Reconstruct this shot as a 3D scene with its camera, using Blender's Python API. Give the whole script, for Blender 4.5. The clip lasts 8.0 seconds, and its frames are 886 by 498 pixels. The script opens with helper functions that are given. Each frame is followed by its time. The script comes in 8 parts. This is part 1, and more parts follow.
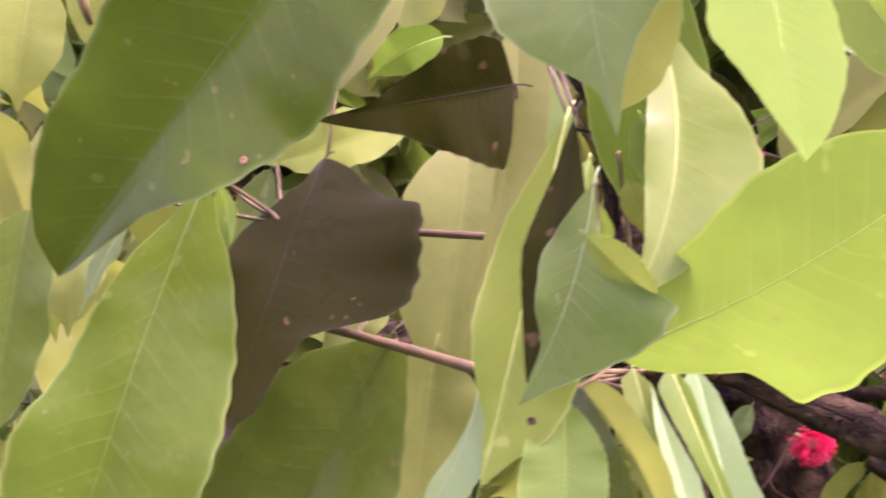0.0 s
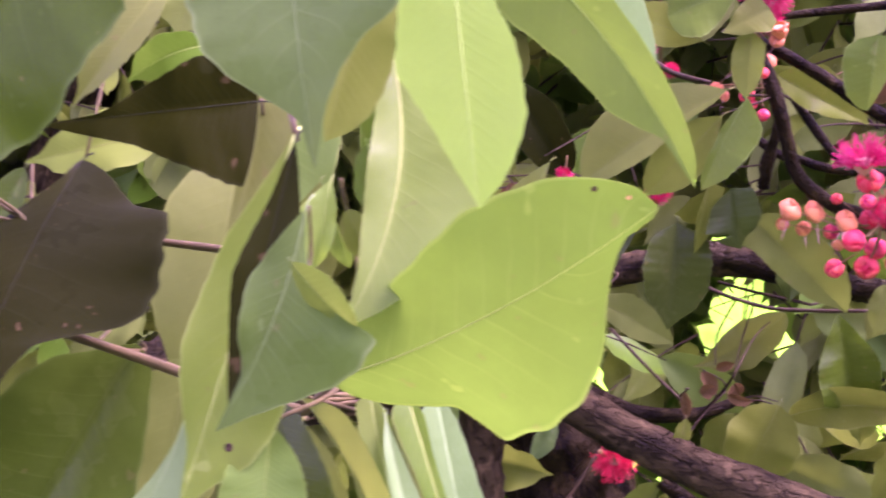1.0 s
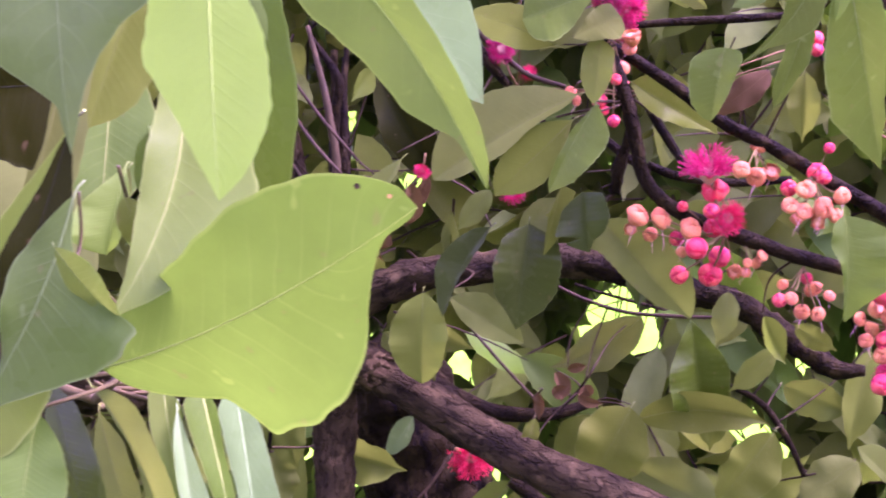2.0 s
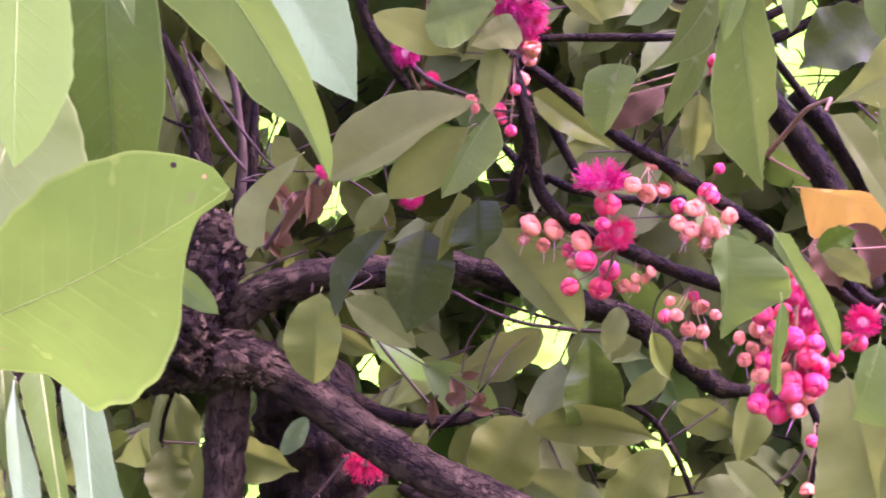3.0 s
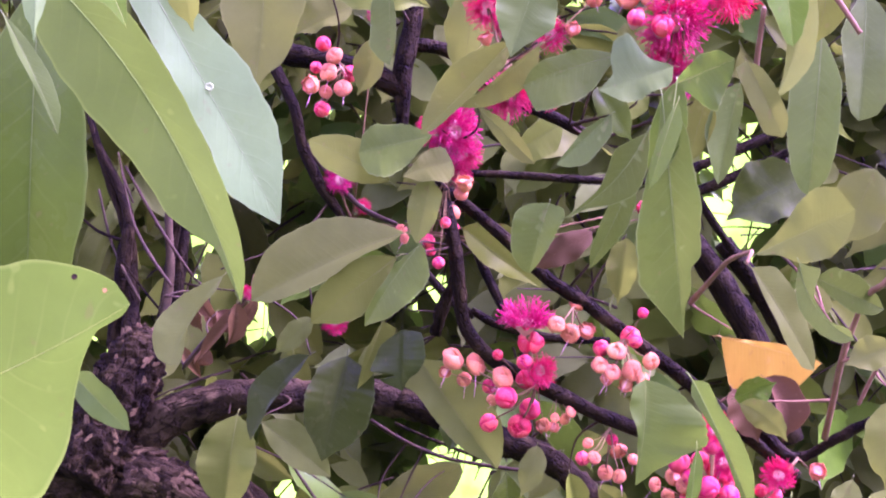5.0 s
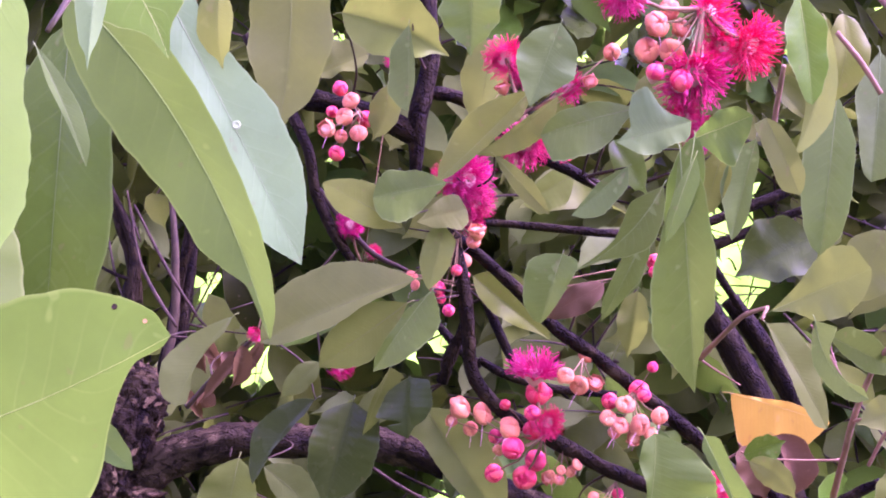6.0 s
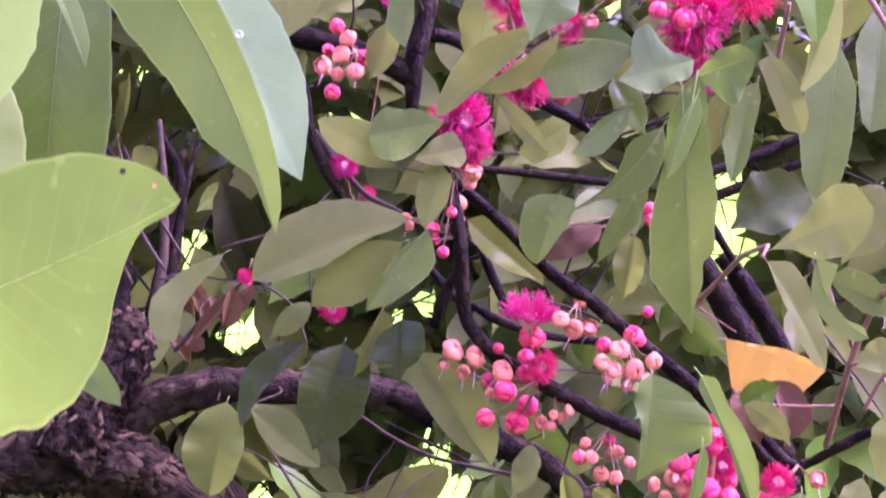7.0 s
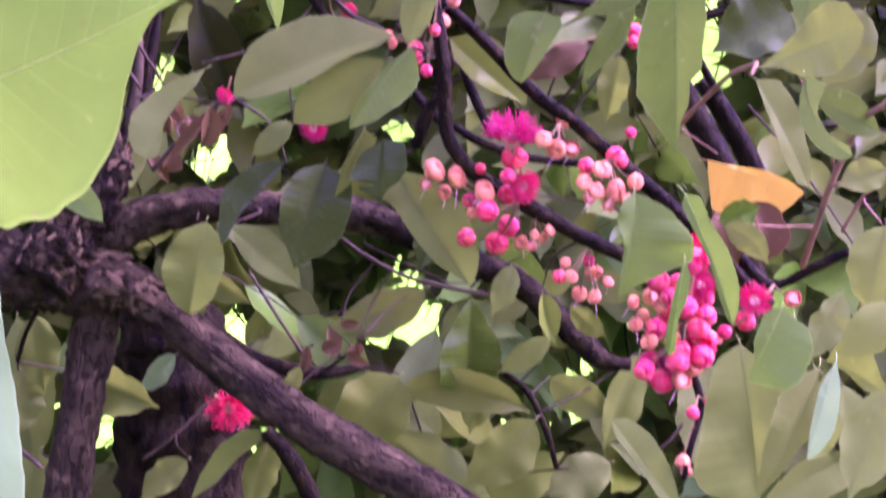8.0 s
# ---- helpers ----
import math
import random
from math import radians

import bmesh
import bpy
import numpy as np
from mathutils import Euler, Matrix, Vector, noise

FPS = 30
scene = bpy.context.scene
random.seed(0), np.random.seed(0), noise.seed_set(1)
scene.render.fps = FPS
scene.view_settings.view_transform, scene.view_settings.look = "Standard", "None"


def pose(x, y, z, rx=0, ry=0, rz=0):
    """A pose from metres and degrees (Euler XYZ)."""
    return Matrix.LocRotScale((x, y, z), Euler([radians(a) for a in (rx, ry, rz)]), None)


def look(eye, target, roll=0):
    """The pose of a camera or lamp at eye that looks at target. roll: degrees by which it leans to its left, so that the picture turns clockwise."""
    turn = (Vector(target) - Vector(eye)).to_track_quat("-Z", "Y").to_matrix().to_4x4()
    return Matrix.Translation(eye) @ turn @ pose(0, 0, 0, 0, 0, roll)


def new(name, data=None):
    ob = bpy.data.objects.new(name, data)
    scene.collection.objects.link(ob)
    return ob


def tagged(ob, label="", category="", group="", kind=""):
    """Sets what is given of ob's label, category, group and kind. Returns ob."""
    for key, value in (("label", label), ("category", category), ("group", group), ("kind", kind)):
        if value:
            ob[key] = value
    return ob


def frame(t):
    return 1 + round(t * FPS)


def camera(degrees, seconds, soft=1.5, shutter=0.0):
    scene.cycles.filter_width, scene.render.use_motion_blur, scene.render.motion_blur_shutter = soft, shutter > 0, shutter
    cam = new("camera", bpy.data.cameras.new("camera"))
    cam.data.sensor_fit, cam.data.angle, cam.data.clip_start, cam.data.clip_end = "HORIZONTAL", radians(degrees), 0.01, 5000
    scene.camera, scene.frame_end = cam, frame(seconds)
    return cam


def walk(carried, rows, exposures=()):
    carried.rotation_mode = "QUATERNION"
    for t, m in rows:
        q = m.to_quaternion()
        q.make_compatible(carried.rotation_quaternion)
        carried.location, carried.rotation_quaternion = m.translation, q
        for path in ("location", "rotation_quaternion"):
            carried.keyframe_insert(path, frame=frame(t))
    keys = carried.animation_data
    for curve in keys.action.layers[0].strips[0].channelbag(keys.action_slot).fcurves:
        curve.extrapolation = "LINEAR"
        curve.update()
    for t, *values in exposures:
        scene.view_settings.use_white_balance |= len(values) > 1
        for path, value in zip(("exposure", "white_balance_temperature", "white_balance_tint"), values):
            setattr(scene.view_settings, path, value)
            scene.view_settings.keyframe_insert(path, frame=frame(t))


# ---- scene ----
cam = camera(36.3, 8.0, soft=1.9, shutter=0.5)
PATH = [
    (0, (-0.125, -0.268, 1.727), (-0.624, 1.616, 2.174), -5.6),
    (0.5, (-0.093, -0.265, 1.735), (-0.492, 1.646, 2.169), -4.6),
    (1, (-0.047, -0.247, 1.738), (-0.363, 1.681, 2.162), -3.5),
    (1.5, (-0.013, -0.237, 1.735), (-0.257, 1.703, 2.155), -2.9),
    (2, (0.02, -0.239, 1.735), (-0.164, 1.71, 2.145), -2.2),
    (3.5, (0.097, -0.236, 1.711), (0.026, 1.709, 2.168), 1.2),
    (4, (0.101, -0.225, 1.706), (0.062, 1.71, 2.209), 1.8),
    (4.5, (0.108, -0.231, 1.712), (0.083, 1.688, 2.274), 2.5),
    (5, (0.096, -0.233, 1.724), (0.08, 1.67, 2.338), 3.0),
    (6.5, (0.066, -0.216, 1.705), (0.069, 1.658, 2.405), 5.3),
    (7, (0.06, -0.195, 1.675), (0.085, 1.688, 2.346), 5.4),
    (7.5, (0.046, -0.186, 1.66), (0.106, 1.723, 2.255), 5.4),
    (8, (0.038, -0.186, 1.654), (0.145, 1.76, 2.101), 5.2),
]
walk(cam, [(t, look(eye, target, roll)) for t, eye, target, roll in PATH], [(0.0, 3.68, 5950, 125), (0.7, 3.54, 5780, 128), (1.5, 3.48, 5560, 132), (3.4, 3.53, 5380, 141), (8.0, 3.54, 5290, 147)])

# ---- daylight ----
world = bpy.data.worlds.new("sky")
scene.world = world
world.use_nodes = True
wn = world.node_tree
sky = wn.nodes.new("ShaderNodeTexSky")
sky.sky_type, sky.sun_disc = "NISHITA", False
SUN_ELEVATION, SUN_HEADING = radians(50), radians(108)
sky.sun_elevation, sky.sun_rotation = SUN_ELEVATION, SUN_HEADING
sky.air_density, sky.dust_density, sky.ozone_density = 1.0, 3.0, 1.0
haze = wn.nodes.new("ShaderNodeHueSaturation")
haze.inputs["Saturation"].default_value = 0.45
wn.links.new(sky.outputs[0], haze.inputs["Color"])
wn.links.new(haze.outputs[0], wn.nodes["Background"].inputs[0])
wn.nodes["Background"].inputs[1].default_value = 0.15
sun = new("sun", bpy.data.lights.new("sun", "SUN"))
sun.data.energy, sun.data.angle, sun.data.color = 1.2, radians(12), (1.0, 0.95, 0.86)
sun_from = Vector((math.sin(SUN_HEADING) * math.cos(SUN_ELEVATION), math.cos(SUN_HEADING) * math.cos(SUN_ELEVATION), math.sin(SUN_ELEVATION)))
sun.matrix_basis = look(sun_from * 20, (0, 0, 0))


# ---- materials ----
class Nodes:
    """A short hand for wiring one node material."""

    def __init__(self, name):
        self.mat = bpy.data.materials.new(name)
        self.mat.use_nodes = True
        self.tree = self.mat.node_tree
        self.tree.nodes.clear()

    def add(self, kind, **sockets):
        n = self.tree.nodes.new(kind)
        for key, v in sockets.items():
            self.put(n.inputs[int(key[1:]) if key[0] == "i" and key[1:].isdigit() else key.replace("_", " ")], v)
        return n

    def put(self, socket, v):
        if isinstance(v, bpy.types.NodeSocket):
            self.tree.links.new(v, socket)
        else:
            socket.default_value = v

    def math(self, op, a, b=0.0, c=0.0):
        n = self.add("ShaderNodeMath", i0=a, i1=b, i2=c)
        n.operation = op
        return n.outputs[0]

    def mix(self, f, a, b):
        n = self.tree.nodes.new("ShaderNodeMix")
        n.data_type = "RGBA"
        self.put(n.inputs[0], f), self.put(n.inputs[6], a), self.put(n.inputs[7], b)
        return n.outputs[2]

    def span(self, v, a, b, lo=0.0, hi=1.0):
        return self.add("ShaderNodeMapRange", Value=v, From_Min=a, From_Max=b, To_Min=lo, To_Max=hi).outputs[0]

    def noise(self, scale, detail=3.0, where=None):
        n = self.add("ShaderNodeTexNoise", Scale=scale, Detail=detail)
        if where is not None:
            self.put(n.inputs["Vector"], where)
        return n.outputs["Fac"]

    def bump(self, height, strength, distance):
        return self.add("ShaderNodeBump", Height=height, Strength=strength, Distance=distance).outputs[0]

    def out(self, shader):
        self.add("ShaderNodeOutputMaterial", Surface=shader)
        return self.mat


def rgb(r, g, b):
    return (r, g, b, 1.0)


def leaf_material(name, face, through_colour, vein, gloss, sheer, shine, stain=(0.16, 0.11, 0.04)):
    """Leaf blade: side veins and a pale margin by the blade's own u and v, blotches and fine grain."""
    m = Nodes(name)
    uv = m.add("ShaderNodeUVMap").outputs[0]
    sep = m.add("ShaderNodeSeparateXYZ", Vector=uv)
    side = m.math("ABSOLUTE", m.math("SUBTRACT", sep.outputs[0], 0.5))
    where = m.add("ShaderNodeTexCoord").outputs["Object"]
    wob = m.math("MULTIPLY", m.noise(18.0, 2.0, where), 0.05)
    run = m.math("ADD", m.math("SUBTRACT", sep.outputs[1], m.math("MULTIPLY", side, 0.28)), wob)
    ribs = m.math("PINGPONG", m.math("MULTIPLY", run, 26.0), 1.0)
    line = m.span(ribs, 0.0, 0.16, 1.0, 0.0)
    fade = m.span(side, 0.05, 0.46, 1.0, 0.0)
    veins = m.math("MULTIPLY", line, fade)
    rim = m.span(side, 0.472, 0.497)
    pick = m.add("ShaderNodeObjectInfo").outputs["Random"]
    island = m.add("ShaderNodeNewGeometry").outputs["Random Per Island"]
    vary = m.math("FRACT", m.math("ADD", pick, island))
    hsv = m.add("ShaderNodeHueSaturation", Color=rgb(*face), Hue=m.span(vary, 0, 1, 0.485, 0.515), Value=m.span(vary, 0, 1, 0.62, 1.25), Saturation=m.span(m.math("FRACT", m.math("MULTIPLY", vary, 7.3)), 0, 1, 0.85, 1.1))
    blot = m.span(m.noise(22.0, 4.0, where), 0.35, 0.7)
    grain = m.noise(420.0, 2.0, where)
    cast = m.span(m.noise(9.0, 3.0, where), 0.35, 0.65)
    colour = m.mix(m.math("MULTIPLY", cast, 0.3), hsv.outputs[0], rgb(face[0] * 1.25, face[1] * 1.05, face[2] * 0.8))
    colour = m.mix(m.math("MULTIPLY", blot, 0.42), colour, rgb(*[c * 0.58 for c in face]))
    colour = m.mix(m.math("MULTIPLY", grain, 0.25), colour, rgb(*[min(1, c * 1.35) for c in face]))
    colour = m.mix(m.math("MULTIPLY", veins, 0.2), colour, rgb(*vein))
    speck = m.span(m.noise(95.0, 1.0, where), 0.72, 0.76)
    colour = m.mix(m.math("MULTIPLY", speck, 0.16), colour, rgb(*stain))
    fleck = m.span(m.noise(62.0, 1.0, where), 0.735, 0.77)
    colour = m.mix(m.math("MULTIPLY", fleck, 0.35), colour, rgb(*vein))
    colour = m.mix(m.math("MULTIPLY", rim, 0.6), colour, rgb(*vein))
    lit = m.mix(m.math("MULTIPLY", blot, 0.4), rgb(*through_colour), rgb(*[c * 0.7 for c in through_colour]))
    lit = m.mix(m.math("MULTIPLY", veins, 0.2), lit, rgb(*[c * 0.62 for c in through_colour]))
    lit = m.mix(m.math("MULTIPLY", speck, 0.2), lit, rgb(*stain))
    quilt = m.math("MULTIPLY", m.math("SINE", m.math("MULTIPLY", ribs, 3.1416)), fade)
    height = m.math("ADD", m.math("ADD", m.math("MULTIPLY", veins, -0.14), m.math("MULTIPLY", quilt, 0.08)), m.math("ADD", m.math("MULTIPLY", grain, 0.12), m.math("MULTIPLY", m.noise(34.0, 2.0, where), 2.2)))
    normal = m.bump(height, 0.35, 0.0012)
    rough = m.span(m.noise(35.0, 3.0, where), 0.3, 0.7, gloss - 0.05, gloss + 0.14)
    skin = m.add("ShaderNodeBsdfPrincipled", Base_Color=colour, Roughness=rough, Normal=normal)
    skin.inputs["Specular IOR Level"].default_value = shine
    glow = m.add("ShaderNodeBsdfTranslucent", Color=lit, Normal=normal)
    return m.out(m.add("ShaderNodeMixShader", i0=sheer, i1=skin.outputs[0], i2=glow.outputs[0]).outputs[0])


def plain_material(name, a, b, scale, rough, relief=0.3, metal=0.0, sheer=0.0, depth=0.001, shine=0.3):
    """Two colours mixed by noise at two scales, with relief."""
    m = Nodes(name)
    where = m.add("ShaderNodeTexCoord").outputs["Object"]
    big, fine = m.noise(scale, 4.0, where), m.noise(scale * 9, 3.0, where)
    pick = m.add("ShaderNodeObjectInfo").outputs["Random"]
    colour = m.mix(m.span(m.math("ADD", m.math("MULTIPLY", big, 0.7), m.math("MULTIPLY", fine, 0.3)), 0.36, 0.64), rgb(*a), rgb(*b))
    hsv = m.add("ShaderNodeHueSaturation", Color=colour, Hue=m.span(pick, 0, 1, 0.49, 0.51), Value=m.span(pick, 0, 1, 0.82, 1.15))
    normal = m.bump(m.math("ADD", big, m.math("MULTIPLY", fine, 0.5)), relief, depth)
    skin = m.add("ShaderNodeBsdfPrincipled", Base_Color=hsv.outputs[0], Roughness=m.span(fine, 0.3, 0.7, rough - 0.1, rough + 0.1), Metallic=metal, Normal=normal)
    skin.inputs["Specular IOR Level"].default_value = shine
    if not sheer:
        return m.out(skin.outputs[0])
    glow = m.add("ShaderNodeBsdfTranslucent", Color=hsv.outputs[0])
    return m.out(m.add("ShaderNodeMixShader", i0=sheer, i1=skin.outputs[0], i2=glow.outputs[0]).outputs[0])


def bark_material(name, dark, light, moss):
    """Bark drawn out along the limb: furrows, flaking plates with dark cracks, pale worn patches, fine grain."""
    m = Nodes(name)
    where = m.add("ShaderNodeTexCoord").outputs["Object"]
    along = m.add("ShaderNodeMapping", Vector=m.add("ShaderNodeUVMap").outputs[0])
    along.inputs["Scale"].default_value = (34.0, 11.0, 1.0)
    furrow = m.noise(1.0, 6.0, along.outputs[0])
    rough_noise, fine = m.noise(30.0, 6.0, where), m.noise(300.0, 3.0, where)
    across = m.add("ShaderNodeMapping", Vector=m.add("ShaderNodeUVMap").outputs[0])
    across.inputs["Scale"].default_value = (70.0, 30.0, 1.0)
    crack = m.span(m.math("ABSOLUTE", m.math("SUBTRACT", m.noise(1.0, 5.0, across.outputs[0]), 0.5)), 0.0, 0.035, 1.0, 0.0)
    colour = m.mix(m.span(m.math("ADD", m.math("MULTIPLY", rough_noise, 0.5), m.math("MULTIPLY", furrow, 0.5)), 0.38, 0.62), rgb(*dark), rgb(*light))
    colour = m.mix(m.math("MULTIPLY", m.span(m.noise(14.0, 4.0, where), 0.55, 0.7), 0.5), colour, rgb(*moss))
    colour = m.mix(m.math("MULTIPLY", m.span(m.noise(42.0, 6.0, where), 0.57, 0.66), 0.6), colour, rgb(*[min(1, c * 1.9) for c in light]))
    colour = m.mix(m.math("MULTIPLY", m.span(furrow, 0.44, 0.36), 0.6), colour, rgb(*[c * 0.35 for c in dark]))
    colour = m.mix(m.math("MULTIPLY", crack, 0.6), colour, rgb(*[c * 0.4 for c in dark]))
    height = m.math("ADD", m.math("MULTIPLY", furrow, 0.7), m.math("ADD", m.math("MULTIPLY", rough_noise, 0.9), m.math("MULTIPLY", fine, 0.4)))
    height = m.math("SUBTRACT", height, m.math("MULTIPLY", crack, 0.6))
    skin = m.add("ShaderNodeBsdfPrincipled", Base_Color=colour, Roughness=m.span(fine, 0.3, 0.7, 0.45, 0.8), Normal=m.bump(height, 0.9, 0.009))
    skin.inputs["Specular IOR Level"].default_value = 0.03
    return m.out(skin.outputs[0])


# kind: face, colour of the light that comes through, vein, roughness, share of light let through, gloss
LEAF_KINDS = {
    "mature": ((0.034, 0.082, 0.002), (0.072, 0.160, 0.003), (0.10, 0.18, 0.025), 0.2, 0.22, 0.05),
    "olive": ((0.082, 0.138, 0.011), (0.145, 0.22, 0.013), (0.14, 0.20, 0.028), 0.42, 0.40, 0.06),
    "young": ((0.051, 0.132, 0.005), (0.085, 0.198, 0.007), (0.24, 0.36, 0.06), 0.36, 0.5, 0.05),
    "bright": ((0.105, 0.265, 0.014), (0.240, 0.54, 0.020), (0.15, 0.30, 0.035), 0.36, 0.6, 0.07),
    "under": ((0.080, 0.130, 0.011), (0.155, 0.235, 0.014), (0.12, 0.17, 0.026), 0.42, 0.34, 0.05),
    # mint green, lightened to hold part of the sky's sheen
    "pale": ((0.100, 0.225, 0.050), (0.175, 0.355, 0.062), (0.22, 0.38, 0.11), 0.24, 0.36, 0.10),
    "dusky": ((0.052, 0.112, 0.010), (0.115, 0.21, 0.013), (0.13, 0.22, 0.042), 0.28, 0.26, 0.05),
    "fresh": ((0.052, 0.130, 0.006), (0.115, 0.250, 0.008), (0.15, 0.27, 0.03), 0.36, 0.42, 0.06),
    "yellow": ((0.35, 0.245, 0.009), (0.41, 0.285, 0.009), (0.42, 0.29, 0.06), 0.5, 0.4, 0.05),
    "lime": ((0.088, 0.185, 0.010), (0.165, 0.33, 0.012), (0.26, 0.39, 0.07), 0.36, 0.5, 0.08),
    "deep": ((0.030, 0.066, 0.002), (0.07, 0.135, 0.002), (0.06, 0.11, 0.012), 0.2, 0.10, 0.08),
    "jade": ((0.042, 0.094, 0.013), (0.088, 0.170, 0.017), (0.12, 0.20, 0.05), 0.26, 0.24, 0.06),
    "slate": ((0.024, 0.047, 0.006), (0.045, 0.080, 0.006), (0.050, 0.080, 0.018), 0.2, 0.14, 0.09),
    # green leaf colour darkened so that it holds these leaves' shade
    "shade_dark": ((0.0085, 0.0125, 0.001), (0.020, 0.027, 0.002), (0.016, 0.022, 0.005), 0.3, 0.05, 0.012),
    "glossy": ((0.019, 0.047, 0.002), (0.050, 0.105, 0.003), (0.045, 0.09, 0.014), 0.14, 0.08, 0.05),
    "brown": ((0.068, 0.043, 0.010), (0.10, 0.060, 0.012), (0.13, 0.085, 0.025), 0.6, 0.25, 0.04),
}
MAT = {kind: leaf_material(kind + "_leaf", *looks) for kind, looks in LEAF_KINDS.items()}
RIB = {kind: plain_material(kind + "_rib", [(0.35 + 1.1 * looks[4]) * v for v in looks[2]], [(0.55 + 1.1 * looks[4]) * v for v in looks[2]], 90, 0.6, shine=0.05) for kind, looks in LEAF_KINDS.items()}
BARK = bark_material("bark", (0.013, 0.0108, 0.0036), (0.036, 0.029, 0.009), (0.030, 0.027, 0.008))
# copy of the bark, darkened to hold the shade inside the crown
DARK_BARK = bark_material("shade_dark_bark", (0.005, 0.0042, 0.0010), (0.019, 0.0155, 0.0036), (0.015, 0.0130, 0.0032))
PLATE = plain_material("loose_bark", (0.008, 0.0066, 0.0018), (0.125, 0.098, 0.030), 60, 0.8, 0.8, shine=0.05)
TWIG = plain_material("twig_bark", (0.018, 0.014, 0.004), (0.046, 0.034, 0.010), 60, 0.7, 0.6, shine=0.1)
TENDER = plain_material("tender_twig_bark", (0.042, 0.038, 0.007), (0.074, 0.062, 0.013), 60, 0.6, 0.5, shine=0.15)
ROSY = plain_material("rosy_twig_bark", (0.115, 0.068, 0.022), (0.19, 0.115, 0.042), 60, 0.6, 0.4, shine=0.08)
MAGENTA = plain_material("magenta_petal", (0.58, 0.012, 0.036), (0.78, 0.050, 0.075), 140, 0.5, 0.4, sheer=0.3)
PETAL_PINK = plain_material("pink_petal", (0.70, 0.040, 0.050), (0.84, 0.15, 0.10), 90, 0.5, 0.4, sheer=0.3)
HAIR = plain_material("magenta_stamen", (0.58, 0.014, 0.060), (0.74, 0.050, 0.108), 120, 0.45, 0.1, sheer=0.3)
SALMON = plain_material("salmon_calyx", (0.53, 0.178, 0.052), (0.63, 0.250, 0.074), 130, 0.5, 0.3, sheer=0.25, shine=0.1)
DISC = plain_material("calyx_disc", (0.66, 0.27, 0.11), (0.74, 0.37, 0.15), 200, 0.5, 0.3)
CALYX = plain_material("pink_green_calyx", (0.55, 0.20, 0.17), (0.42, 0.30, 0.14), 60, 0.45, 0.3)
STALK = plain_material("flower_stalk", (0.11, 0.085, 0.022), (0.20, 0.13, 0.04), 60, 0.6, 0.2, shine=0.06)
STYLE = plain_material("spent_style", (0.56, 0.26, 0.20), (0.66, 0.38, 0.28), 90, 0.5, 0.1)
SOIL = plain_material("garden_soil", (0.020, 0.058, 0.007), (0.034, 0.050, 0.012), 1.2, 0.9, 0.8, depth=0.03)


# ---- shared shapes ----
def smooth(mesh):
    mesh.polygons.foreach_set("use_smooth", [True] * len(mesh.polygons))
    return mesh


def thing(name, place, label, category, group="", kind=""):
    ob = new(name)
    ob.location, ob.empty_display_size = place, 0.05
    return tagged(ob, label, category, group, kind)


def attach(name, mesh, parent, place, turn=None, size=1.0, label=""):
    """A mesh as a part of its parent, at a place of the world."""
    ob = new(name, mesh)
    ob.parent = parent
    above, up = Vector((0, 0, 0)), parent
    while up is not None:
        above += up.location
        up = up.parent
    ob.location = Vector(place) - above
    if turn is not None:
        ob.rotation_mode, ob.rotation_quaternion = "QUATERNION", turn
    ob.scale = (size, size, size)
    return tagged(ob, label)


def grid_mesh(name, rows, material, uvs=None, closed=False):
    """A sheet through rows of places; closed: each row is a ring."""
    n, k = len(rows), len(rows[0])
    verts = [v for row in rows for v in row]
    wrap = k if closed else k - 1
    faces = [(i * k + j, i * k + (j + 1) % k, (i + 1) * k + (j + 1) % k, (i + 1) * k + j) for i in range(n - 1) for j in range(wrap)]
    if closed:
        faces += [tuple(range(k - 1, -1, -1)), tuple((n - 1) * k + j for j in range(k))]
    mesh = bpy.data.meshes.new(name)
    mesh.from_pydata(verts, [], faces)
    if uvs:
        layer = mesh.uv_layers.new(name="UVMap")
        for loop in mesh.loops:
            layer.data[loop.index].uv = uvs[loop.vertex_index]
    mesh.materials.append(material)
    return smooth(mesh)


def tube_rows(line, radii, sides=6):
    """Rings round a line of places."""
    rows = []
    for i, p in enumerate(line):
        ahead = (line[min(i + 1, len(line) - 1)] - line[max(i - 1, 0)]).normalized()
        a = ahead.orthogonal().normalized() if i == 0 else (a - ahead * a.dot(ahead)).normalized()
        b = ahead.cross(a)
        rows.append([p + (a * math.cos(2 * math.pi * j / sides) + b * math.sin(2 * math.pi * j / sides)) * radii[i] for j in range(sides)])
    return rows


def curve_through(points, steps):
    """A smooth line (Catmull-Rom) of 4-vectors: place and radius."""
    pts = [Vector(p) for p in points]
    pts = [2 * pts[0] - pts[1]] + pts + [2 * pts[-1] - pts[-2]]
    out = []
    for i in range(1, len(pts) - 2):
        a, b, c, d = pts[i - 1 : i + 3]
        for s in range(steps):
            t = s / steps
            out.append(0.5 * (2 * b + (c - a) * t + (2 * a - 5 * b + 4 * c - d) * t * t + (3 * b - a - 3 * c + d) * t**3))
    return out + [pts[-2]]


def half_width(s, full=0.8, drip=0.45):
    """The outline of a blade: rounded near the stalk, drawn out to a drip tip."""
    body = max(0.0, math.sin(math.pi * s**full)) ** (0.76 if s**full < 0.5 else 0.76 + 0.7 * (s**full - 0.5))
    tip = 1.0 if s < 0.8 else 1.0 - drip * math.sin((s - 0.8) / 0.2 * math.pi)
    return body * tip


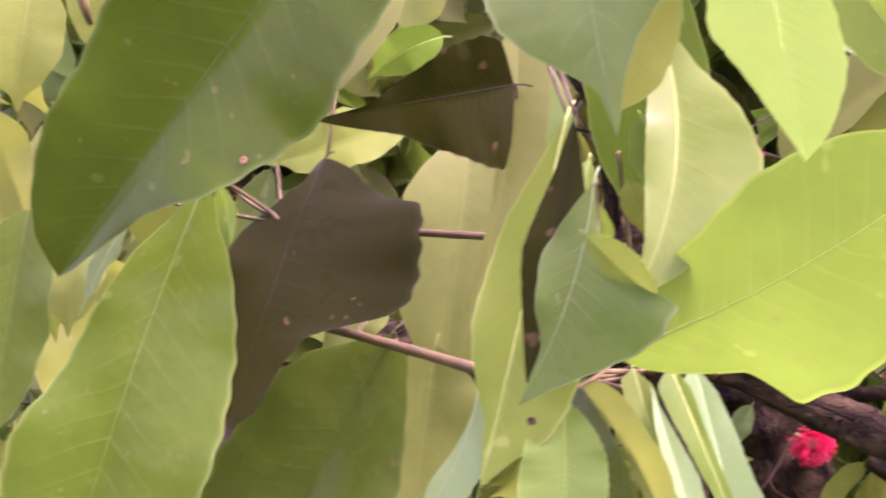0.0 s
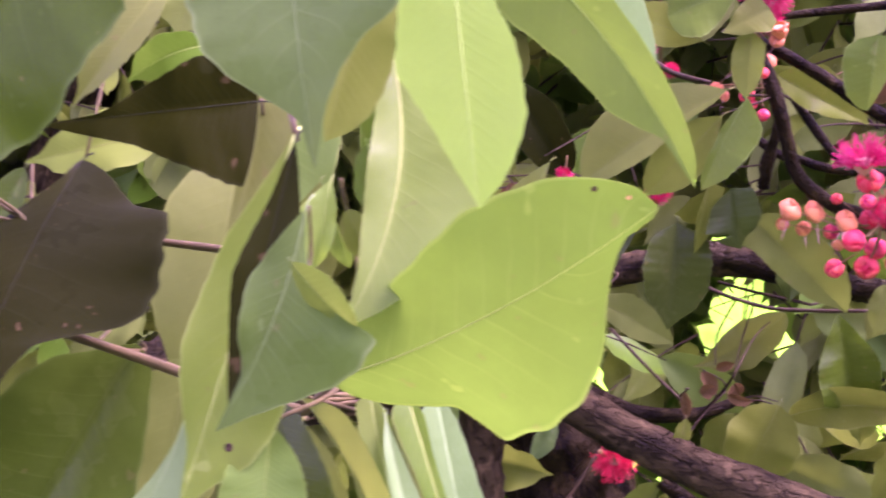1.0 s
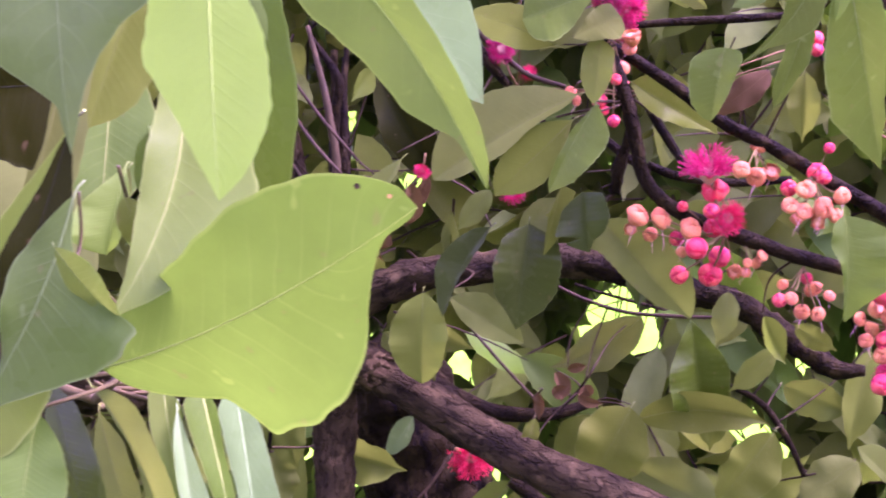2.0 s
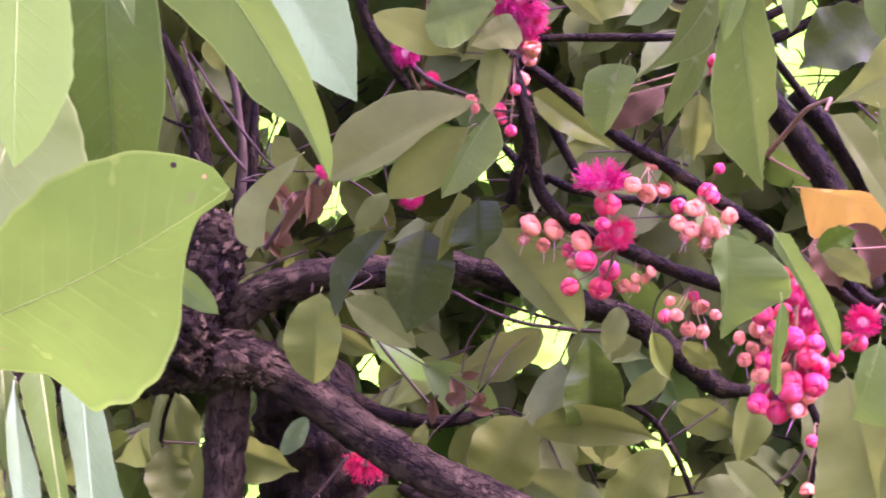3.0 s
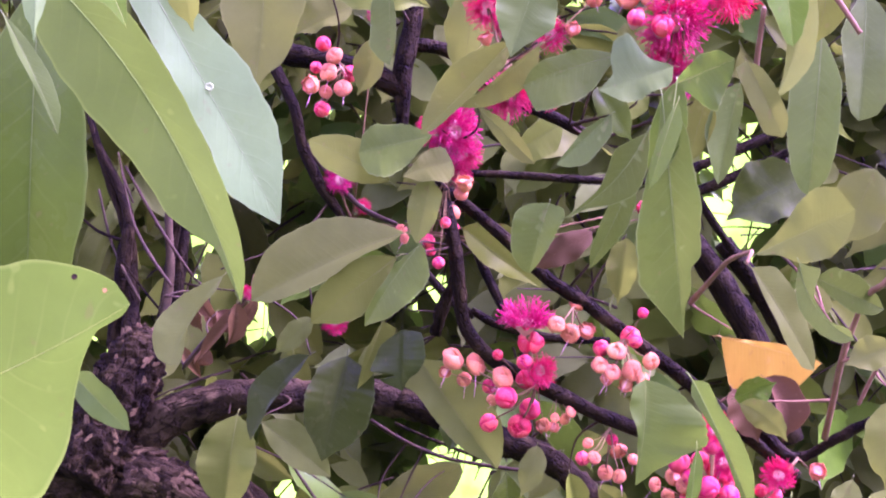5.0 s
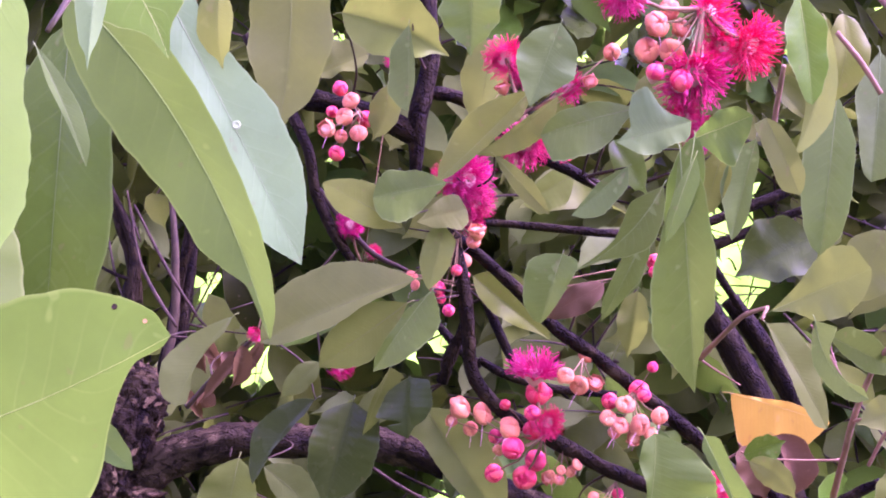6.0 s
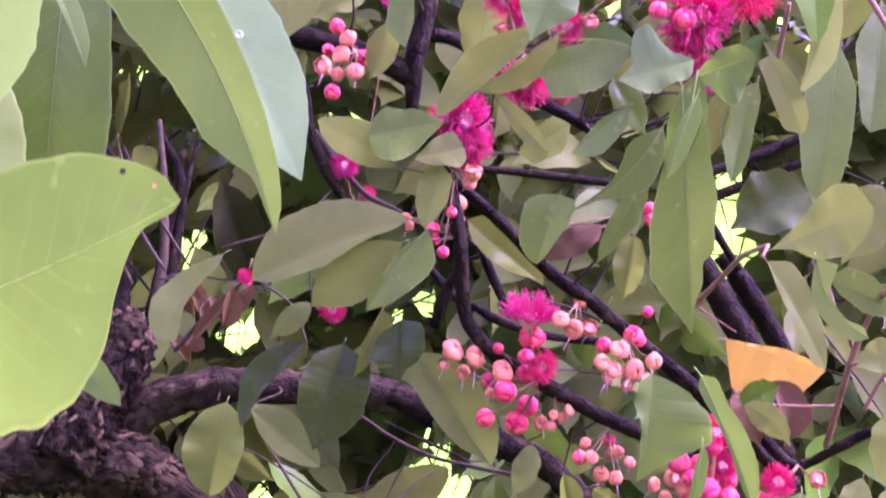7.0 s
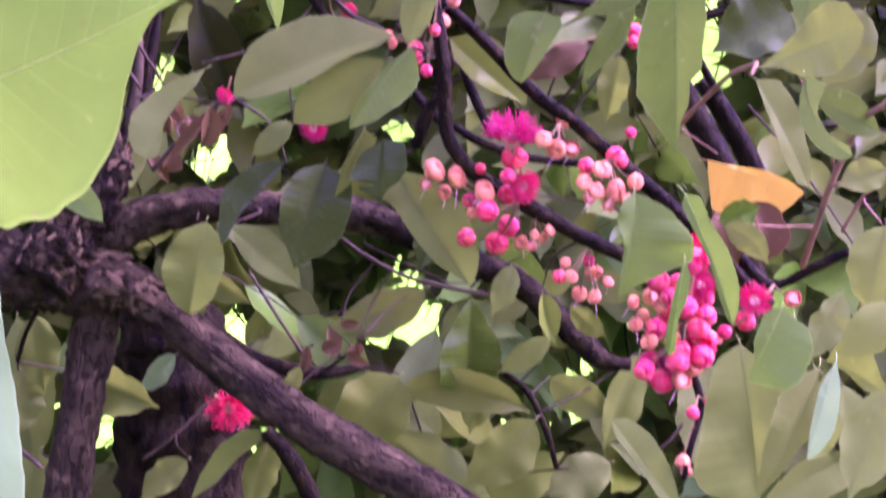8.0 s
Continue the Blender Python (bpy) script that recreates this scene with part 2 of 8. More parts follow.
def profile_at(outline, s):
    """A half's breadth at s: a smooth line through the corners of its outline that never overshoots."""
    slopes = [(b[1] - a[1]) / (b[0] - a[0]) for a, b in zip(outline, outline[1:])]
    bends = [slopes[0] * 1.5] + [0.0 if a * b <= 0 else 2 * a * b / (a + b) for a, b in zip(slopes, slopes[1:])] + [slopes[-1]]
    for i, ((s0, w0), (s1, w1)) in enumerate(zip(outline, outline[1:])):
        if s <= s1:
            h, k = s1 - s0, (s - s0) / (s1 - s0)
            curved = w0 * (1 + 2 * k) * (1 - k) ** 2 + h * bends[i] * k * (1 - k) ** 2 + w1 * k * k * (3 - 2 * k) + h * bends[i + 1] * k * k * (k - 1)
            return 0.6 * curved + 0.4 * (w0 + (w1 - w0) * k)
    return 0.0


def blade(rng, base, tip, width, turn, fold, droop, sway, rows, cols, full=0.8, wave=0.03, lop=0.0, drip=0.45, curl=0.0, twist=None, outline=None):
    """Places of a leaf's sheet and of its midrib, from its stalk (at 0, 0, 0) to its tip. turn: degrees about its length from facing -y.
    full: where along it is broadest, one number or one for each half; lop: by how much one half is the broader; curl: how far the margins roll."""
    axis = Vector(tip) - Vector(base)
    length = axis.length
    x = axis / length
    face = Vector((0, -1, -0.2))
    n = (face - x * face.dot(x)).normalized()
    n = Matrix.Rotation(radians(turn), 3, x) @ n
    side = n.cross(x)
    ph, beats, spin = rng.uniform(0, 6.3), rng.uniform(1.6, 3.2), rng.uniform(-0.55, 0.55)
    spin = spin if twist is None else twist
    one, other = full if isinstance(full, tuple) else (full, full)
    sheet, uvs, rib = [], [], []
    for i in range(rows + 1):
        s = i / rows
        arc = 4 * s * (1 - s)
        mid = x * (s * length) + n * (droop * length * arc) + side * (sway * length * arc)
        # the side direction follows the bend of the midrib
        lean = (x + side * (sway * 4 * (1 - 2 * s)) + n * (droop * 4 * (1 - 2 * s))).normalized()
        across = (side - lean * side.dot(lean)).normalized()
        out = lean.cross(across) * -1
        if out.dot(n) < 0:
            out = -out
        c, d = math.cos(spin * (s - 0.45)), math.sin(spin * (s - 0.45))
        across, out = across * c + out * d, out * c - across * d
        row = []
        for j in range(cols + 1):
            u = 2 * j / cols - 1
            w = width / 2 * half_width(s, one if u > 0 else other, drip) * (1 + lop if u > 0 else 1 - lop)
            if outline:
                w = width / 2 * max(0.0, profile_at(outline[0 if u > 0 else 1], s))
            ripple = wave * width * abs(u) ** 1.5 * (math.sin(beats * 6.28 * s + ph + (1.3 if u > 0 else 0)) + 0.12 * math.sin(beats * 17 * s + 2 * ph + u)) * (1.3 if outline else 1.0)
            edge = 1 + (0.01 if outline else 0.04) * math.sin(beats * 9 * s + ph * 2 + u) + 0.012 * math.sin(beats * 31 * s + ph)
            bend = fold * (1 + 0.55 * math.sin(ph + 4.2 * s + (0.9 if u > 0 else 0)))
            lift = abs(u) * w * math.tan(radians(bend)) - 0.25 * w * u * u * math.tan(radians(bend)) + curl * w * abs(u) ** 3
            row.append(mid + across * (u * w * edge) + out * (lift + ripple * half_width(s, 0.8)))
            uvs.append((j / cols, s))
        sheet.append(row)
        rib.append(mid)
    return sheet, uvs, rib, length


LEAF_RNG = random.Random(11)


def leaf(parent, base, tip, width, kind, turn=0, fold=12, droop=0.05, sway=0.0, fine=False, full=0.8, wave=0.03, lop=0.0, drip=0.45, curl=0.0, twist=None, label="", outline=None):
    """One leaf: blade with a raised midrib that runs back into its stalk."""
    rows, cols = (84, 16) if outline else (34, 14) if fine else (20, 8)
    sheet, uvs, rib, length = blade(LEAF_RNG, base, tip, width, turn, fold, droop, sway, rows, cols, full, wave, lop, drip, curl, twist, outline)
    ob = attach("leaf", grid_mesh("leaf", sheet, MAT[kind], uvs), parent, base, label=label)
    away = (rib[0] - rib[1]).normalized()
    stem = min(0.011, length * 0.08)
    thick = min(0.00045, 0.0032 * length)
    line = [rib[0] + away * stem + Vector((0, stem * 0.8, 0)), rib[0] + away * stem * 0.55 + Vector((0, stem * 0.25, 0))] + rib
    radii = [thick * 1.5, thick * 1.4] + [thick * (1.2 - 1.05 * i / len(rib)) for i in range(len(rib))]
    attach("midrib", grid_mesh("midrib", tube_rows(line, radii, 5), RIB[kind], closed=True), ob, base)
    return ob


def scar(blade_part, place, radius, material):
    """A healed spot on a leaf: a low ring round a sunken middle, facing the open side."""
    rows = lathe([(1.0, 0.0), (0.92, 0.22), (0.72, 0.28), (0.5, 0.1), (0.05, 0.02)], 14)
    attach("scar", grid_mesh("scar", [[v * radius for v in row] for row in rows], material, closed=True), blade_part, place, facing((0, -1, -0.15)), label="small healed scar")


def limb(parent, name, points, material, steps=6, sides=14, rough=0.12, label=""):
    """A branch through places with radii: uneven, knotty."""
    line = curve_through(points, steps)
    places, radii = [p.xyz for p in line], [max(0.0006, p.w) for p in line]
    rows = tube_rows(places, radii, sides)
    start = places[0]
    out = []
    for p, r, row in zip(places, radii, rows):
        ring = []
        for v in row:
            k = noise.noise(v * 22) * 0.5 + noise.noise(v * 60) * 0.4 + 0.4 * noise.noise(v * 140) + 0.22 * noise.noise(v * 310)
            ring.append(p + (v - p) * (1 + rough * 2 * k) - start)
        out.append(ring)
    girth, run, uvs = 6.2832 * max(radii), 0.0, []
    for i in range(len(places)):
        run += (places[i] - places[i - 1]).length if i else 0.0
        uvs += [(girth * j / sides, run) for j in range(sides)]
    return attach(name, grid_mesh(name, out, material, uvs, closed=True), parent, start, label=label)


def plate_mesh(seed):
    """A loose flake of bark: long, curved, ragged, a few millimetres thick, lifted at one end."""
    rng = random.Random(seed)
    n = 11
    rim = [(math.cos(6.2832 * i / n) * rng.uniform(0.75, 1.35), math.sin(6.2832 * i / n) * rng.uniform(0.22, 0.55)) for i in range(n)]
    low = [Vector((x, y, -0.3 * y * y - 0.08)) for x, y in rim]
    top = [Vector((x * 0.93, y * 0.88, 0.05 - 0.3 * y * y + 0.10 * max(0, x) + rng.uniform(-0.03, 0.03))) for x, y in rim]
    mesh = bpy.data.meshes.new("bark_plate")
    mesh.from_pydata(low + top, [], [(i, (i + 1) % n, n + (i + 1) % n, n + i) for i in range(n)] + [tuple(range(n, 2 * n))])
    mesh.materials.append(PLATE)
    return mesh


PLATES = [plate_mesh(s) for s in range(10)]


def bark_plates(wood, points, count, seed, size):
    """Loose plates of bark over a limb's near side."""
    rng = random.Random(seed)
    line = curve_through(points, 12)
    for _ in range(count):
        i = rng.randrange(1, len(line) - 1)
        p, ahead = line[i], (line[i + 1].xyz - line[i - 1].xyz).normalized()
        a = Vector((0, -1, 0))
        a = Matrix.Rotation(rng.uniform(-1.7, 1.7), 3, ahead) @ (a - ahead * a.dot(ahead)).normalized()
        turn = Matrix((ahead, a.cross(ahead), a)).transposed().to_quaternion()
        k = rng.uniform(0.5, 1.0) * size
        attach("bark_plate", rng.choice(PLATES), wood, p.xyz + a * p.w * rng.uniform(0.96, 1.05), turned(turn, rng.gauss(0, 0.5)), k)


def scatter_leaves(name, count, rng, spot, size, material, label, category, drop=0.7):
    """Many leaves in one mesh, each at spot(rng), hanging."""
    verts, faces, uvs = [], [], []
    for _ in range(count):
        place = spot(rng)
        if place is None:
            continue
        length = rng.uniform(*size)
        way = Vector((rng.gauss(0, 0.6), rng.gauss(0, 0.5), -drop + rng.gauss(0, 0.4))).normalized()
        sheet, uv, _, _ = blade(rng, place, Vector(place) + way * length, length * rng.uniform(0.38, 0.5), rng.uniform(-55, 55), rng.uniform(5, 25), rng.uniform(-0.08, 0.12), rng.uniform(-0.08, 0.08), 8, 4)
        n, k = len(verts), 5
        verts += [Vector(place) + v for row in sheet for v in row]
        uvs += uv
        faces += [(n + i * k + j, n + i * k + j + 1, n + (i + 1) * k + j + 1, n + (i + 1) * k + j) for i in range(8) for j in range(4)]
    mesh = bpy.data.meshes.new(name)
    mesh.from_pydata(verts, [], faces)
    layer = mesh.uv_layers.new(name="UVMap")
    for loop in mesh.loops:
        layer.data[loop.index].uv = uvs[loop.vertex_index]
    mesh.materials.append(material)
    return tagged(new(name, smooth(mesh)), label, category, kind="stuff")


def scatter_sprays(name, count, rng, spot, size, materials, label, category):
    """Hanging leafy twigs in one mesh; spot(rng, None) gives a twig's root, spot(rng, place) tells whether a leaf may hang there."""
    verts, faces, uvs, kinds = [], [], [], []
    for _ in range(count):
        root = spot(rng, None)
        if root is None:
            continue
        way = Vector((rng.gauss(0, 0.7), rng.gauss(-0.25, 0.5), rng.gauss(-0.35, 0.45))).normalized()
        reach, leaves, kind = rng.uniform(0.16, 0.32), rng.randint(5, 9), rng.randrange(1, len(materials))
        line = [root + way * reach * s + Vector((0, 0, -0.16 * reach * s * s)) for s in (0, 0.25, 0.5, 0.75, 1)]
        rows = tube_rows(line, [0.003, 0.0026, 0.0022, 0.0018, 0.001], 4)
        n = len(verts)
        verts += [v for row in rows for v in row]
        uvs += [(j / 4, i / 4) for i in range(5) for j in range(4)]
        new_faces = [(n + i * 4 + j, n + i * 4 + (j + 1) % 4, n + i * 4 + 4 + (j + 1) % 4, n + i * 4 + 4 + j) for i in range(4) for j in range(4)]
        faces += new_faces
        kinds += [0] * len(new_faces)
        across = way.cross(Vector((0, 0, 1))).normalized()
        for i in range(leaves):
            s = (i + 0.6) / leaves
            at = root + way * reach * s + Vector((0, 0, -0.16 * reach * s * s))
            length = rng.uniform(*size) * (0.75 + 0.4 * s)
            head = (way * 0.8 + across * (1 if i % 2 else -1) * rng.uniform(0.3, 0.9) + Vector((rng.gauss(0, 0.2), rng.gauss(0, 0.25), -rng.uniform(0.2, 0.9)))).normalized()
            if not spot(rng, at + head * length * 0.5):
                continue
            at = at + head * 0.008
            sheet, uv, _, _ = blade(rng, at, at + head * length, length * rng.uniform(0.36, 0.47), rng.uniform(-55, 55), rng.uniform(5, 28), rng.uniform(-0.08, 0.14), rng.uniform(-0.09, 0.09), 8, 4, rng.uniform(0.75, 0.95), rng.uniform(0.02, 0.06))
            n = len(verts)
            verts += [at + v for row in sheet for v in row]
            uvs += uv
            new_faces = [(n + a * 5 + j, n + a * 5 + j + 1, n + (a + 1) * 5 + j + 1, n + (a + 1) * 5 + j) for a in range(8) for j in range(4)]
            faces += new_faces
            kinds += [kind if rng.random() < 0.85 else rng.randrange(1, len(materials))] * len(new_faces)
    mesh = bpy.data.meshes.new(name)
    mesh.from_pydata(verts, [], faces)
    layer = mesh.uv_layers.new(name="UVMap")
    for loop in mesh.loops:
        layer.data[loop.index].uv = uvs[loop.vertex_index]
    for material in materials:
        mesh.materials.append(material)
    mesh.polygons.foreach_set("material_index", kinds)
    return tagged(new(name, smooth(mesh)), label, category, kind="stuff")


# ---- flower shapes, all of unit radius, opening towards +z ----
def lathe(profile, sides, wobble=None):
    rows = []
    for r, z in profile:
        rows.append([Vector((r * math.cos(6.2832 * j / sides), r * math.sin(6.2832 * j / sides), z)) * (1 if wobble is None else wobble(j / sides, z)) for j in range(sides)])
    return rows


def globe_mesh(seed):
    """A closed bud: overlapping petals drawn as low ridges on a globe."""
    rng = random.Random(seed)
    ph = rng.uniform(0, 6.28)
    profile = [(max(0.02, math.sin(a)), -math.cos(a) * 0.92) for a in [0.12 + (math.pi - 0.2) * i / 12 for i in range(13)]]
    return grid_mesh("bud", lathe(profile, 20, lambda q, z: 1 + 0.07 * abs(math.sin(2 * (q * 6.2832 + 0.9 * z) + ph)) - 0.09 * (1 if z > 0.55 and abs(math.sin(2 * (q * 6.2832 + 2 * z))) < 0.35 else 0)), MAGENTA, closed=True)


def cup_mesh(seed, material):
    """A spent calyx: a bowl with a rolled rim."""
    rng = random.Random(seed)
    ph, dent = rng.uniform(0, 6.28), rng.uniform(0.04, 0.1)
    profile = [(0.05, -1.0), (0.24, -0.88), (0.54, -0.62), (0.82, -0.3), (0.95, 0.0), (1.0, 0.25), (0.9, 0.42), (0.7, 0.5), (0.5, 0.48), (0.3, 0.42), (0.08, 0.36)]
    return grid_mesh("calyx", lathe(profile, 20, lambda q, z: 1 + dent * math.sin(2 * q * 6.2832 + ph) + 0.04 * math.sin(9 * q * 6.28 + ph)), material, closed=True)


def sepal_mesh():
    """One broad rounded lobe that folds in over the bowl; one side lies over its neighbour, so that the four make a cap."""
    rows = []
    for i in range(8):
        s = i / 7
        phi = 1.42 * s
        row = []
        for u in (-1, -0.6, -0.2, 0.2, 0.6, 1):
            a = 1.0 * u * (1 - 0.3 * s) + 0.25 * s
            reach = (1.04 + 0.07 * (u + 1) / 2) * math.cos(phi)
            row.append(Vector((reach * math.cos(a), reach * math.sin(a), 0.14 + 0.58 * math.sin(phi) + 0.05 * u - 0.10 * u * u * s)))
        rows.append(row)
    return grid_mesh("sepal", rows + [[v * 0.94 for v in row] for row in rows][::-1], SALMON)


def open_sepal_mesh():
    """One broad rounded lobe that stands up and bends outward, its margin wavy."""
    rows = []
    for i in range(7):
        s = i / 6
        w = 1.0 * math.sin(math.pi * (0.2 + 0.7 * s)) ** 0.6
        reach, z = 0.75 + 0.62 * s - 0.4 * s * s, 0.05 + 0.95 * s - 0.2 * s * s
        rows.append([Vector((reach - 0.3 * u * u, u * w + 0.1 * s, z + 0.06 * math.sin(5 * u + 2 * s) * s)) for u in (-1, -0.6, -0.2, 0.2, 0.6, 1)])
    return grid_mesh("sepal", rows + [[v * 0.94 for v in row] for row in rows][::-1], SALMON)


def ring_mesh():
    """The flat disc of a spent flower, with a raised ring and a hollow."""
    return grid_mesh("disc", lathe([(0.04, 0.12), (0.14, 0.12), (0.2, 0.16), (0.3, 0.2), (0.42, 0.18), (0.56, 0.1), (0.62, -0.1)], 18), DISC, closed=True)


def brush_mesh(seed, count, spread):
    """Fine stamens that stand out from the flower's cup."""
    rng = random.Random(seed)
    verts, faces = [], []
    for _ in range(count):
        a, q = rng.uniform(0, 6.2832), spread * math.sqrt(rng.random())
        way = Vector((math.sin(q) * math.cos(a), math.sin(q) * math.sin(a), math.cos(q)))
        start = Vector((0.3 * math.cos(a), 0.3 * math.sin(a), 0.0))
        far, bow = rng.uniform(0.6, 1.12), Vector((rng.gauss(0, 0.1), rng.gauss(0, 0.1), rng.gauss(0, 0.06)))
        line = [start + (way * far - start * 0.6) * s + bow * 4 * s * (1 - s) for s in (0, 0.35, 0.7, 0.95, 1.0)]
        rows = tube_rows(line, [0.013, 0.011, 0.010, 0.017, 0.012], 3)
        n = len(verts)
        verts += [v for row in rows for v in row]
        faces += [(n + i * 3 + j, n + i * 3 + (j + 1) % 3, n + i * 3 + 3 + (j + 1) % 3, n + i * 3 + 3 + j) for i in range(4) for j in range(3)]
    mesh = bpy.data.meshes.new("brush")
    mesh.from_pydata(verts, [], faces)
    mesh.materials.append(HAIR)
    return smooth(mesh)


def petal_mesh():
    rows = []
    for i in range(6):
        s = i / 5
        w = 0.42 * math.sin(math.pi * (0.2 + 0.72 * s))
        rows.append([Vector((0.3 + 0.34 * s, u * w, -0.1 + 0.42 * s - 0.22 * s * s - 0.08 * u * u)) for u in (-1, -0.5, 0, 0.5, 1)])
    return grid_mesh("petal", rows + [[v * 0.93 for v in row] for row in rows][::-1], MAGENTA)


def style_mesh():
    line = [Vector((0, 0, 0.1)), Vector((0.1, 0, 1.2)), Vector((0.02, 0.12, 2.4)), Vector((-0.1, 0.1, 3.4))]
    return grid_mesh("style", tube_rows(line, [0.05, 0.045, 0.04, 0.02], 4), STYLE, closed=True)


GLOBES = [globe_mesh(s) for s in range(4)]
CUPS = [cup_mesh(s, SALMON) for s in range(4)]
GREEN_CUPS = [cup_mesh(s + 9, CALYX) for s in range(3)]
BRUSHES = [brush_mesh(s, 420, 1.75) for s in range(4)]
SEPAL, PETAL, STYLE_MESH = sepal_mesh(), petal_mesh(), style_mesh()
OPEN_SEPAL, RING = open_sepal_mesh(), ring_mesh()
FLOWER_RNG = random.Random(5)


def facing(way):
    return Vector(way).to_track_quat("Z", "Y")


def turned(q, a):
    return q @ Euler((0, 0, a)).to_quaternion()


def stalk(parent, place, root, r):
    """A short stalk from the flower back to the wood that bears it."""
    a, b = Vector(place), Vector(root)
    mid = (a + b) / 2 + Vector((0, 0, -0.1)) * (b - a).length
    line = [a, (a + mid) / 2 + Vector((0, 0, 0.001)), mid, b]
    attach("stalk", grid_mesh("stalk", tube_rows([p - a for p in line], [r, r * 0.9, r * 0.9, r * 1.2], 6), STALK, closed=True), parent, a)


def wrap_petal_mesh(loose):
    """One petal that wraps round a bud; one side lies over its neighbour, the upper margin closes in or stands loose."""
    rows = []
    for i in range(9):
        s = i / 8
        lat = -0.95 + (2.0 + 0.35 * (1 - loose)) * s
        row = []
        for j in range(9):
            u = j / 4 - 1
            reach = 1.0 + 0.09 * (u + 1) / 2 + loose * 0.20 * max(0, s - 0.55)
            a = 1.05 * u * (1 - 0.25 * s) + 0.35 * s
            row.append(Vector((reach * math.cos(lat) * math.cos(a), reach * math.cos(lat) * math.sin(a), reach * 0.96 * math.sin(lat) - 0.24 * u * u * s * s + 0.03 * math.sin(6 * u + 3 * s) * s)))
        rows.append(row)
    return grid_mesh("petal", rows + [[v * 0.95 for v in row] for row in rows][::-1], PETAL_PINK)


WRAPS = [wrap_petal_mesh(k) for k in (0.0, 0.35, 0.8)]


def bud(cluster, place, radius, way, root=None):
    """A round magenta bud in its small calyx, four petals wrapped round it."""
    q = turned(facing(way), FLOWER_RNG.uniform(0, 6.28))
    ob = attach("bud", FLOWER_RNG.choice(GLOBES), cluster, place, q, radius * 0.93, "round magenta bud")
    cup = attach("calyx", FLOWER_RNG.choice(GREEN_CUPS), ob, place)
    cup.location, cup.scale = (0, 0, -0.55), (0.85, 0.85, 0.85)
    shape = FLOWER_RNG.choice(WRAPS)
    for k in range(4):
        p = attach("petal", shape, ob, place)
        p.location, p.rotation_euler = (0, 0, 0), (0.12 * (k % 2), 0, k * math.pi / 2)
        p.scale = (1, 1, 1 + 0.06 * (k % 3))
    if root:
        stalk(cluster, place, root, radius * 0.10)


def spent(cluster, place, radius, way, root=None, hanging=True):
    """A spent flower: salmon bowl, four sepals curled in, often a long style."""
    spin = FLOWER_RNG.uniform(0, 6.28)
    ob = attach("calyx", FLOWER_RNG.choice(CUPS), cluster, place, turned(facing(way), spin), radius, "salmon pink spent calyx")
    spread = FLOWER_RNG.random() < 0.22
    for k in range(4):
        lobe = attach("sepal", OPEN_SEPAL if spread else SEPAL, ob, place)
        lobe.location, lobe.rotation_euler = (0, 0, 0.1 if spread else 0), (FLOWER_RNG.gauss(0, 0.1), FLOWER_RNG.gauss(0, 0.14), k * math.pi / 2 + FLOWER_RNG.gauss(0, 0.12))
    if spread:
        disc = attach("disc", RING, ob, place)
        disc.location, disc.scale = (0, 0, 0.46), (1.2, 1.2, 1.0)
    if hanging and FLOWER_RNG.random() < 0.85:
        s = attach("style", STYLE_MESH, cluster, place, facing((FLOWER_RNG.gauss(-0.1, 0.3), -0.15, -1)), radius * FLOWER_RNG.uniform(0.55, 0.95))
    if root:
        stalk(cluster, place, root, radius * 0.10)


def bloom(cluster, place, radius, way, root=None):
    """An open flower: a brush of stamens over four petals and a calyx."""
    q = turned(facing(way), FLOWER_RNG.uniform(0, 6.28))
    ob = attach("brush", FLOWER_RNG.choice(BRUSHES), cluster, place, q, radius, "brush of magenta stamens")
    cup = attach("calyx", FLOWER_RNG.choice(GREEN_CUPS), ob, place)
    cup.location, cup.scale = (0, 0, -0.12), (0.42, 0.42, 0.42)
    for k in range(4):
        p = attach("petal", PETAL, ob, place)
        p.location, p.rotation_euler = (0, 0, -0.1), (0, 0, k * math.pi / 2)
    if root:
        stalk(cluster, place, root, radius * 0.09)


# ---- ground and distance ----
def ground_sheet():
    rows = [[Vector((x, y, 0.05 * noise.noise(Vector((x * 0.4, y * 0.4, 0))))) for x in GRID] for y in GRID]
    return tagged(new("ground", grid_mesh("ground", [r[::-1] for r in rows], SOIL)), "shaded soil and thin grass under the tree", "ground", kind="structure")


GRID = [-400, -120, -40, -15] + [-8 + 0.8 * i for i in range(21)] + [15, 40, 120, 400]
ground_sheet()


def backdrop_wall():
    """The garden far behind the tree, its sunlight put in as emission: blurred light greens and patches of white sky.
    """
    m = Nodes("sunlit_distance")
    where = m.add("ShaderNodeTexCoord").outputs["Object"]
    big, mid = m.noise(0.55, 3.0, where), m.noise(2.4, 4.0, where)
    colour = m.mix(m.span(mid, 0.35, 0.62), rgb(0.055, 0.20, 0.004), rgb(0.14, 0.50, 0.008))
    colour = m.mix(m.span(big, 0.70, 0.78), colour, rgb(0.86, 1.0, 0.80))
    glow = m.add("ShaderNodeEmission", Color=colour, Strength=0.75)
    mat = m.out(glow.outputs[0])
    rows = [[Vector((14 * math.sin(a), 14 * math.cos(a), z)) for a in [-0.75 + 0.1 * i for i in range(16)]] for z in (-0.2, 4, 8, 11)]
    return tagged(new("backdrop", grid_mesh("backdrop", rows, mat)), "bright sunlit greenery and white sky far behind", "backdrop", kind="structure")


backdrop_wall()


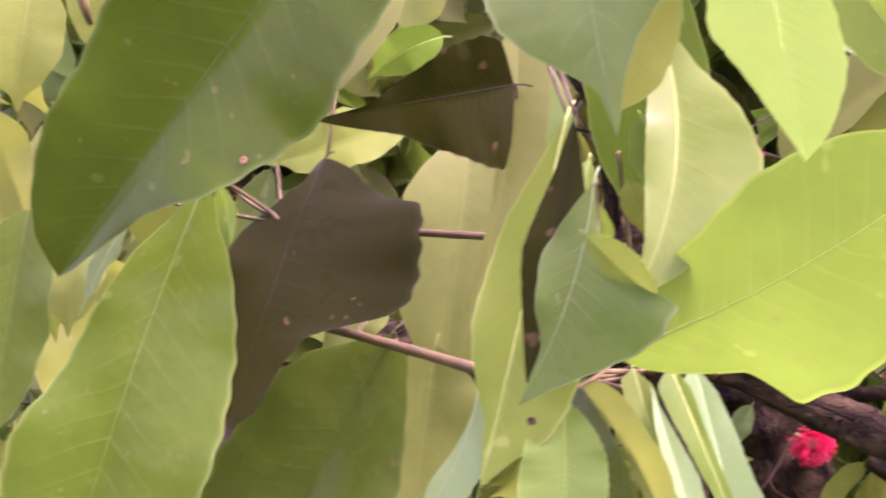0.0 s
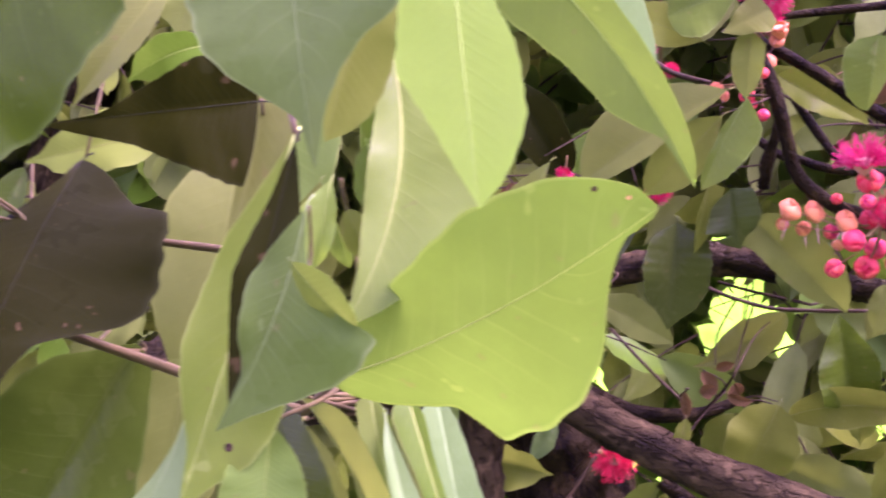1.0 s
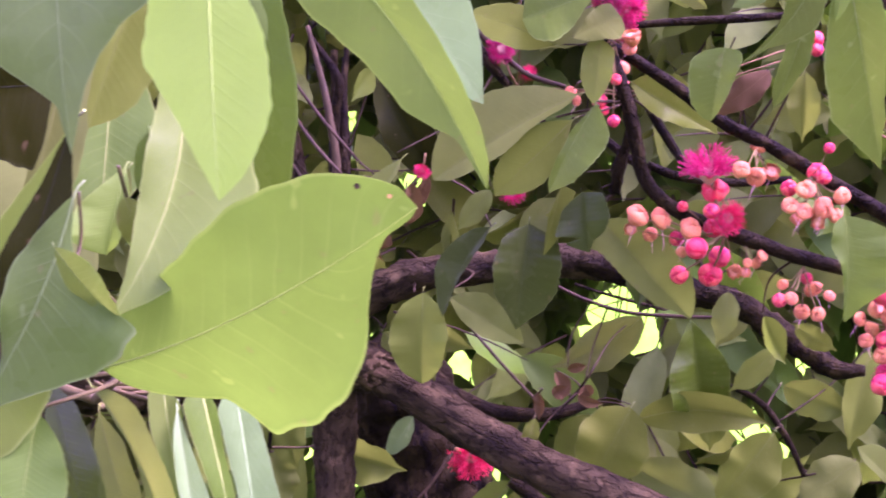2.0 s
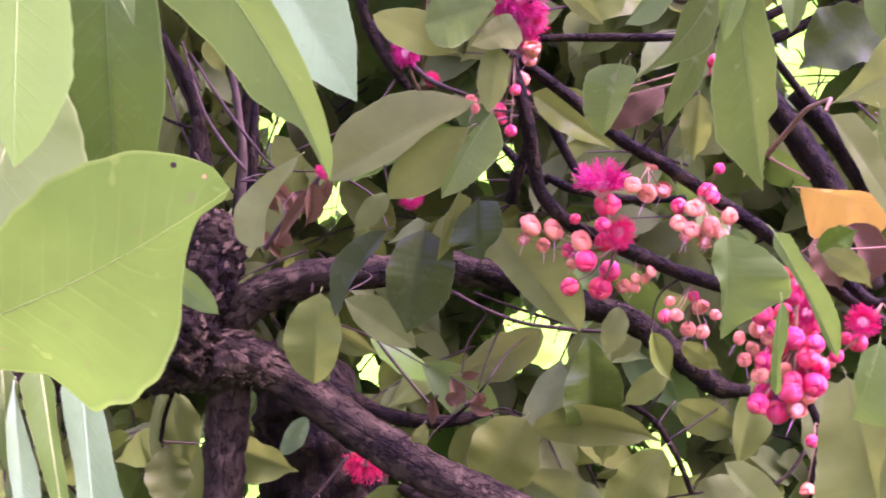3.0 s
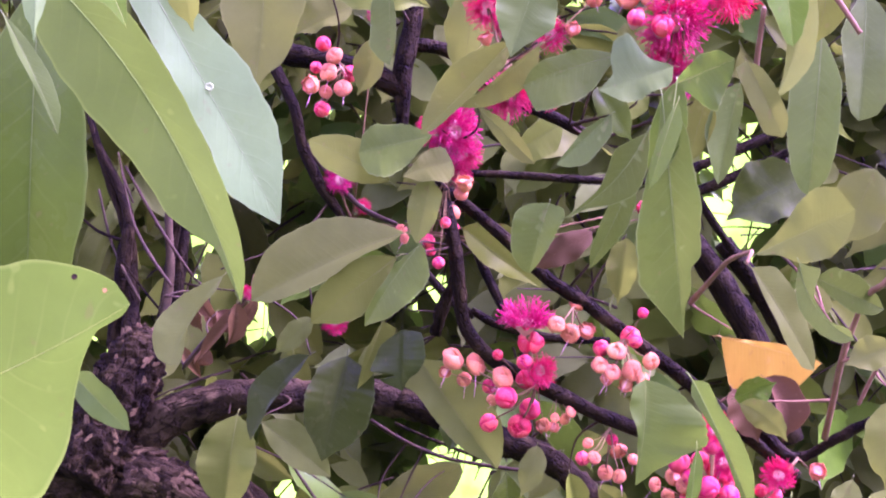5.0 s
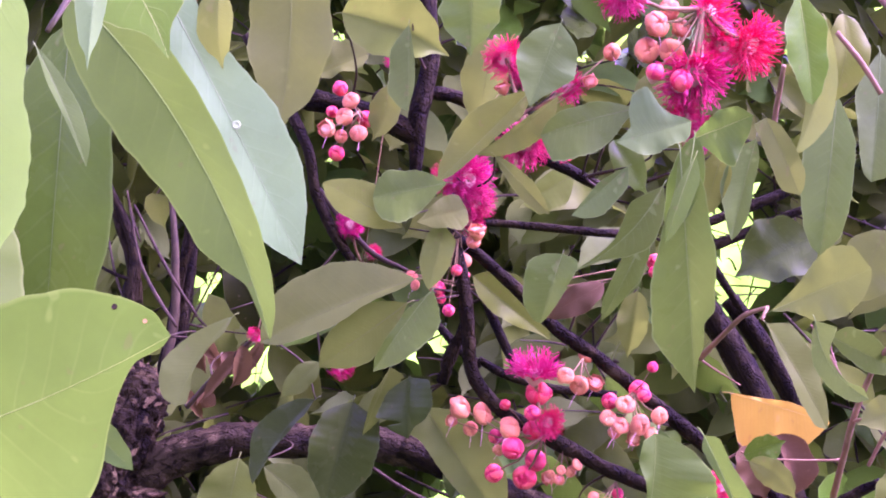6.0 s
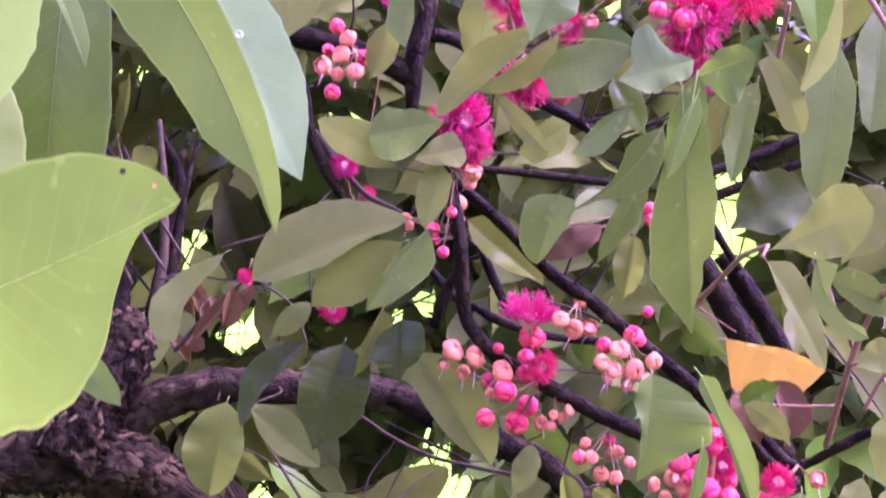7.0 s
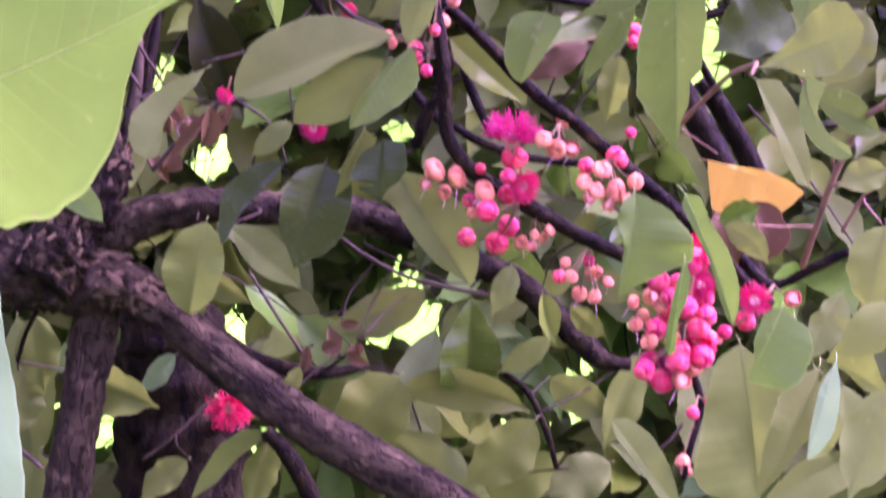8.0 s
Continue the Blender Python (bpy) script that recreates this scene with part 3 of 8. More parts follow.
# ---- the leafy branch close by ----
near = thing("leafy_branch", (-0.2589, 0.4573, 2.1055), "drooping branch with large glossy green leaves, close by", "branch", "leafy branches")
glossy_leaf = leaf(near, (-0.3396, 0.3900, 2.0880), (-0.5505, 0.4350, 1.9139), 0.1451, "glossy", -6, 26, 0.03, 0, fine=True, wave=0.02, curl=0.0, twist=0, outline=(((0, 0), (0.083, 0.82), (0.168, 0.88), (0.245, 0.91), (0.34, 1), (0.463, 0.91), (0.598, 0.7), (0.728, 0.37), (0.855, 0.2), (0.958, 0.08), (1, 0)), ((0, 0), (0.107, 0.6), (0.295, 0.93), (0.455, 0.95), (0.618, 0.82), (0.743, 0.72), (0.848, 0.56), (0.938, 0.32), (1, 0))))
scar(glossy_leaf, (-0.4127, 0.4035, 1.9545), 0.0022, ROSY)
leaf(near, (-0.4793, 0.5000, 1.9818), (-0.5899, 0.5000, 1.7397), 0.1432, "mature", -6, 12, 0.05, 0, fine=True, wave=0.015, curl=0.0, twist=0, outline=(((0, 0), (0.113, 0.28), (0.182, 0.5), (0.268, 0.67), (0.403, 0.86), (0.555, 0.98), (0.718, 1), (0.877, 0.71), (1, 0)), ((0, 0), (0.128, 0.17), (0.225, 0.34), (0.333, 0.45), (0.527, 0.59), (0.728, 0.81), (0.835, 0.78), (0.958, 0.6), (1, 0))))
leaf(near, (-0.4347, 0.6000, 2.0119), (-0.4708, 0.4900, 1.8159), 0.1979, "shade_dark", 6, 8, 0.03, 0, fine=True, wave=0.015, curl=0.0, twist=0, outline=(((0, 0), (0.065, 0.25), (0.217, 0.62), (0.255, 0.87), (0.302, 0.96), (0.415, 1), (0.575, 1), (0.64, 0.91), (0.685, 0.58), (0.725, 0.36), (0.83, 0.23), (0.948, 0.15), (1, 0)), ((0, 0), (0.107, 0.07), (0.237, 0.27), (0.405, 0.39), (0.573, 0.33), (0.797, 0.18), (0.932, 0.08), (1, 0))))
leaf(near, (-0.4019, 0.6150, 1.8823), (-0.5272, 0.6400, 1.7172), 0.1325, "deep", 4, 10, 0.03, 0, fine=True, wave=0.015, curl=0.0, twist=0, outline=(((0, 0), (0.025, 0.25), (0.14, 0.5), (0.3, 0.77), (0.438, 0.95), (0.66, 0.88), (1, 0)), ((0, 0), (0.087, 0.33), (0.195, 0.69), (0.307, 0.84), (0.49, 0.95), (0.63, 1), (0.802, 0.94), (0.932, 0.71), (1, 0))))
leaf(near, (-0.2699, 0.4800, 1.9966), (-0.3771, 0.4200, 1.9765), 0.0952, "shade_dark", -10, 10, 0.02, 0, fine=True, wave=0.015, curl=0.0, twist=0, outline=(((0, 0), (0.147, 1), (0.28, 0.85), (0.43, 0.62), (0.627, 0.34), (0.83, 0.17), (1, 0)), ((0, 0), (0.048, 0.54), (0.142, 0.66), (0.318, 0.58), (0.527, 0.32), (0.76, 0.05), (1, 0))))
leaf(near, (-0.2669, 0.5000, 2.0457), (-0.3214, 0.5000, 1.8498), 0.0459, "under", -6, 8, 0.03, 0.04, fine=True, wave=0.015, curl=0.0, twist=0, outline=(((0, 0), (0.172, 0.93), (0.305, 1), (0.57, 0.97), (0.825, 0.67), (1, 0)), ((0, 0), (0.133, 0.54), (0.24, 0.48), (0.36, 0.29), (0.497, 0.25), (0.65, 0.2), (0.875, 0.26), (1, 0))))
long_leaf = leaf(near, (-0.2296, 0.4050, 1.9467), (-0.2973, 0.4100, 1.7611), 0.0737, "lime", -6, 10, -0.02, 0, fine=True, wave=0.015, curl=0.0, twist=0, outline=(((0, 0), (0.142, 0.18), (0.273, 0.33), (0.422, 0.35), (0.555, 0.67), (0.642, 0.98), (0.688, 1), (0.772, 0.91), (0.84, 0.76), (0.915, 0.36), (1, 0)), ((0, 0), (0.065, 0.12), (0.17, 0.3), (0.305, 0.51), (0.432, 0.61), (0.57, 0.64), (0.67, 0.54), (0.762, 0.34), (0.84, 0.15), (0.938, 0.06), (1, 0))))
scar(long_leaf, (-0.2626, 0.3885, 1.7895), 0.0022, TWIG)
# separate dark blade for the shaded half of the long leaf
leaf(near, (-0.2226, 0.3850, 1.9389), (-0.2638, 0.3920, 1.8084), 0.0408, "shade_dark", -8, 10, 0.0, 0, fine=True, wave=0.015, curl=0.0, twist=0, outline=(((0, 0), (0.225, 0.52), (0.525, 1), (0.855, 0.49), (1, 0)), ((0, 0), (0.09, 0.13), (0.19, 0.22), (0.347, 0.46), (0.525, 0.68), (0.705, 0.47), (0.86, 0.24), (1, 0))))
leaf(near, (-0.2142, 0.3700, 1.9000), (-0.2667, 0.3810, 1.7969), 0.1059, "jade", 5, 6, 0.02, 0.06, fine=True, wave=0.015, curl=0.0, twist=0, outline=(((0, 0), (0.17, 0.08), (0.347, 0.32), (0.393, 0.89), (0.41, 1), (0.512, 0.94), (0.6, 0.79), (0.71, 0.54), (0.86, 0.22), (1, 0)), ((0, 0), (0.06, 0.09), (0.195, 0.25), (0.352, 0.36), (0.575, 0.27), (0.743, 0.07), (0.87, 0.04), (1, 0))))
leaf(near, (-0.2219, 0.3660, 1.8740), (-0.1915, 0.3720, 1.8379), 0.0313, "dusky", 25, 24, 0.05, 0, fine=True, wave=0.015, curl=0.0, twist=0, outline=(((0, 0), (0.27, 0.71), (0.642, 1), (0.868, 0.69), (1, 0)), ((0, 0), (0.203, 0.34), (0.445, 0.48), (0.757, 0.34), (1, 0))))
leaf(near, (-0.2655, 0.6000, 1.9786), (-0.2864, 0.6200, 1.9261), 0.0408, "under", 15, 18, 0.03, 0, fine=True, wave=0.015, curl=0.0, twist=0, outline=(((0, 0), (0.233, 0.39), (0.49, 0.39), (0.762, 0.31), (1, 0)), ((0, 0), (0.325, 0.52), (0.53, 0.9), (0.77, 1), (0.948, 0.89), (1, 0))))
leaf(near, (-0.2929, 0.4200, 1.8232), (-0.3394, 0.4200, 1.7429), 0.0296, "pale", -8, 8, 0.03, 0.08, fine=True, wave=0.015, curl=0.0, twist=0, outline=(((0, 0), (0.198, 0.46), (0.44, 1), (0.703, 0.91), (1, 0)), ((0, 0), (0.25, 0.05), (0.463, 0.24), (0.705, 0.5), (1, 0))))
leaf(near, (-0.2505, 0.4200, 1.8019), (-0.2571, 0.4100, 1.7262), 0.0475, "fresh", -6, 8, 0.03, 0, fine=True, wave=0.015, curl=0.0, twist=0, outline=(((0, 0), (0.165, 0.52), (0.385, 0.88), (0.6, 0.94), (0.853, 0.65), (1, 0)), ((0, 0), (0.268, 0.79), (0.635, 1), (0.873, 0.56), (1, 0))))
leaf(near, (-0.2639, 0.4700, 1.8219), (-0.2333, 0.4600, 1.7352), 0.0361, "deep", 8, 8, 0.03, 0, fine=True, wave=0.015, curl=0.0, twist=0, outline=(((0, 0), (0.195, 0.72), (0.427, 0.91), (0.608, 1), (0.77, 0.9), (0.912, 0.57), (1, 0)), ((0, 0), (0.233, 0.49), (0.542, 0.57), (0.802, 0.36), (1, 0))))
angular_leaf = leaf(near, (-0.2283, 0.4500, 1.8262), (-0.0459, 0.3450, 1.8777), 0.1336, "young", 12, -14, 0.03, -0.033, fine=True, wave=0.012, curl=0.0, twist=0, outline=(((0, 0), (0.13, 0.36), (0.233, 0.47), (0.335, 0.54), (0.468, 0.65), (0.552, 0.7), (0.62, 0.72), (0.68, 0.7), (0.78, 0.65), (0.865, 0.54), (0.927, 0.39), (0.988, 0.18), (1, 0)), ((0, 0), (0.04, 0.22), (0.163, 0.45), (0.275, 0.58), (0.312, 0.79), (0.338, 0.97), (0.417, 0.98), (0.495, 1), (0.517, 0.98), (0.59, 0.9), (0.66, 0.76), (0.725, 0.55), (0.77, 0.37), (0.83, 0.18), (0.907, 0.04), (0.97, 0.04), (1, 0))))
scar(angular_leaf, (-0.0739, 0.3507, 1.8905), 0.0014, TWIG)
scar(angular_leaf, (-0.0586, 0.3474, 1.8840), 0.0011, RIB["yellow"])
leaf(near, (-0.1219, 0.2700, 2.0093), (-0.1160, 0.2680, 1.8660), 0.0553, "bright", -6, 4, 0.03, 0, fine=True, wave=0.01, curl=0.0, twist=0, outline=(((0, 0), (0.17, 0.48), (0.405, 0.57), (0.515, 0.75), (0.635, 0.84), (0.735, 0.84), (0.828, 0.7), (0.925, 0.43), (0.975, 0.16), (1, 0)), ((0, 0), (0.138, 0.66), (0.37, 0.84), (0.472, 0.94), (0.573, 1), (0.67, 0.78), (0.775, 0.51), (0.892, 0.25), (0.97, 0.06), (1, 0))))
leaf(near, (-0.1783, 0.4200, 1.9965), (-0.2055, 0.4000, 1.8448), 0.0871, "lime", -10, 12, 0.03, 0.1, fine=True, wave=0.015, curl=0.0, twist=0, outline=(((0, 0), (0.212, 0.35), (0.403, 0.8), (0.547, 1), (0.685, 0.8), (0.88, 0.35), (1, 0)), ((0, 0), (0.113, 0.18), (0.242, 0.31), (0.465, 0.38), (0.672, 0.3), (0.823, 0.16), (0.955, 0.05), (1, 0))))
leaf(near, (-0.1988, 0.3000, 2.0756), (-0.1935, 0.3120, 1.9024), 0.1168, "jade", 6, 14, 0.05, 0, fine=True, wave=0.012, curl=0.0, twist=0, outline=(((0, 0), (0.15, 0.55), (0.362, 0.93), (0.532, 1), (0.635, 0.85), (0.695, 0.54), (0.765, 0.32), (0.855, 0.16), (0.935, 0.08), (1, 0)), ((0, 0), (0.062, 0.45), (0.225, 0.86), (0.398, 0.94), (0.525, 0.85), (0.65, 0.76), (0.748, 0.53), (0.82, 0.26), (0.877, 0.07), (0.93, 0.04), (1, 0))))
leaf(near, (-0.1579, 0.3350, 2.0327), (-0.1950, 0.3350, 1.9216), 0.0408, "under", -18, 14, 0.03, 0, fine=True, wave=0.015, curl=0.0, twist=0, outline=(((0, 0), (0.228, 0.59), (0.485, 0.84), (0.623, 1), (0.74, 0.98), (0.853, 0.83), (0.935, 0.48), (1, 0)), ((0, 0), (0.355, 0.36), (0.665, 0.33), (0.892, 0.2), (1, 0))))
leaf(near, (-0.2704, 0.5500, 1.8294), (-0.2229, 0.5600, 1.7202), 0.0444, "under", 18, 18, 0.03, 0.1, fine=True, wave=0.015, curl=0.0, twist=0, label="olive leaf with pale speckles", outline=(((0, 0), (0.24, 0.85), (0.403, 0.9), (0.573, 1), (0.698, 0.87), (0.843, 0.62), (1, 0)), ((0, 0), (0.182, 0.05), (0.375, 0.06), (0.52, 0.1), (0.68, 0.23), (0.858, 0.21), (1, 0))))
leaf(near, (-0.2834, 0.6000, 1.8181), (-0.2577, 0.6000, 1.7342), 0.0296, "olive", 10, 8, 0.03, 0, fine=True, wave=0.015, curl=0.0, twist=0, outline=(((0, 0), (0.292, 0.88), (0.595, 1), (0.833, 0.74), (1, 0)), ((0, 0), (0.242, 0.6), (0.532, 0.76), (0.802, 0.5), (1, 0))))
leaf(near, (-0.2329, 0.5700, 1.8321), (-0.2209, 0.5700, 1.7547), 0.0212, "lime", -12, 14, 0.03, 0, fine=True, wave=0.015, curl=0.0, twist=0, outline=(((0, 0), (0.255, 0.92), (0.56, 0.65), (0.815, 0.34), (1, 0)), ((0, 0), (0.092, 0.93), (0.34, 1), (0.613, 0.67), (0.84, 0.31), (1, 0))))
leaf(near, (-0.2221, 0.5650, 1.8137), (-0.2058, 0.5600, 1.7228), 0.0225, "pale", -14, 16, 0.03, 0, fine=True, wave=0.015, curl=0.0, twist=0, outline=(((0, 0), (0.163, 0.28), (0.4, 0.66), (0.632, 1), (0.845, 0.84), (1, 0)), ((0, 0), (0.223, 0.46), (0.445, 0.55), (0.74, 0.42), (1, 0))))
leaf(near, (-0.2108, 0.5750, 1.8313), (-0.1820, 0.5600, 1.7218), 0.0268, "young", -20, 12, 0.03, 0, fine=True, wave=0.015, curl=0.0, twist=0, outline=(((0, 0), (0.17, 0.49), (0.407, 0.37), (0.657, 0.41), (0.865, 0.35), (1, 0)), ((0, 0), (0.128, 1), (0.343, 0.86), (0.598, 0.59), (0.815, 0.31), (1, 0))))
leaf(near, (-0.2003, 0.6200, 1.8354), (-0.1731, 0.6600, 1.5956), 0.0600, "pale", -10, 8, 0.03, 0, fine=True, wave=0.015, curl=0.0, twist=0, outline=(((0, 0), (0.09, 0.35), (0.175, 0.46), (0.31, 0.59), (0.51, 0.87), (0.72, 1), (0.912, 0.85), (1, 0)), ((0, 0), (0.065, 0.43), (0.17, 0.39), (0.292, 0.28), (0.468, 0.35), (0.69, 0.3), (0.873, 0.19), (1, 0))))
leaf(near, (-0.2337, 0.5000, 1.9501), (-0.2481, 0.5100, 1.9005), 0.0474, "lime", -14, 26, 0.05, 0, fine=True, wave=0.03, curl=0.0, twist=0, outline=(((0, 0), (0.287, 0.26), (0.598, 0.33), (0.848, 0.22), (1, 0)), ((0, 0), (0.34, 0.59), (0.595, 0.94), (0.81, 1), (0.945, 0.53), (1, 0))))
leaf(near, (-0.2368, 0.5200, 1.9293), (-0.2319, 0.5300, 1.9025), 0.0167, "fresh", 10, 16, 0.04, 0, fine=True, wave=0.015, curl=0.0, twist=0, outline=(((0, 0), (0.302, 0.63), (0.728, 0.73), (1, 0)), ((0, 0), (0.38, 1), (0.765, 0.68), (1, 0))))
leaf(near, (-0.2174, 0.6541, 2.1957), (-0.2122, 0.7535, 1.8946), 0.0966, "mature", 12, 10, 0.067, 0.03, fine=True, twist=-0.01)
leaf(near, (-0.2203, 0.6000, 2.1459), (-0.1735, 0.6100, 2.0630), 0.0196, "dusky", -10, 16, 0.04, 0.02, fine=True, wave=0.015, curl=0.0, twist=0, outline=(((0, 0), (0.273, 0.62), (0.62, 1), (0.835, 0.77), (1, 0)), ((0, 0), (0.34, 0.42), (0.695, 0.21), (0.9, 0.09), (1, 0))))
leaf(near, (-0.0836, 0.2631, 2.0191), (-0.0841, 0.2809, 1.9715), 0.0143, "pale", 10, 16, 0.005, 0, fine=True, twist=0.17)
leaf(near, (-0.1618, 0.3746, 2.1205), (-0.0807, 0.4037, 2.0427), 0.0747, "young", -20, 10, 0.014, 0.1, fine=True, twist=0.12)
leaf(near, (-0.2035, 0.4111, 1.9082), (-0.1894, 0.4188, 1.8775), 0.0184, "olive", 20, 12, 0.093, 0, fine=True, twist=0.17)
leaf(near, (-0.192, 0.415, 1.9432), (-0.1745, 0.4282, 1.8881), 0.0282, "fresh", 10, 12, 0.058, 0, fine=True, twist=0.2)
leaf(near, (-0.3467, 0.5347, 2.1044), (-0.4149, 0.5392, 2.0267), 0.0366, "olive", 15, 18, 0.094, 0.06, fine=True, twist=-0.13)
leaf(near, (-0.3314, 0.566, 2.0707), (-0.3856, 0.5607, 2.0485), 0.0304, "young", -20, 12, 0.102, -0.08, fine=True, twist=0.19)
leaf(near, (-0.3501, 0.6914, 2.0391), (-0.3965, 0.696, 1.8335), 0.0948, "olive", -20, 8, 0.066, 0, fine=True, twist=0.03)
leaf(near, (-0.3833, 0.6396, 2.0413), (-0.4871, 0.6171, 2.0202), 0.0471, "olive", 15, 12, 0.088, 0.05, fine=True, twist=-0.12)
leaf(near, (-0.3883, 0.6764, 1.8808), (-0.428, 0.6988, 1.7421), 0.0837, "olive", -20, 12, -0.016, 0, fine=True, twist=0.03)
leaf(near, (-0.4097, 0.643, 1.9083), (-0.4662, 0.6361, 1.874), 0.0336, "olive", 15, 12, 0.092, 0, fine=True, twist=-0.17)
leaf(near, (-0.6431, 0.4929, 2.0562), (-0.6215, 0.5198, 1.9669), 0.0586, "olive", 10, 12, -0.053, 0, fine=True, twist=0.2)
leaf(near, (-0.5828, 0.456, 1.966), (-0.6341, 0.4786, 1.8137), 0.0577, "mature", -10, 14, 0.008, 0, fine=True, twist=0.12)
leaf(near, (-0.6438, 0.5687, 2.183), (-0.6715, 0.5847, 2.085), 0.0696, "olive", -12, 12, 0.076, 0, fine=True, twist=-0.14)
leaf(near, (-0.4891, 0.5399, 1.9854), (-0.4906, 0.5502, 1.9406), 0.0263, "young", 30, 12, -0.062, 0, fine=True, twist=0.15)
leaf(near, (-0.4691, 0.583, 2.0049), (-0.5085, 0.5856, 1.9502), 0.0282, "mature", 10, 12, -0.061, 0, fine=True, twist=0.05)
leaf(near, (-0.6092, 0.5702, 1.992), (-0.6344, 0.5838, 1.9067), 0.0493, "olive", -9, 12, 0.097, 0, fine=True, twist=0.09)
leaf(near, (-0.5362, 0.5089, 1.9742), (-0.583, 0.5128, 1.9056), 0.0421, "young", 45, 12, 0.026, 0, fine=True, twist=0.19)
leaf(near, (-0.289, 0.6351, 2.076), (-0.2942, 0.6244, 1.9365), 0.0634, "young", -20, 8, -0.011, 0, fine=True, twist=0.2)
leaf(near, (-0.3552, 0.6248, 2.1603), (-0.3778, 0.6329, 2.1051), 0.0582, "olive", 6, 12, -0.064, 0, fine=True, twist=-0.17)
limb(near, "stem", [(-0.4564, 0.5652, 1.96, 0.0027), (-0.3709, 0.571, 1.9416, 0.0026), (-0.3045, 0.5708, 1.9271, 0.0026)], TENDER, 6, 8, 0.12)
limb(near, "stem", [(-0.466, 0.5773, 1.8984, 0.0031), (-0.4241, 0.5711, 1.882, 0.0034), (-0.3765, 0.5776, 1.863, 0.0037), (-0.3243, 0.5754, 1.841, 0.0036), (-0.272, 0.5619, 1.8222, 0.0032)], TENDER, 6, 8, 0.12)
limb(near, "stem", [(-0.272, 0.5619, 1.8222, 0.0032), (-0.2272, 0.516, 1.8422, 0.0023)], TENDER, 6, 8, 0.12)
limb(near, "stem", [(-1.12, 2.18, 2.75, 0.014), (-0.85, 1.5, 2.75, 0.011), (-0.55, 0.9, 2.5, 0.0075), (-0.3397, 0.4738, 2.1964, 0.0039), (-0.2862, 0.4539, 2.0976, 0.003), (-0.1939, 0.243, 2.0011, 0.0014)], TENDER, 6, 8, 0.12)
limb(near, "stem", [(-0.5325, 0.4348, 2.1115, 0.0028), (-0.5342, 0.4498, 2.0909, 0.0032), (-0.5371, 0.4613, 2.0842, 0.0022)], TENDER, 6, 8, 0.12)


# ---- the next leafy shoot ----
shoot = thing("leafy_shoot", (-0.1522, 0.5564, 2.2053), "hanging shoot with one bright and one pale mint leaf", "branch", "leafy branches")
leaf(shoot, (-0.1651, 0.4700, 2.1191), (-0.0242, 0.5150, 1.9263), 0.0676, "fresh", 10, 8, 0.03, 0.08, fine=True, wave=0.012, curl=0.0, twist=0, outline=(((0, 0), (0.11, 0.53), (0.32, 0.61), (0.46, 0.57), (0.59, 0.52), (0.715, 0.47), (0.833, 0.39), (0.932, 0.25), (1, 0)), ((0, 0), (0.105, 0.68), (0.282, 1), (0.407, 0.99), (0.515, 0.87), (0.627, 0.75), (0.733, 0.67), (0.81, 0.39), (0.865, 0.11), (0.948, 0.05), (1, 0))))
mint_leaf = leaf(shoot, (-0.1606, 0.6300, 2.2357), (-0.0374, 0.7450, 2.0526), 0.0682, "pale", -10, 8, 0.04, 0, fine=True, wave=0.012, curl=0.0, twist=0, label="pale mint leaf, partly sheen in its colour, with a small ring-shaped scar", outline=(((0, 0), (0.125, 0.48), (0.278, 0.53), (0.405, 0.76), (0.535, 1), (0.685, 0.99), (0.823, 0.74), (0.927, 0.31), (1, 0)), ((0, 0), (0.1, 0.43), (0.237, 0.56), (0.443, 0.56), (0.667, 0.58), (0.82, 0.72), (0.905, 0.45), (0.96, 0.2), (1, 0))))
scar(mint_leaf, (-0.0899, 0.6790, 2.1345), 0.0034, RIB["pale"])
leaf(shoot, (-0.0769, 0.7263, 2.3218), (-0.0758, 0.7838, 2.1684), 0.0692, "under", -5, 10, -0.040, 0.04, fine=True, twist=0.04)
leaf(shoot, (-0.1075, 0.6348, 2.2241), (-0.1011, 0.6562, 2.1669), 0.0331, "under", 30, 12, 0.095, 0, fine=True, twist=-0.18)
limb(shoot, "stem", [(-0.72, 2.1, 3.18, 0.012), (-0.5, 1.5, 3, 0.008), (-0.3, 0.9, 2.6, 0.005), (-0.1383, 0.5373, 2.256, 0.003), (-0.1178, 0.5579, 2.2012, 0.0023), (-0.1125, 0.5637, 2.1857, 0.0019)], TENDER, 6, 8, 0.12)
limb(shoot, "stem", [(-0.1383, 0.5373, 2.256, 0.0026), (-0.1369, 0.43, 2.115, 0.0019), (-0.1448, 0.4003, 2.0518, 0.0015)], TENDER, 6, 8, 0.12)


# ---- the tree: wood ----
tree = thing("rose_apple_tree", (-1.6, 2.28, 0), "old flowering fruit tree with dark flaky bark", "tree")
wood = limb(tree, "trunk", [(-1.62, 2.3, -0.05, 0.21), (-1.6, 2.28, 0.12, 0.16), (-1.55, 2.2, 0.6, 0.13), (-1.42, 2.05, 1.2, 0.118), (-1.15, 1.85, 1.75, 0.1), (-0.7658, 1.6322, 1.9841, 0.0737), (-0.5477, 1.5832, 1.9658, 0.0574), (-0.4346, 1.5665, 1.9667, 0.0483), (-0.3468, 1.5611, 1.9688, 0.0453), (-0.2751, 1.5478, 1.9646, 0.0335), (-0.2332, 1.5496, 1.947, 0.0218)], BARK, 14, 40, 0.24, label="thick trunk with flaky bark")
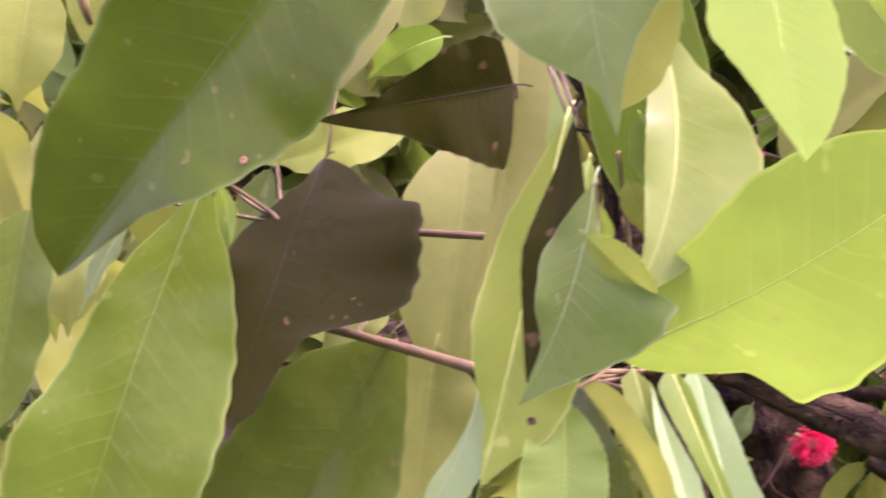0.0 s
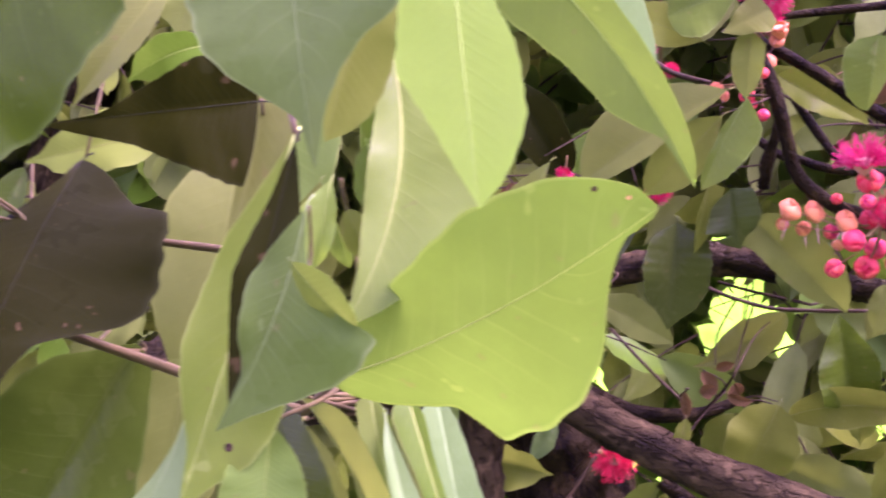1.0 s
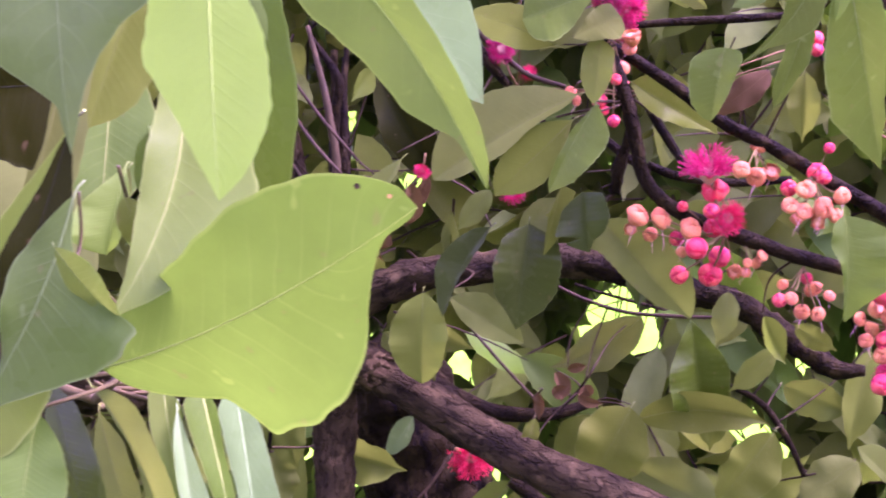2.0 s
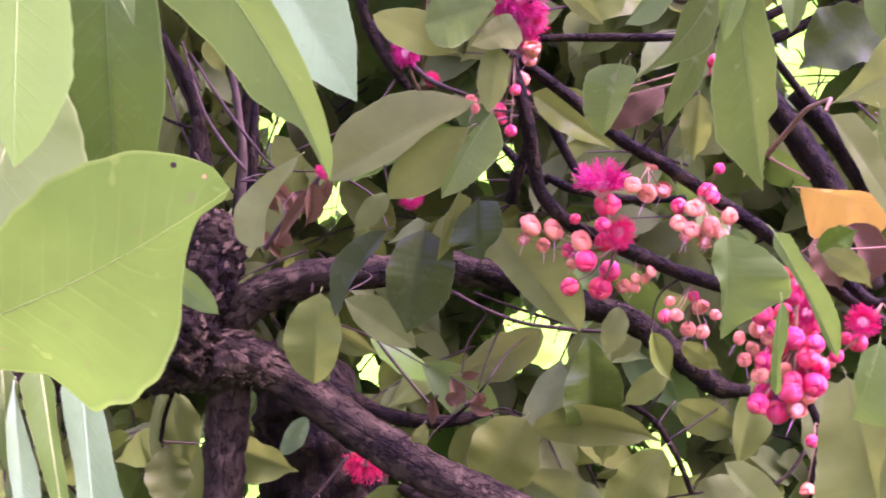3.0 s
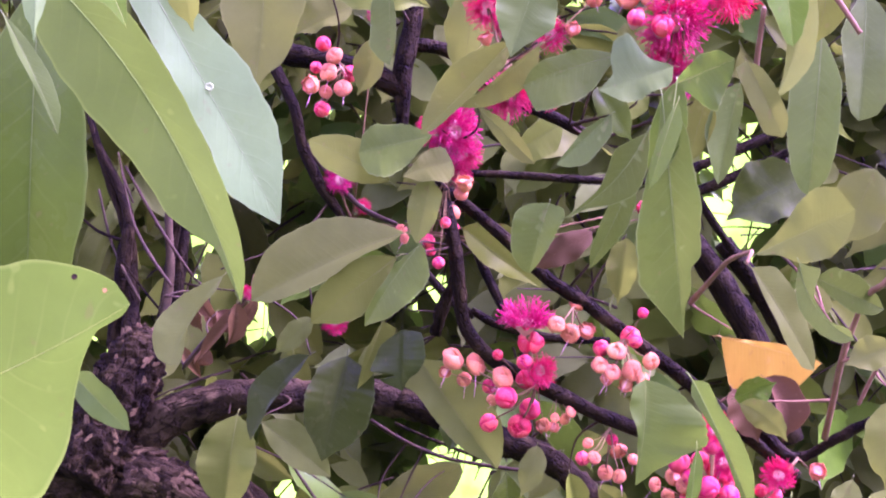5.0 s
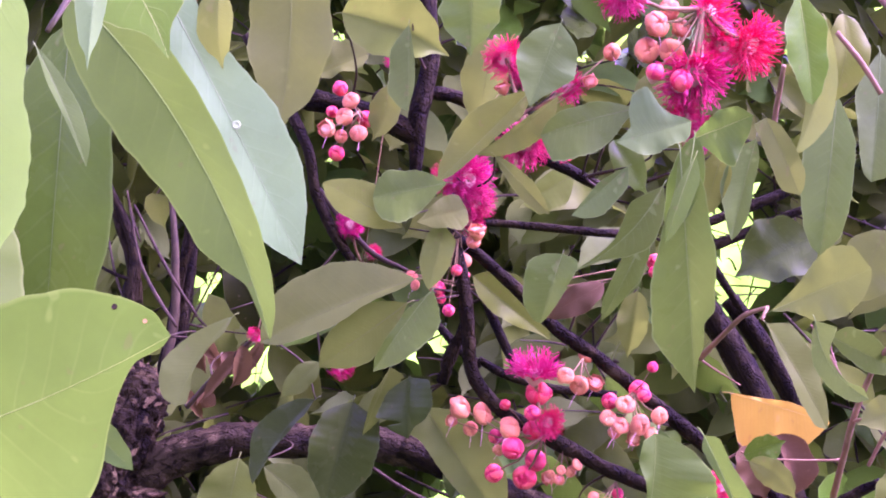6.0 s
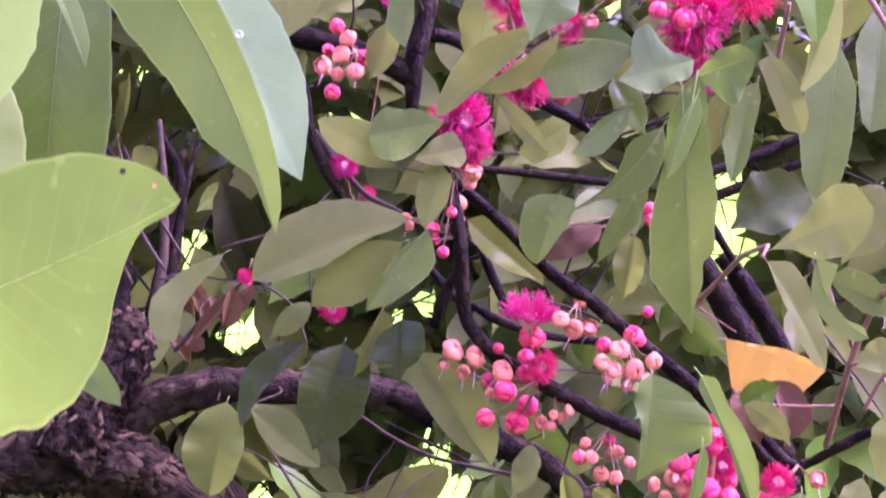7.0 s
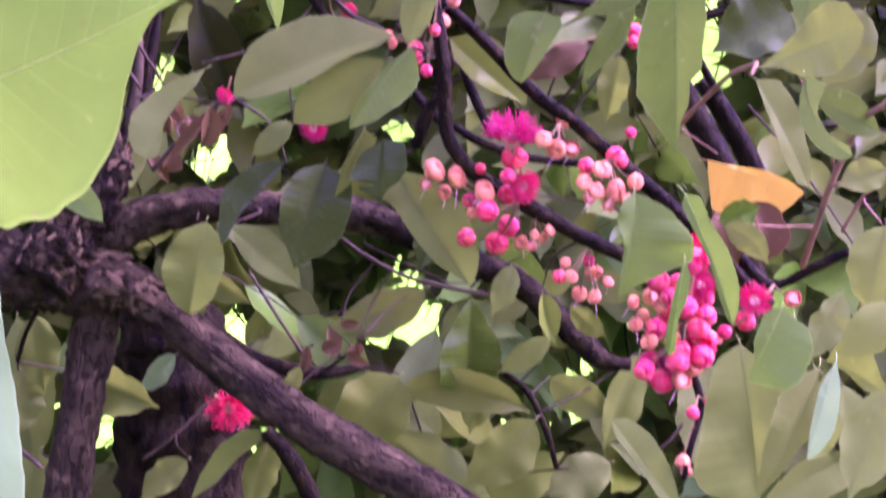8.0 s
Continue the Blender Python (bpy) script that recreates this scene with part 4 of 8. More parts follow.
bark_plates(wood, [(-0.7658, 1.6322, 1.9841, 0.0737), (-0.5477, 1.5832, 1.9658, 0.0574), (-0.4346, 1.5665, 1.9667, 0.0483), (-0.3468, 1.5611, 1.9688, 0.0453), (-0.2751, 1.5478, 1.9646, 0.0335), (-0.2332, 1.5496, 1.947, 0.0218)], 240, 65, 0.013)
limb(tree, "limb", [(-1.46, 2.1, 1.05, 0.09), (-1.4, 2.2, 1.8, 0.085), (-1.15, 2.2, 2.7, 0.06), (-0.7, 2.1, 3.2, 0.04), (0.1, 2.2, 3.6, 0.02)], BARK, 6, 20, 0.12)
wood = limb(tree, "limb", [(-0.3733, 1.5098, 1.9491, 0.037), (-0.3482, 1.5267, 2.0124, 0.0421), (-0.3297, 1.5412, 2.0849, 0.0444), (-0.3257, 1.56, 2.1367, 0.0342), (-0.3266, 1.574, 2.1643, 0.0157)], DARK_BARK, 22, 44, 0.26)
bark_plates(wood, [(-0.3733, 1.5098, 1.9491, 0.037), (-0.3482, 1.5267, 2.0124, 0.0421), (-0.3297, 1.5412, 2.0849, 0.0444), (-0.3257, 1.56, 2.1367, 0.0342), (-0.3266, 1.574, 2.1643, 0.0157)], 60, 68, 0.011)
limb(tree, "limb", [(-0.3358, 1.5700, 1.9935, 0.0297), (-0.2891, 1.5500, 2.0334, 0.0293), (-0.2352, 1.5350, 2.0588, 0.0267), (-0.1677, 1.5300, 2.0750, 0.0235), (-0.0851, 1.5300, 2.0788, 0.0219), (-0.0026, 1.5300, 2.0834, 0.0233), (0.0505, 1.5250, 2.0716, 0.0202), (0.0808, 1.5200, 2.0593, 0.0134)], BARK, 10, 28, 0.16)
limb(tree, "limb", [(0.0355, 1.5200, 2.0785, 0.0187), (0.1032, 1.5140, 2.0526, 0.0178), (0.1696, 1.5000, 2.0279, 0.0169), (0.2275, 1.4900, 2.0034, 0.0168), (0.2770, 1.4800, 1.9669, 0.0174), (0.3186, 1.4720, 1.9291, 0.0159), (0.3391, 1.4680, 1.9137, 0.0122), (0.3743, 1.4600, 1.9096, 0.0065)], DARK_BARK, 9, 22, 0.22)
limb(tree, "limb", [(-0.3322, 1.5603, 1.9686, 0.0322), (-0.2645, 1.5601, 1.9532, 0.0278), (-0.2092, 1.5527, 1.9277, 0.0262), (-0.1133, 1.5418, 1.8625, 0.0273), (-0.0052, 1.5196, 1.799, 0.0283), (0.0977, 1.494, 1.7512, 0.0278), (0.2102, 1.4586, 1.6993, 0.0257)], BARK, 10, 24, 0.12)
limb(tree, "limb", [(-0.3096, 1.5750, 1.9667, 0.0320), (-0.3107, 1.5880, 1.9237, 0.0298), (-0.3113, 1.6000, 1.8730, 0.0284), (-0.3144, 1.6080, 1.8142, 0.0284), (-0.3189, 1.6140, 1.7481, 0.0284), (-0.3189, 1.6260, 1.6834, 0.0294), (-0.3164, 1.6400, 1.6190, 0.0303)], BARK, 9, 28, 0.14)
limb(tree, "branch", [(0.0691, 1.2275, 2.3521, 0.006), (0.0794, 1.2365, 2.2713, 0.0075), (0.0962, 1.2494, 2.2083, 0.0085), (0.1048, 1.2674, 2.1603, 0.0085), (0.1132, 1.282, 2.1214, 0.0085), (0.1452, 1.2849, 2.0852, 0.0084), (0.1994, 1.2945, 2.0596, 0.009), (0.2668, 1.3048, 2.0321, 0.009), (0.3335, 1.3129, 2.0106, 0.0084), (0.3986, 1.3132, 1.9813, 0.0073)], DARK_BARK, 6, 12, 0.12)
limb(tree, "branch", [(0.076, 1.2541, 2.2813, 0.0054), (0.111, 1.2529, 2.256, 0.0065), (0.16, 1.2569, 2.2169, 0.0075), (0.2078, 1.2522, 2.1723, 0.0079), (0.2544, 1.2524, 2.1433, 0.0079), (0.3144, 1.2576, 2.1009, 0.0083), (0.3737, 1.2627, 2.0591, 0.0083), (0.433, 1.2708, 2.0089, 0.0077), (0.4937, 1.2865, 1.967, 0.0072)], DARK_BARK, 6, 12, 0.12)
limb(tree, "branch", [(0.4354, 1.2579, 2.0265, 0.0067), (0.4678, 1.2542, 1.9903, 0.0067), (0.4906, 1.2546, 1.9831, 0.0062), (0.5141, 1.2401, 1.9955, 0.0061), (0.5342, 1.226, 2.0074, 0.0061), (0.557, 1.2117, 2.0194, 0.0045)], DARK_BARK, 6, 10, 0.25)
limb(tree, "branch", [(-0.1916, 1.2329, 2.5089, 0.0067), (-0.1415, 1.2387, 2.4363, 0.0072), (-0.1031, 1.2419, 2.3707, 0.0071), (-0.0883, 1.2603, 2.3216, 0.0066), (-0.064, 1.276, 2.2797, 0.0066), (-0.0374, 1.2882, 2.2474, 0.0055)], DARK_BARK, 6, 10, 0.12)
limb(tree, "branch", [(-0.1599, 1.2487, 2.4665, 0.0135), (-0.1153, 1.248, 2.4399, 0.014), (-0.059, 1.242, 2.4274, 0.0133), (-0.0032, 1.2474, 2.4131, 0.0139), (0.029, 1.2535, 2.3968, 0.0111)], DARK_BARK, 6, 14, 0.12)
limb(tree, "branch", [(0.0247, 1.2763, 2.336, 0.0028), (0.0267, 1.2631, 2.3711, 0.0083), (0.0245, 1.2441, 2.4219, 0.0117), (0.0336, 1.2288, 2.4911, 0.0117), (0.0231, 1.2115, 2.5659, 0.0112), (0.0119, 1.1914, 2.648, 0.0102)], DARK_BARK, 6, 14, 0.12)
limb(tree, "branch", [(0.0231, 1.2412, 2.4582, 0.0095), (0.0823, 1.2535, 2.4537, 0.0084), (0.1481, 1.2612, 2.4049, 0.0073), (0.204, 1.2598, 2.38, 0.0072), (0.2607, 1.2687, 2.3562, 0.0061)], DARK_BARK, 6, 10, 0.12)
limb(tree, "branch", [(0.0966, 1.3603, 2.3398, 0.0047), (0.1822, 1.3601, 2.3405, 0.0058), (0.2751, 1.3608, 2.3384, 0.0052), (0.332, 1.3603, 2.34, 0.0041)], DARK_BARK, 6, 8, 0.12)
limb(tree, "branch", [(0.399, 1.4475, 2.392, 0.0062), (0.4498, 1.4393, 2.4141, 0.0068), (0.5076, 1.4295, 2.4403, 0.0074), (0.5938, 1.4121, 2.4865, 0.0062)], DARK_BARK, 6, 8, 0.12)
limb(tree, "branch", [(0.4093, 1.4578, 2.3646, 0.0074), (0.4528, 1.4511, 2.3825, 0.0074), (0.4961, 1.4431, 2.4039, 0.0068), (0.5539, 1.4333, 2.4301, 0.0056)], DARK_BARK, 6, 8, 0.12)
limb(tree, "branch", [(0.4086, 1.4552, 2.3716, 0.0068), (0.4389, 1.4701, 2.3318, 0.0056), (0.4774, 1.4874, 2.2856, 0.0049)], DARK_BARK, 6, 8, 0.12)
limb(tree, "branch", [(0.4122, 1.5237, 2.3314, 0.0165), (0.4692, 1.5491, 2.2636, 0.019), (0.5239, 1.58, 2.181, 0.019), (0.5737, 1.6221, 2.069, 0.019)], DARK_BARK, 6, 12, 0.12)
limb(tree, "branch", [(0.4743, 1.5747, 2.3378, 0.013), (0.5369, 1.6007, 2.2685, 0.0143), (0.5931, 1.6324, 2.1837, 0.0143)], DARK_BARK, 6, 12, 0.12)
limb(tree, "branch", [(0.3878, 1.2758, 1.9156, 0.0046), (0.4023, 1.2632, 1.8775, 0.0046), (0.4128, 1.2607, 1.841, 0.0045), (0.4037, 1.261, 1.7973, 0.004), (0.4002, 1.2695, 1.7611, 0.003)], DARK_BARK, 6, 8, 0.12)
limb(tree, "branch", [(0.1244, 1.3197, 2.2204, 0.005), (0.1479, 1.3164, 2.1721, 0.006), (0.1664, 1.3082, 2.137, 0.0054)], DARK_BARK, 6, 8, 0.12)
limb(tree, "branch", [(0.1205, 1.3437, 2.1564, 0.005), (0.1594, 1.3496, 2.1406, 0.0056), (0.2226, 1.3632, 2.1326, 0.005), (0.291, 1.3634, 2.1321, 0.0045)], DARK_BARK, 6, 8, 0.12)
limb(tree, "branch", [(0.058, 1.3552, 2.2111, 0.0051), (0.0958, 1.3493, 2.1698, 0.0056), (0.1244, 1.3459, 2.1503, 0.005)], DARK_BARK, 6, 8, 0.12)
limb(tree, "branch", [(0.1045, 1.2869, 2.1937, 0.0054), (0.0885, 1.311, 2.1579, 0.0076), (0.0789, 1.3351, 2.1222, 0.0066)], DARK_BARK, 6, 8, 0.3)
limb(tree, "branch", [(-0.0908, 1.2765, 2.3356, 0.0044), (-0.0222, 1.2818, 2.2644, 0.0033), (0.0273, 1.2708, 2.2368, 0.0027)], TWIG, 6, 8, 0.12)
limb(tree, "branch", [(-0.3282, 1.6733, 2.1466, 0.0059), (-0.316, 1.6474, 2.2567, 0.0059), (-0.3084, 1.6289, 2.3351, 0.0059), (-0.3024, 1.607, 2.429, 0.0052)], DARK_BARK, 6, 10, 0.12)
limb(tree, "branch", [(-0.3658, 1.5923, 2.1484, 0.0127), (-0.3598, 1.5703, 2.207, 0.0127), (-0.3578, 1.5484, 2.2654, 0.0108), (-0.358, 1.536, 2.327, 0.0076), (-0.4064, 1.523, 2.4185, 0.0045)], DARK_BARK, 6, 10, 0.12)
limb(tree, "branch", [(-0.3071, 1.6054, 2.2558, 0.0072), (-0.2978, 1.5799, 2.3238, 0.0078), (-0.2903, 1.5629, 2.3693, 0.0065), (-0.3278, 1.5601, 2.4337, 0.0039)], DARK_BARK, 6, 8, 0.12)
limb(tree, "twig", [(-0.2626, 1.5563, 2.2444, 0.002), (-0.3133, 1.5428, 2.3089, 0.0026), (-0.3683, 1.5329, 2.3923, 0.0018)], TWIG, 6, 6, 0.12)
limb(tree, "twig", [(-0.3221, 1.5211, 2.1958, 0.002), (-0.377, 1.553, 2.2815, 0.002), (-0.4096, 1.5639, 2.3665, 0.0018)], TWIG, 6, 6, 0.12)
limb(tree, "twig", [(-0.2438, 1.4741, 2.0988, 0.0032), (-0.2033, 1.4415, 2.1416, 0.0032), (-0.1538, 1.4077, 2.1876, 0.0021)], TWIG, 6, 8, 0.12)
limb(tree, "twig", [(-0.2037, 1.5124, 1.9228, 0.0016), (-0.1402, 1.4984, 1.879, 0.0016), (-0.0715, 1.4834, 1.8381, 0.0016), (-0.0337, 1.4768, 1.8132, 0.0016)], DARK_BARK, 6, 6, 0.12)
limb(tree, "twig", [(-0.0045, 1.5727, 2.0594, 0.0028), (0.0356, 1.5756, 2.0372, 0.0028), (0.0906, 1.5774, 2.0163, 0.0028), (0.1519, 1.5761, 2.007, 0.0028), (0.2129, 1.574, 2.0014, 0.0023)], TWIG, 6, 6, 0.12)
limb(tree, "twig", [(0.0259, 1.6209, 2.0659, 0.0023), (0.0743, 1.6225, 2.0475, 0.0023), (0.1466, 1.6239, 2.0237, 0.0023)], DARK_BARK, 6, 6, 0.12)
limb(tree, "twig", [(-0.1281, 1.6903, 2.0244, 0.0021), (-0.0821, 1.7012, 1.9663, 0.0024), (-0.0322, 1.7117, 1.9085, 0.0024)], TWIG, 6, 6, 0.12)
limb(tree, "twig", [(-0.2581, 1.8107, 1.7555, 0.0024), (-0.2146, 1.8093, 1.7961, 0.0025), (-0.1715, 1.8146, 1.8519, 0.0025)], TWIG, 6, 6, 0.12)
limb(tree, "twig", [(-0.4133, 1.641, 1.8608, 0.0034), (-0.406, 1.632, 1.8983, 0.0034), (-0.3912, 1.6224, 1.9365, 0.0034)], DARK_BARK, 6, 6, 0.12)
limb(tree, "twig", [(-0.3999, 1.5612, 1.7577, 0.0032), (-0.3695, 1.5637, 1.7396, 0.0032), (-0.3426, 1.5664, 1.7211, 0.0027)], TWIG, 6, 6, 0.12)
limb(tree, "branch", [(-0.0752, 1.6357, 1.8025, 0.0111), (-0.0332, 1.6426, 1.762, 0.0123), (0.0029, 1.6535, 1.7063, 0.0123)], DARK_BARK, 6, 10, 0.12)
limb(tree, "branch", [(-0.2026, 1.6591, 1.9546, 0.0089), (-0.1643, 1.6929, 1.9325, 0.0129), (-0.0992, 1.7168, 1.9025, 0.0117), (-0.0193, 1.7342, 1.8967, 0.0105), (0.0437, 1.7476, 1.9128, 0.0066)], DARK_BARK, 6, 10, 0.12)
limb(tree, "twig", [(-0.0183, 1.7151, 1.8903, 0.0024), (0.0183, 1.7061, 1.9208, 0.0024), (0.0395, 1.6991, 1.946, 0.0018)], DARK_BARK, 6, 6, 0.12)
limb(tree, "twig", [(0.2163, 1.6928, 1.9307, 0.0036), (0.2756, 1.6973, 1.8971, 0.0048), (0.3089, 1.7073, 1.8456, 0.0048), (0.3304, 1.7181, 1.793, 0.0036)], DARK_BARK, 6, 8, 0.12)
limb(tree, "twig", [(0.4037, 1.2957, 1.8249, 0.0019), (0.3873, 1.3019, 1.8019, 0.0019), (0.3699, 1.3061, 1.7881, 0.0019)], TWIG, 6, 6, 0.12)
# added limb: its dark mass stands in for deep shade under the trunk
limb(tree, "limb", [(-0.2717, 1.8500, 2.0251, 0.0525), (-0.2492, 1.9000, 1.9394, 0.0818), (-0.2272, 1.9300, 1.8313, 0.0931), (-0.2036, 1.9600, 1.7054, 0.0994), (-0.1807, 1.9900, 1.5706, 0.1025)], DARK_BARK, 6, 20, 0.2)
limb(tree, "branch", [(-0.3401, 1.5700, 2.1502, 0.0135), (-0.3439, 1.5700, 2.1945, 0.0120), (-0.3487, 1.5600, 2.2403, 0.0112), (-0.3554, 1.5600, 2.2812, 0.0105), (-0.3620, 1.5500, 2.3108, 0.0073), (-0.3827, 1.5400, 2.3566, 0.0065), (-0.4057, 1.5300, 2.4109, 0.0057), (-0.4297, 1.5200, 2.4740, 0.0041)], DARK_BARK, 6, 12, 0.14)
limb(tree, "branch", [(-0.3010, 1.5800, 2.1822, 0.0072), (-0.2961, 1.5700, 2.2448, 0.0064), (-0.3015, 1.5600, 2.2992, 0.0056), (-0.3086, 1.5500, 2.3539, 0.0049), (-0.3280, 1.5400, 2.4425, 0.0033)], TWIG, 6, 10, 0.12)
limb(tree, "branch", [(-0.2919, 1.6000, 2.1878, 0.0081), (-0.2888, 1.6000, 2.2500, 0.0081), (-0.2889, 1.6000, 2.3046, 0.0082), (-0.2886, 1.6000, 2.3643, 0.0058), (-0.2814, 1.6000, 2.4427, 0.0034)], DARK_BARK, 6, 10, 0.14)
limb(tree, "twig", [(-0.2809, 1.5200, 2.2171, 0.0023), (-0.3168, 1.5200, 2.2610, 0.0027), (-0.3418, 1.5200, 2.3009, 0.0024), (-0.3558, 1.5200, 2.3374, 0.0019), (-0.3673, 1.5100, 2.3787, 0.0016)], TWIG, 5, 6, 0.12)
limb(tree, "twig", [(-0.2975, 1.5300, 2.1886, 0.0020), (-0.3270, 1.5300, 2.2197, 0.0020), (-0.3556, 1.5300, 2.2551, 0.0016)], DARK_BARK, 5, 6, 0.12)
limb(tree, "twig", [(-0.3541, 1.5400, 2.2829, 0.0027), (-0.3917, 1.5300, 2.2932, 0.0024), (-0.4138, 1.5200, 2.3072, 0.0016)], DARK_BARK, 5, 6, 0.12)
limb(tree, "twig", [(-0.3554, 1.5500, 2.3443, 0.0016), (-0.3730, 1.5500, 2.3817, 0.0020), (-0.3832, 1.5400, 2.4155, 0.0013)], TWIG, 5, 6, 0.12)


# ---- the tree: leaves ----
leaf(tree, (-0.2356, 1.4778, 2.1972), (-0.2164, 1.4891, 2.1671), 0.0199, "brown", -4, 32, 0.112, -0.05, wave=0.04, curl=0.4)
leaf(tree, (-0.2781, 1.5531, 2.1675), (-0.3043, 1.5724, 2.1159), 0.0168, "brown", 25, 32, 0.002, -0, wave=0.07, curl=0.4)
leaf(tree, (-0.237, 1.5608, 2.2038), (-0.2212, 1.5741, 2.1683), 0.0186, "brown", -8, 32, 0.029, -0.04, wave=0.05, curl=0.4)
leaf(tree, (-0.2136, 1.4958, 2.1777), (-0.2037, 1.5054, 2.1521), 0.0302, "brown", -36, 32, 0.043, 0.14, wave=0.06, curl=0.4)
leaf(tree, (-0.2568, 1.4929, 2.1285), (-0.2244, 1.5073, 2.0901), 0.0159, "brown", -23, 32, 0.048, -0.03, wave=0.05, curl=0.4)
leaf(tree, (-0.2246, 1.4924, 2.1299), (-0.2353, 1.5023, 2.1036), 0.0253, "brown", -33, 32, 0.026, 0.02, wave=0.07, curl=0.4)
leaf(tree, (-0.2291, 1.4981, 2.2001), (-0.2321, 1.5153, 2.1544), 0.0278, "brown", 31, 32, 0.067, -0.1, wave=0.05, curl=0.4)
leaf(tree, (0.0207, 1.5656, 1.9055), (0.0558, 1.5662, 1.8943), 0.0140, "brown", 2, 32, -0.013, -0.1, wave=0.04, curl=0.4)
leaf(tree, (0.0103, 1.5683, 1.9408), (0.0366, 1.566, 1.9446), 0.0133, "brown", -3, 32, 0.029, 0.02, wave=0.07, curl=0.4)
leaf(tree, (-0.0086, 1.6401, 1.9461), (-0.0019, 1.6493, 1.9045), 0.0234, "brown", -38, 32, -0.068, 0.15, wave=0.05, curl=0.4)
leaf(tree, (0.0319, 1.572, 1.9196), (0.0388, 1.5753, 1.9035), 0.0219, "brown", 11, 32, 0.040, 0.01, wave=0.05, curl=0.4)
leaf(tree, (-0.0113, 1.6073, 1.9106), (0.0094, 1.6037, 1.9213), 0.0196, "brown", -1, 32, 0.047, 0.04, wave=0.03, curl=0.4)
leaf(tree, (-0.0318, 1.6371, 1.9199), (-0.0346, 1.6461, 1.8814), 0.0169, "brown", 18, 32, -0.059, 0.04, wave=0.06, curl=0.4)
leaf(tree, (0.0400, 1.1857, 2.1986), (-0.1254, 1.2134, 2.1191), 0.0985, "under", 20, 14, 0.049, 0, fine=True, wave=0.02, curl=0.0, twist=0, outline=(((0, 0), (0.14, 0.18), (0.23, 0.19), (0.36, 0.25), (0.477, 0.38), (0.595, 0.47), (0.743, 0.43), (0.885, 0.31), (1, 0)), ((0, 0), (0.06, 0.26), (0.168, 0.59), (0.32, 0.86), (0.487, 1), (0.64, 0.98), (0.767, 0.86), (0.87, 0.63), (0.958, 0.31), (1, 0))))
leaf(tree, (0.0331, 1.1973, 2.1736), (-0.0585, 1.2215, 2.0988), 0.0571, "under", -10, 12, 0.019, 0, fine=True, wave=0.02, curl=0.0, twist=0, outline=(((0, 0), (0.12, 0.29), (0.265, 0.65), (0.44, 0.89), (0.585, 0.97), (0.792, 0.66), (1, 0)), ((0, 0), (0.163, 0.61), (0.328, 0.96), (0.55, 1), (0.73, 0.9), (0.882, 0.55), (1, 0))))
leaf(tree, (0.0597, 1.1751, 2.1843), (0.0025, 1.2013, 2.0934), 0.0735, "dusky", 20, 16, 0.05, 0, fine=True, wave=0.02, curl=0.0, twist=0, outline=(((0, 0), (0.11, 0.54), (0.237, 0.95), (0.378, 1), (0.583, 0.9), (0.777, 0.63), (1, 0)), ((0, 0), (0.21, 0.14), (0.405, 0.24), (0.667, 0.21), (0.86, 0.19), (1, 0))))
leaf(tree, (0.0204, 1.1910, 2.2598), (-0.0739, 1.1762, 2.3001), 0.0534, "under", 15, 6, 0.05, 0, fine=True, wave=0.02, curl=0.0, twist=0, outline=(((0, 0), (0.203, 0.61), (0.435, 0.95), (0.682, 0.88), (0.877, 0.53), (1, 0)), ((0, 0), (0.34, 0.96), (0.517, 1), (0.728, 0.77), (0.912, 0.36), (1, 0))))
leaf(tree, (0.0659, 1.1540, 2.3031), (-0.0152, 1.1687, 2.2845), 0.0917, "dusky", 20, 12, -0.009, 0, fine=True, wave=0.02, curl=0.0, twist=0, outline=(((0, 0), (0.175, 0.34), (0.388, 0.71), (0.667, 1), (0.882, 0.76), (0.98, 0.4), (1, 0)), ((0, 0), (0.165, 0.29), (0.453, 0.52), (0.715, 0.59), (0.902, 0.41), (1, 0))))
leaf(tree, (0.0674, 1.1238, 2.2394), (0.0557, 1.1452, 2.1730), 0.0356, "under", 10, 8, 0.0, 0, fine=True, wave=0.02, curl=0.0, twist=0, outline=(((0, 0), (0.19, 0.94), (0.512, 0.94), (0.795, 0.58), (1, 0)), ((0, 0), (0.072, 0.7), (0.335, 1), (0.595, 0.95), (0.853, 0.51), (1, 0))))
leaf(tree, (0.0894, 1.1229, 2.2617), (0.0373, 1.1132, 2.2376), 0.0607, "under", 20, 16, 0.05, 0, fine=True, wave=0.02, curl=0.0, twist=0, outline=(((0, 0), (0.155, 0.72), (0.36, 1), (0.62, 0.67), (0.828, 0.36), (1, 0)), ((0, 0), (0.055, 0.55), (0.338, 0.59), (0.61, 0.37), (0.865, 0.11), (1, 0))))
leaf(tree, (0.1447, 1.0297, 2.3614), (0.0560, 1.0668, 2.2673), 0.0570, "olive", 15, 16, -0.03, 0, fine=True, wave=0.02, curl=0.0, twist=0, outline=(((0, 0), (0.092, 0.37), (0.21, 0.51), (0.37, 0.42), (0.598, 0.31), (0.782, 0.31), (0.92, 0.23), (1, 0)), ((0, 0), (0.128, 0.43), (0.295, 0.83), (0.477, 1), (0.647, 0.94), (0.802, 0.64), (0.925, 0.33), (1, 0))))
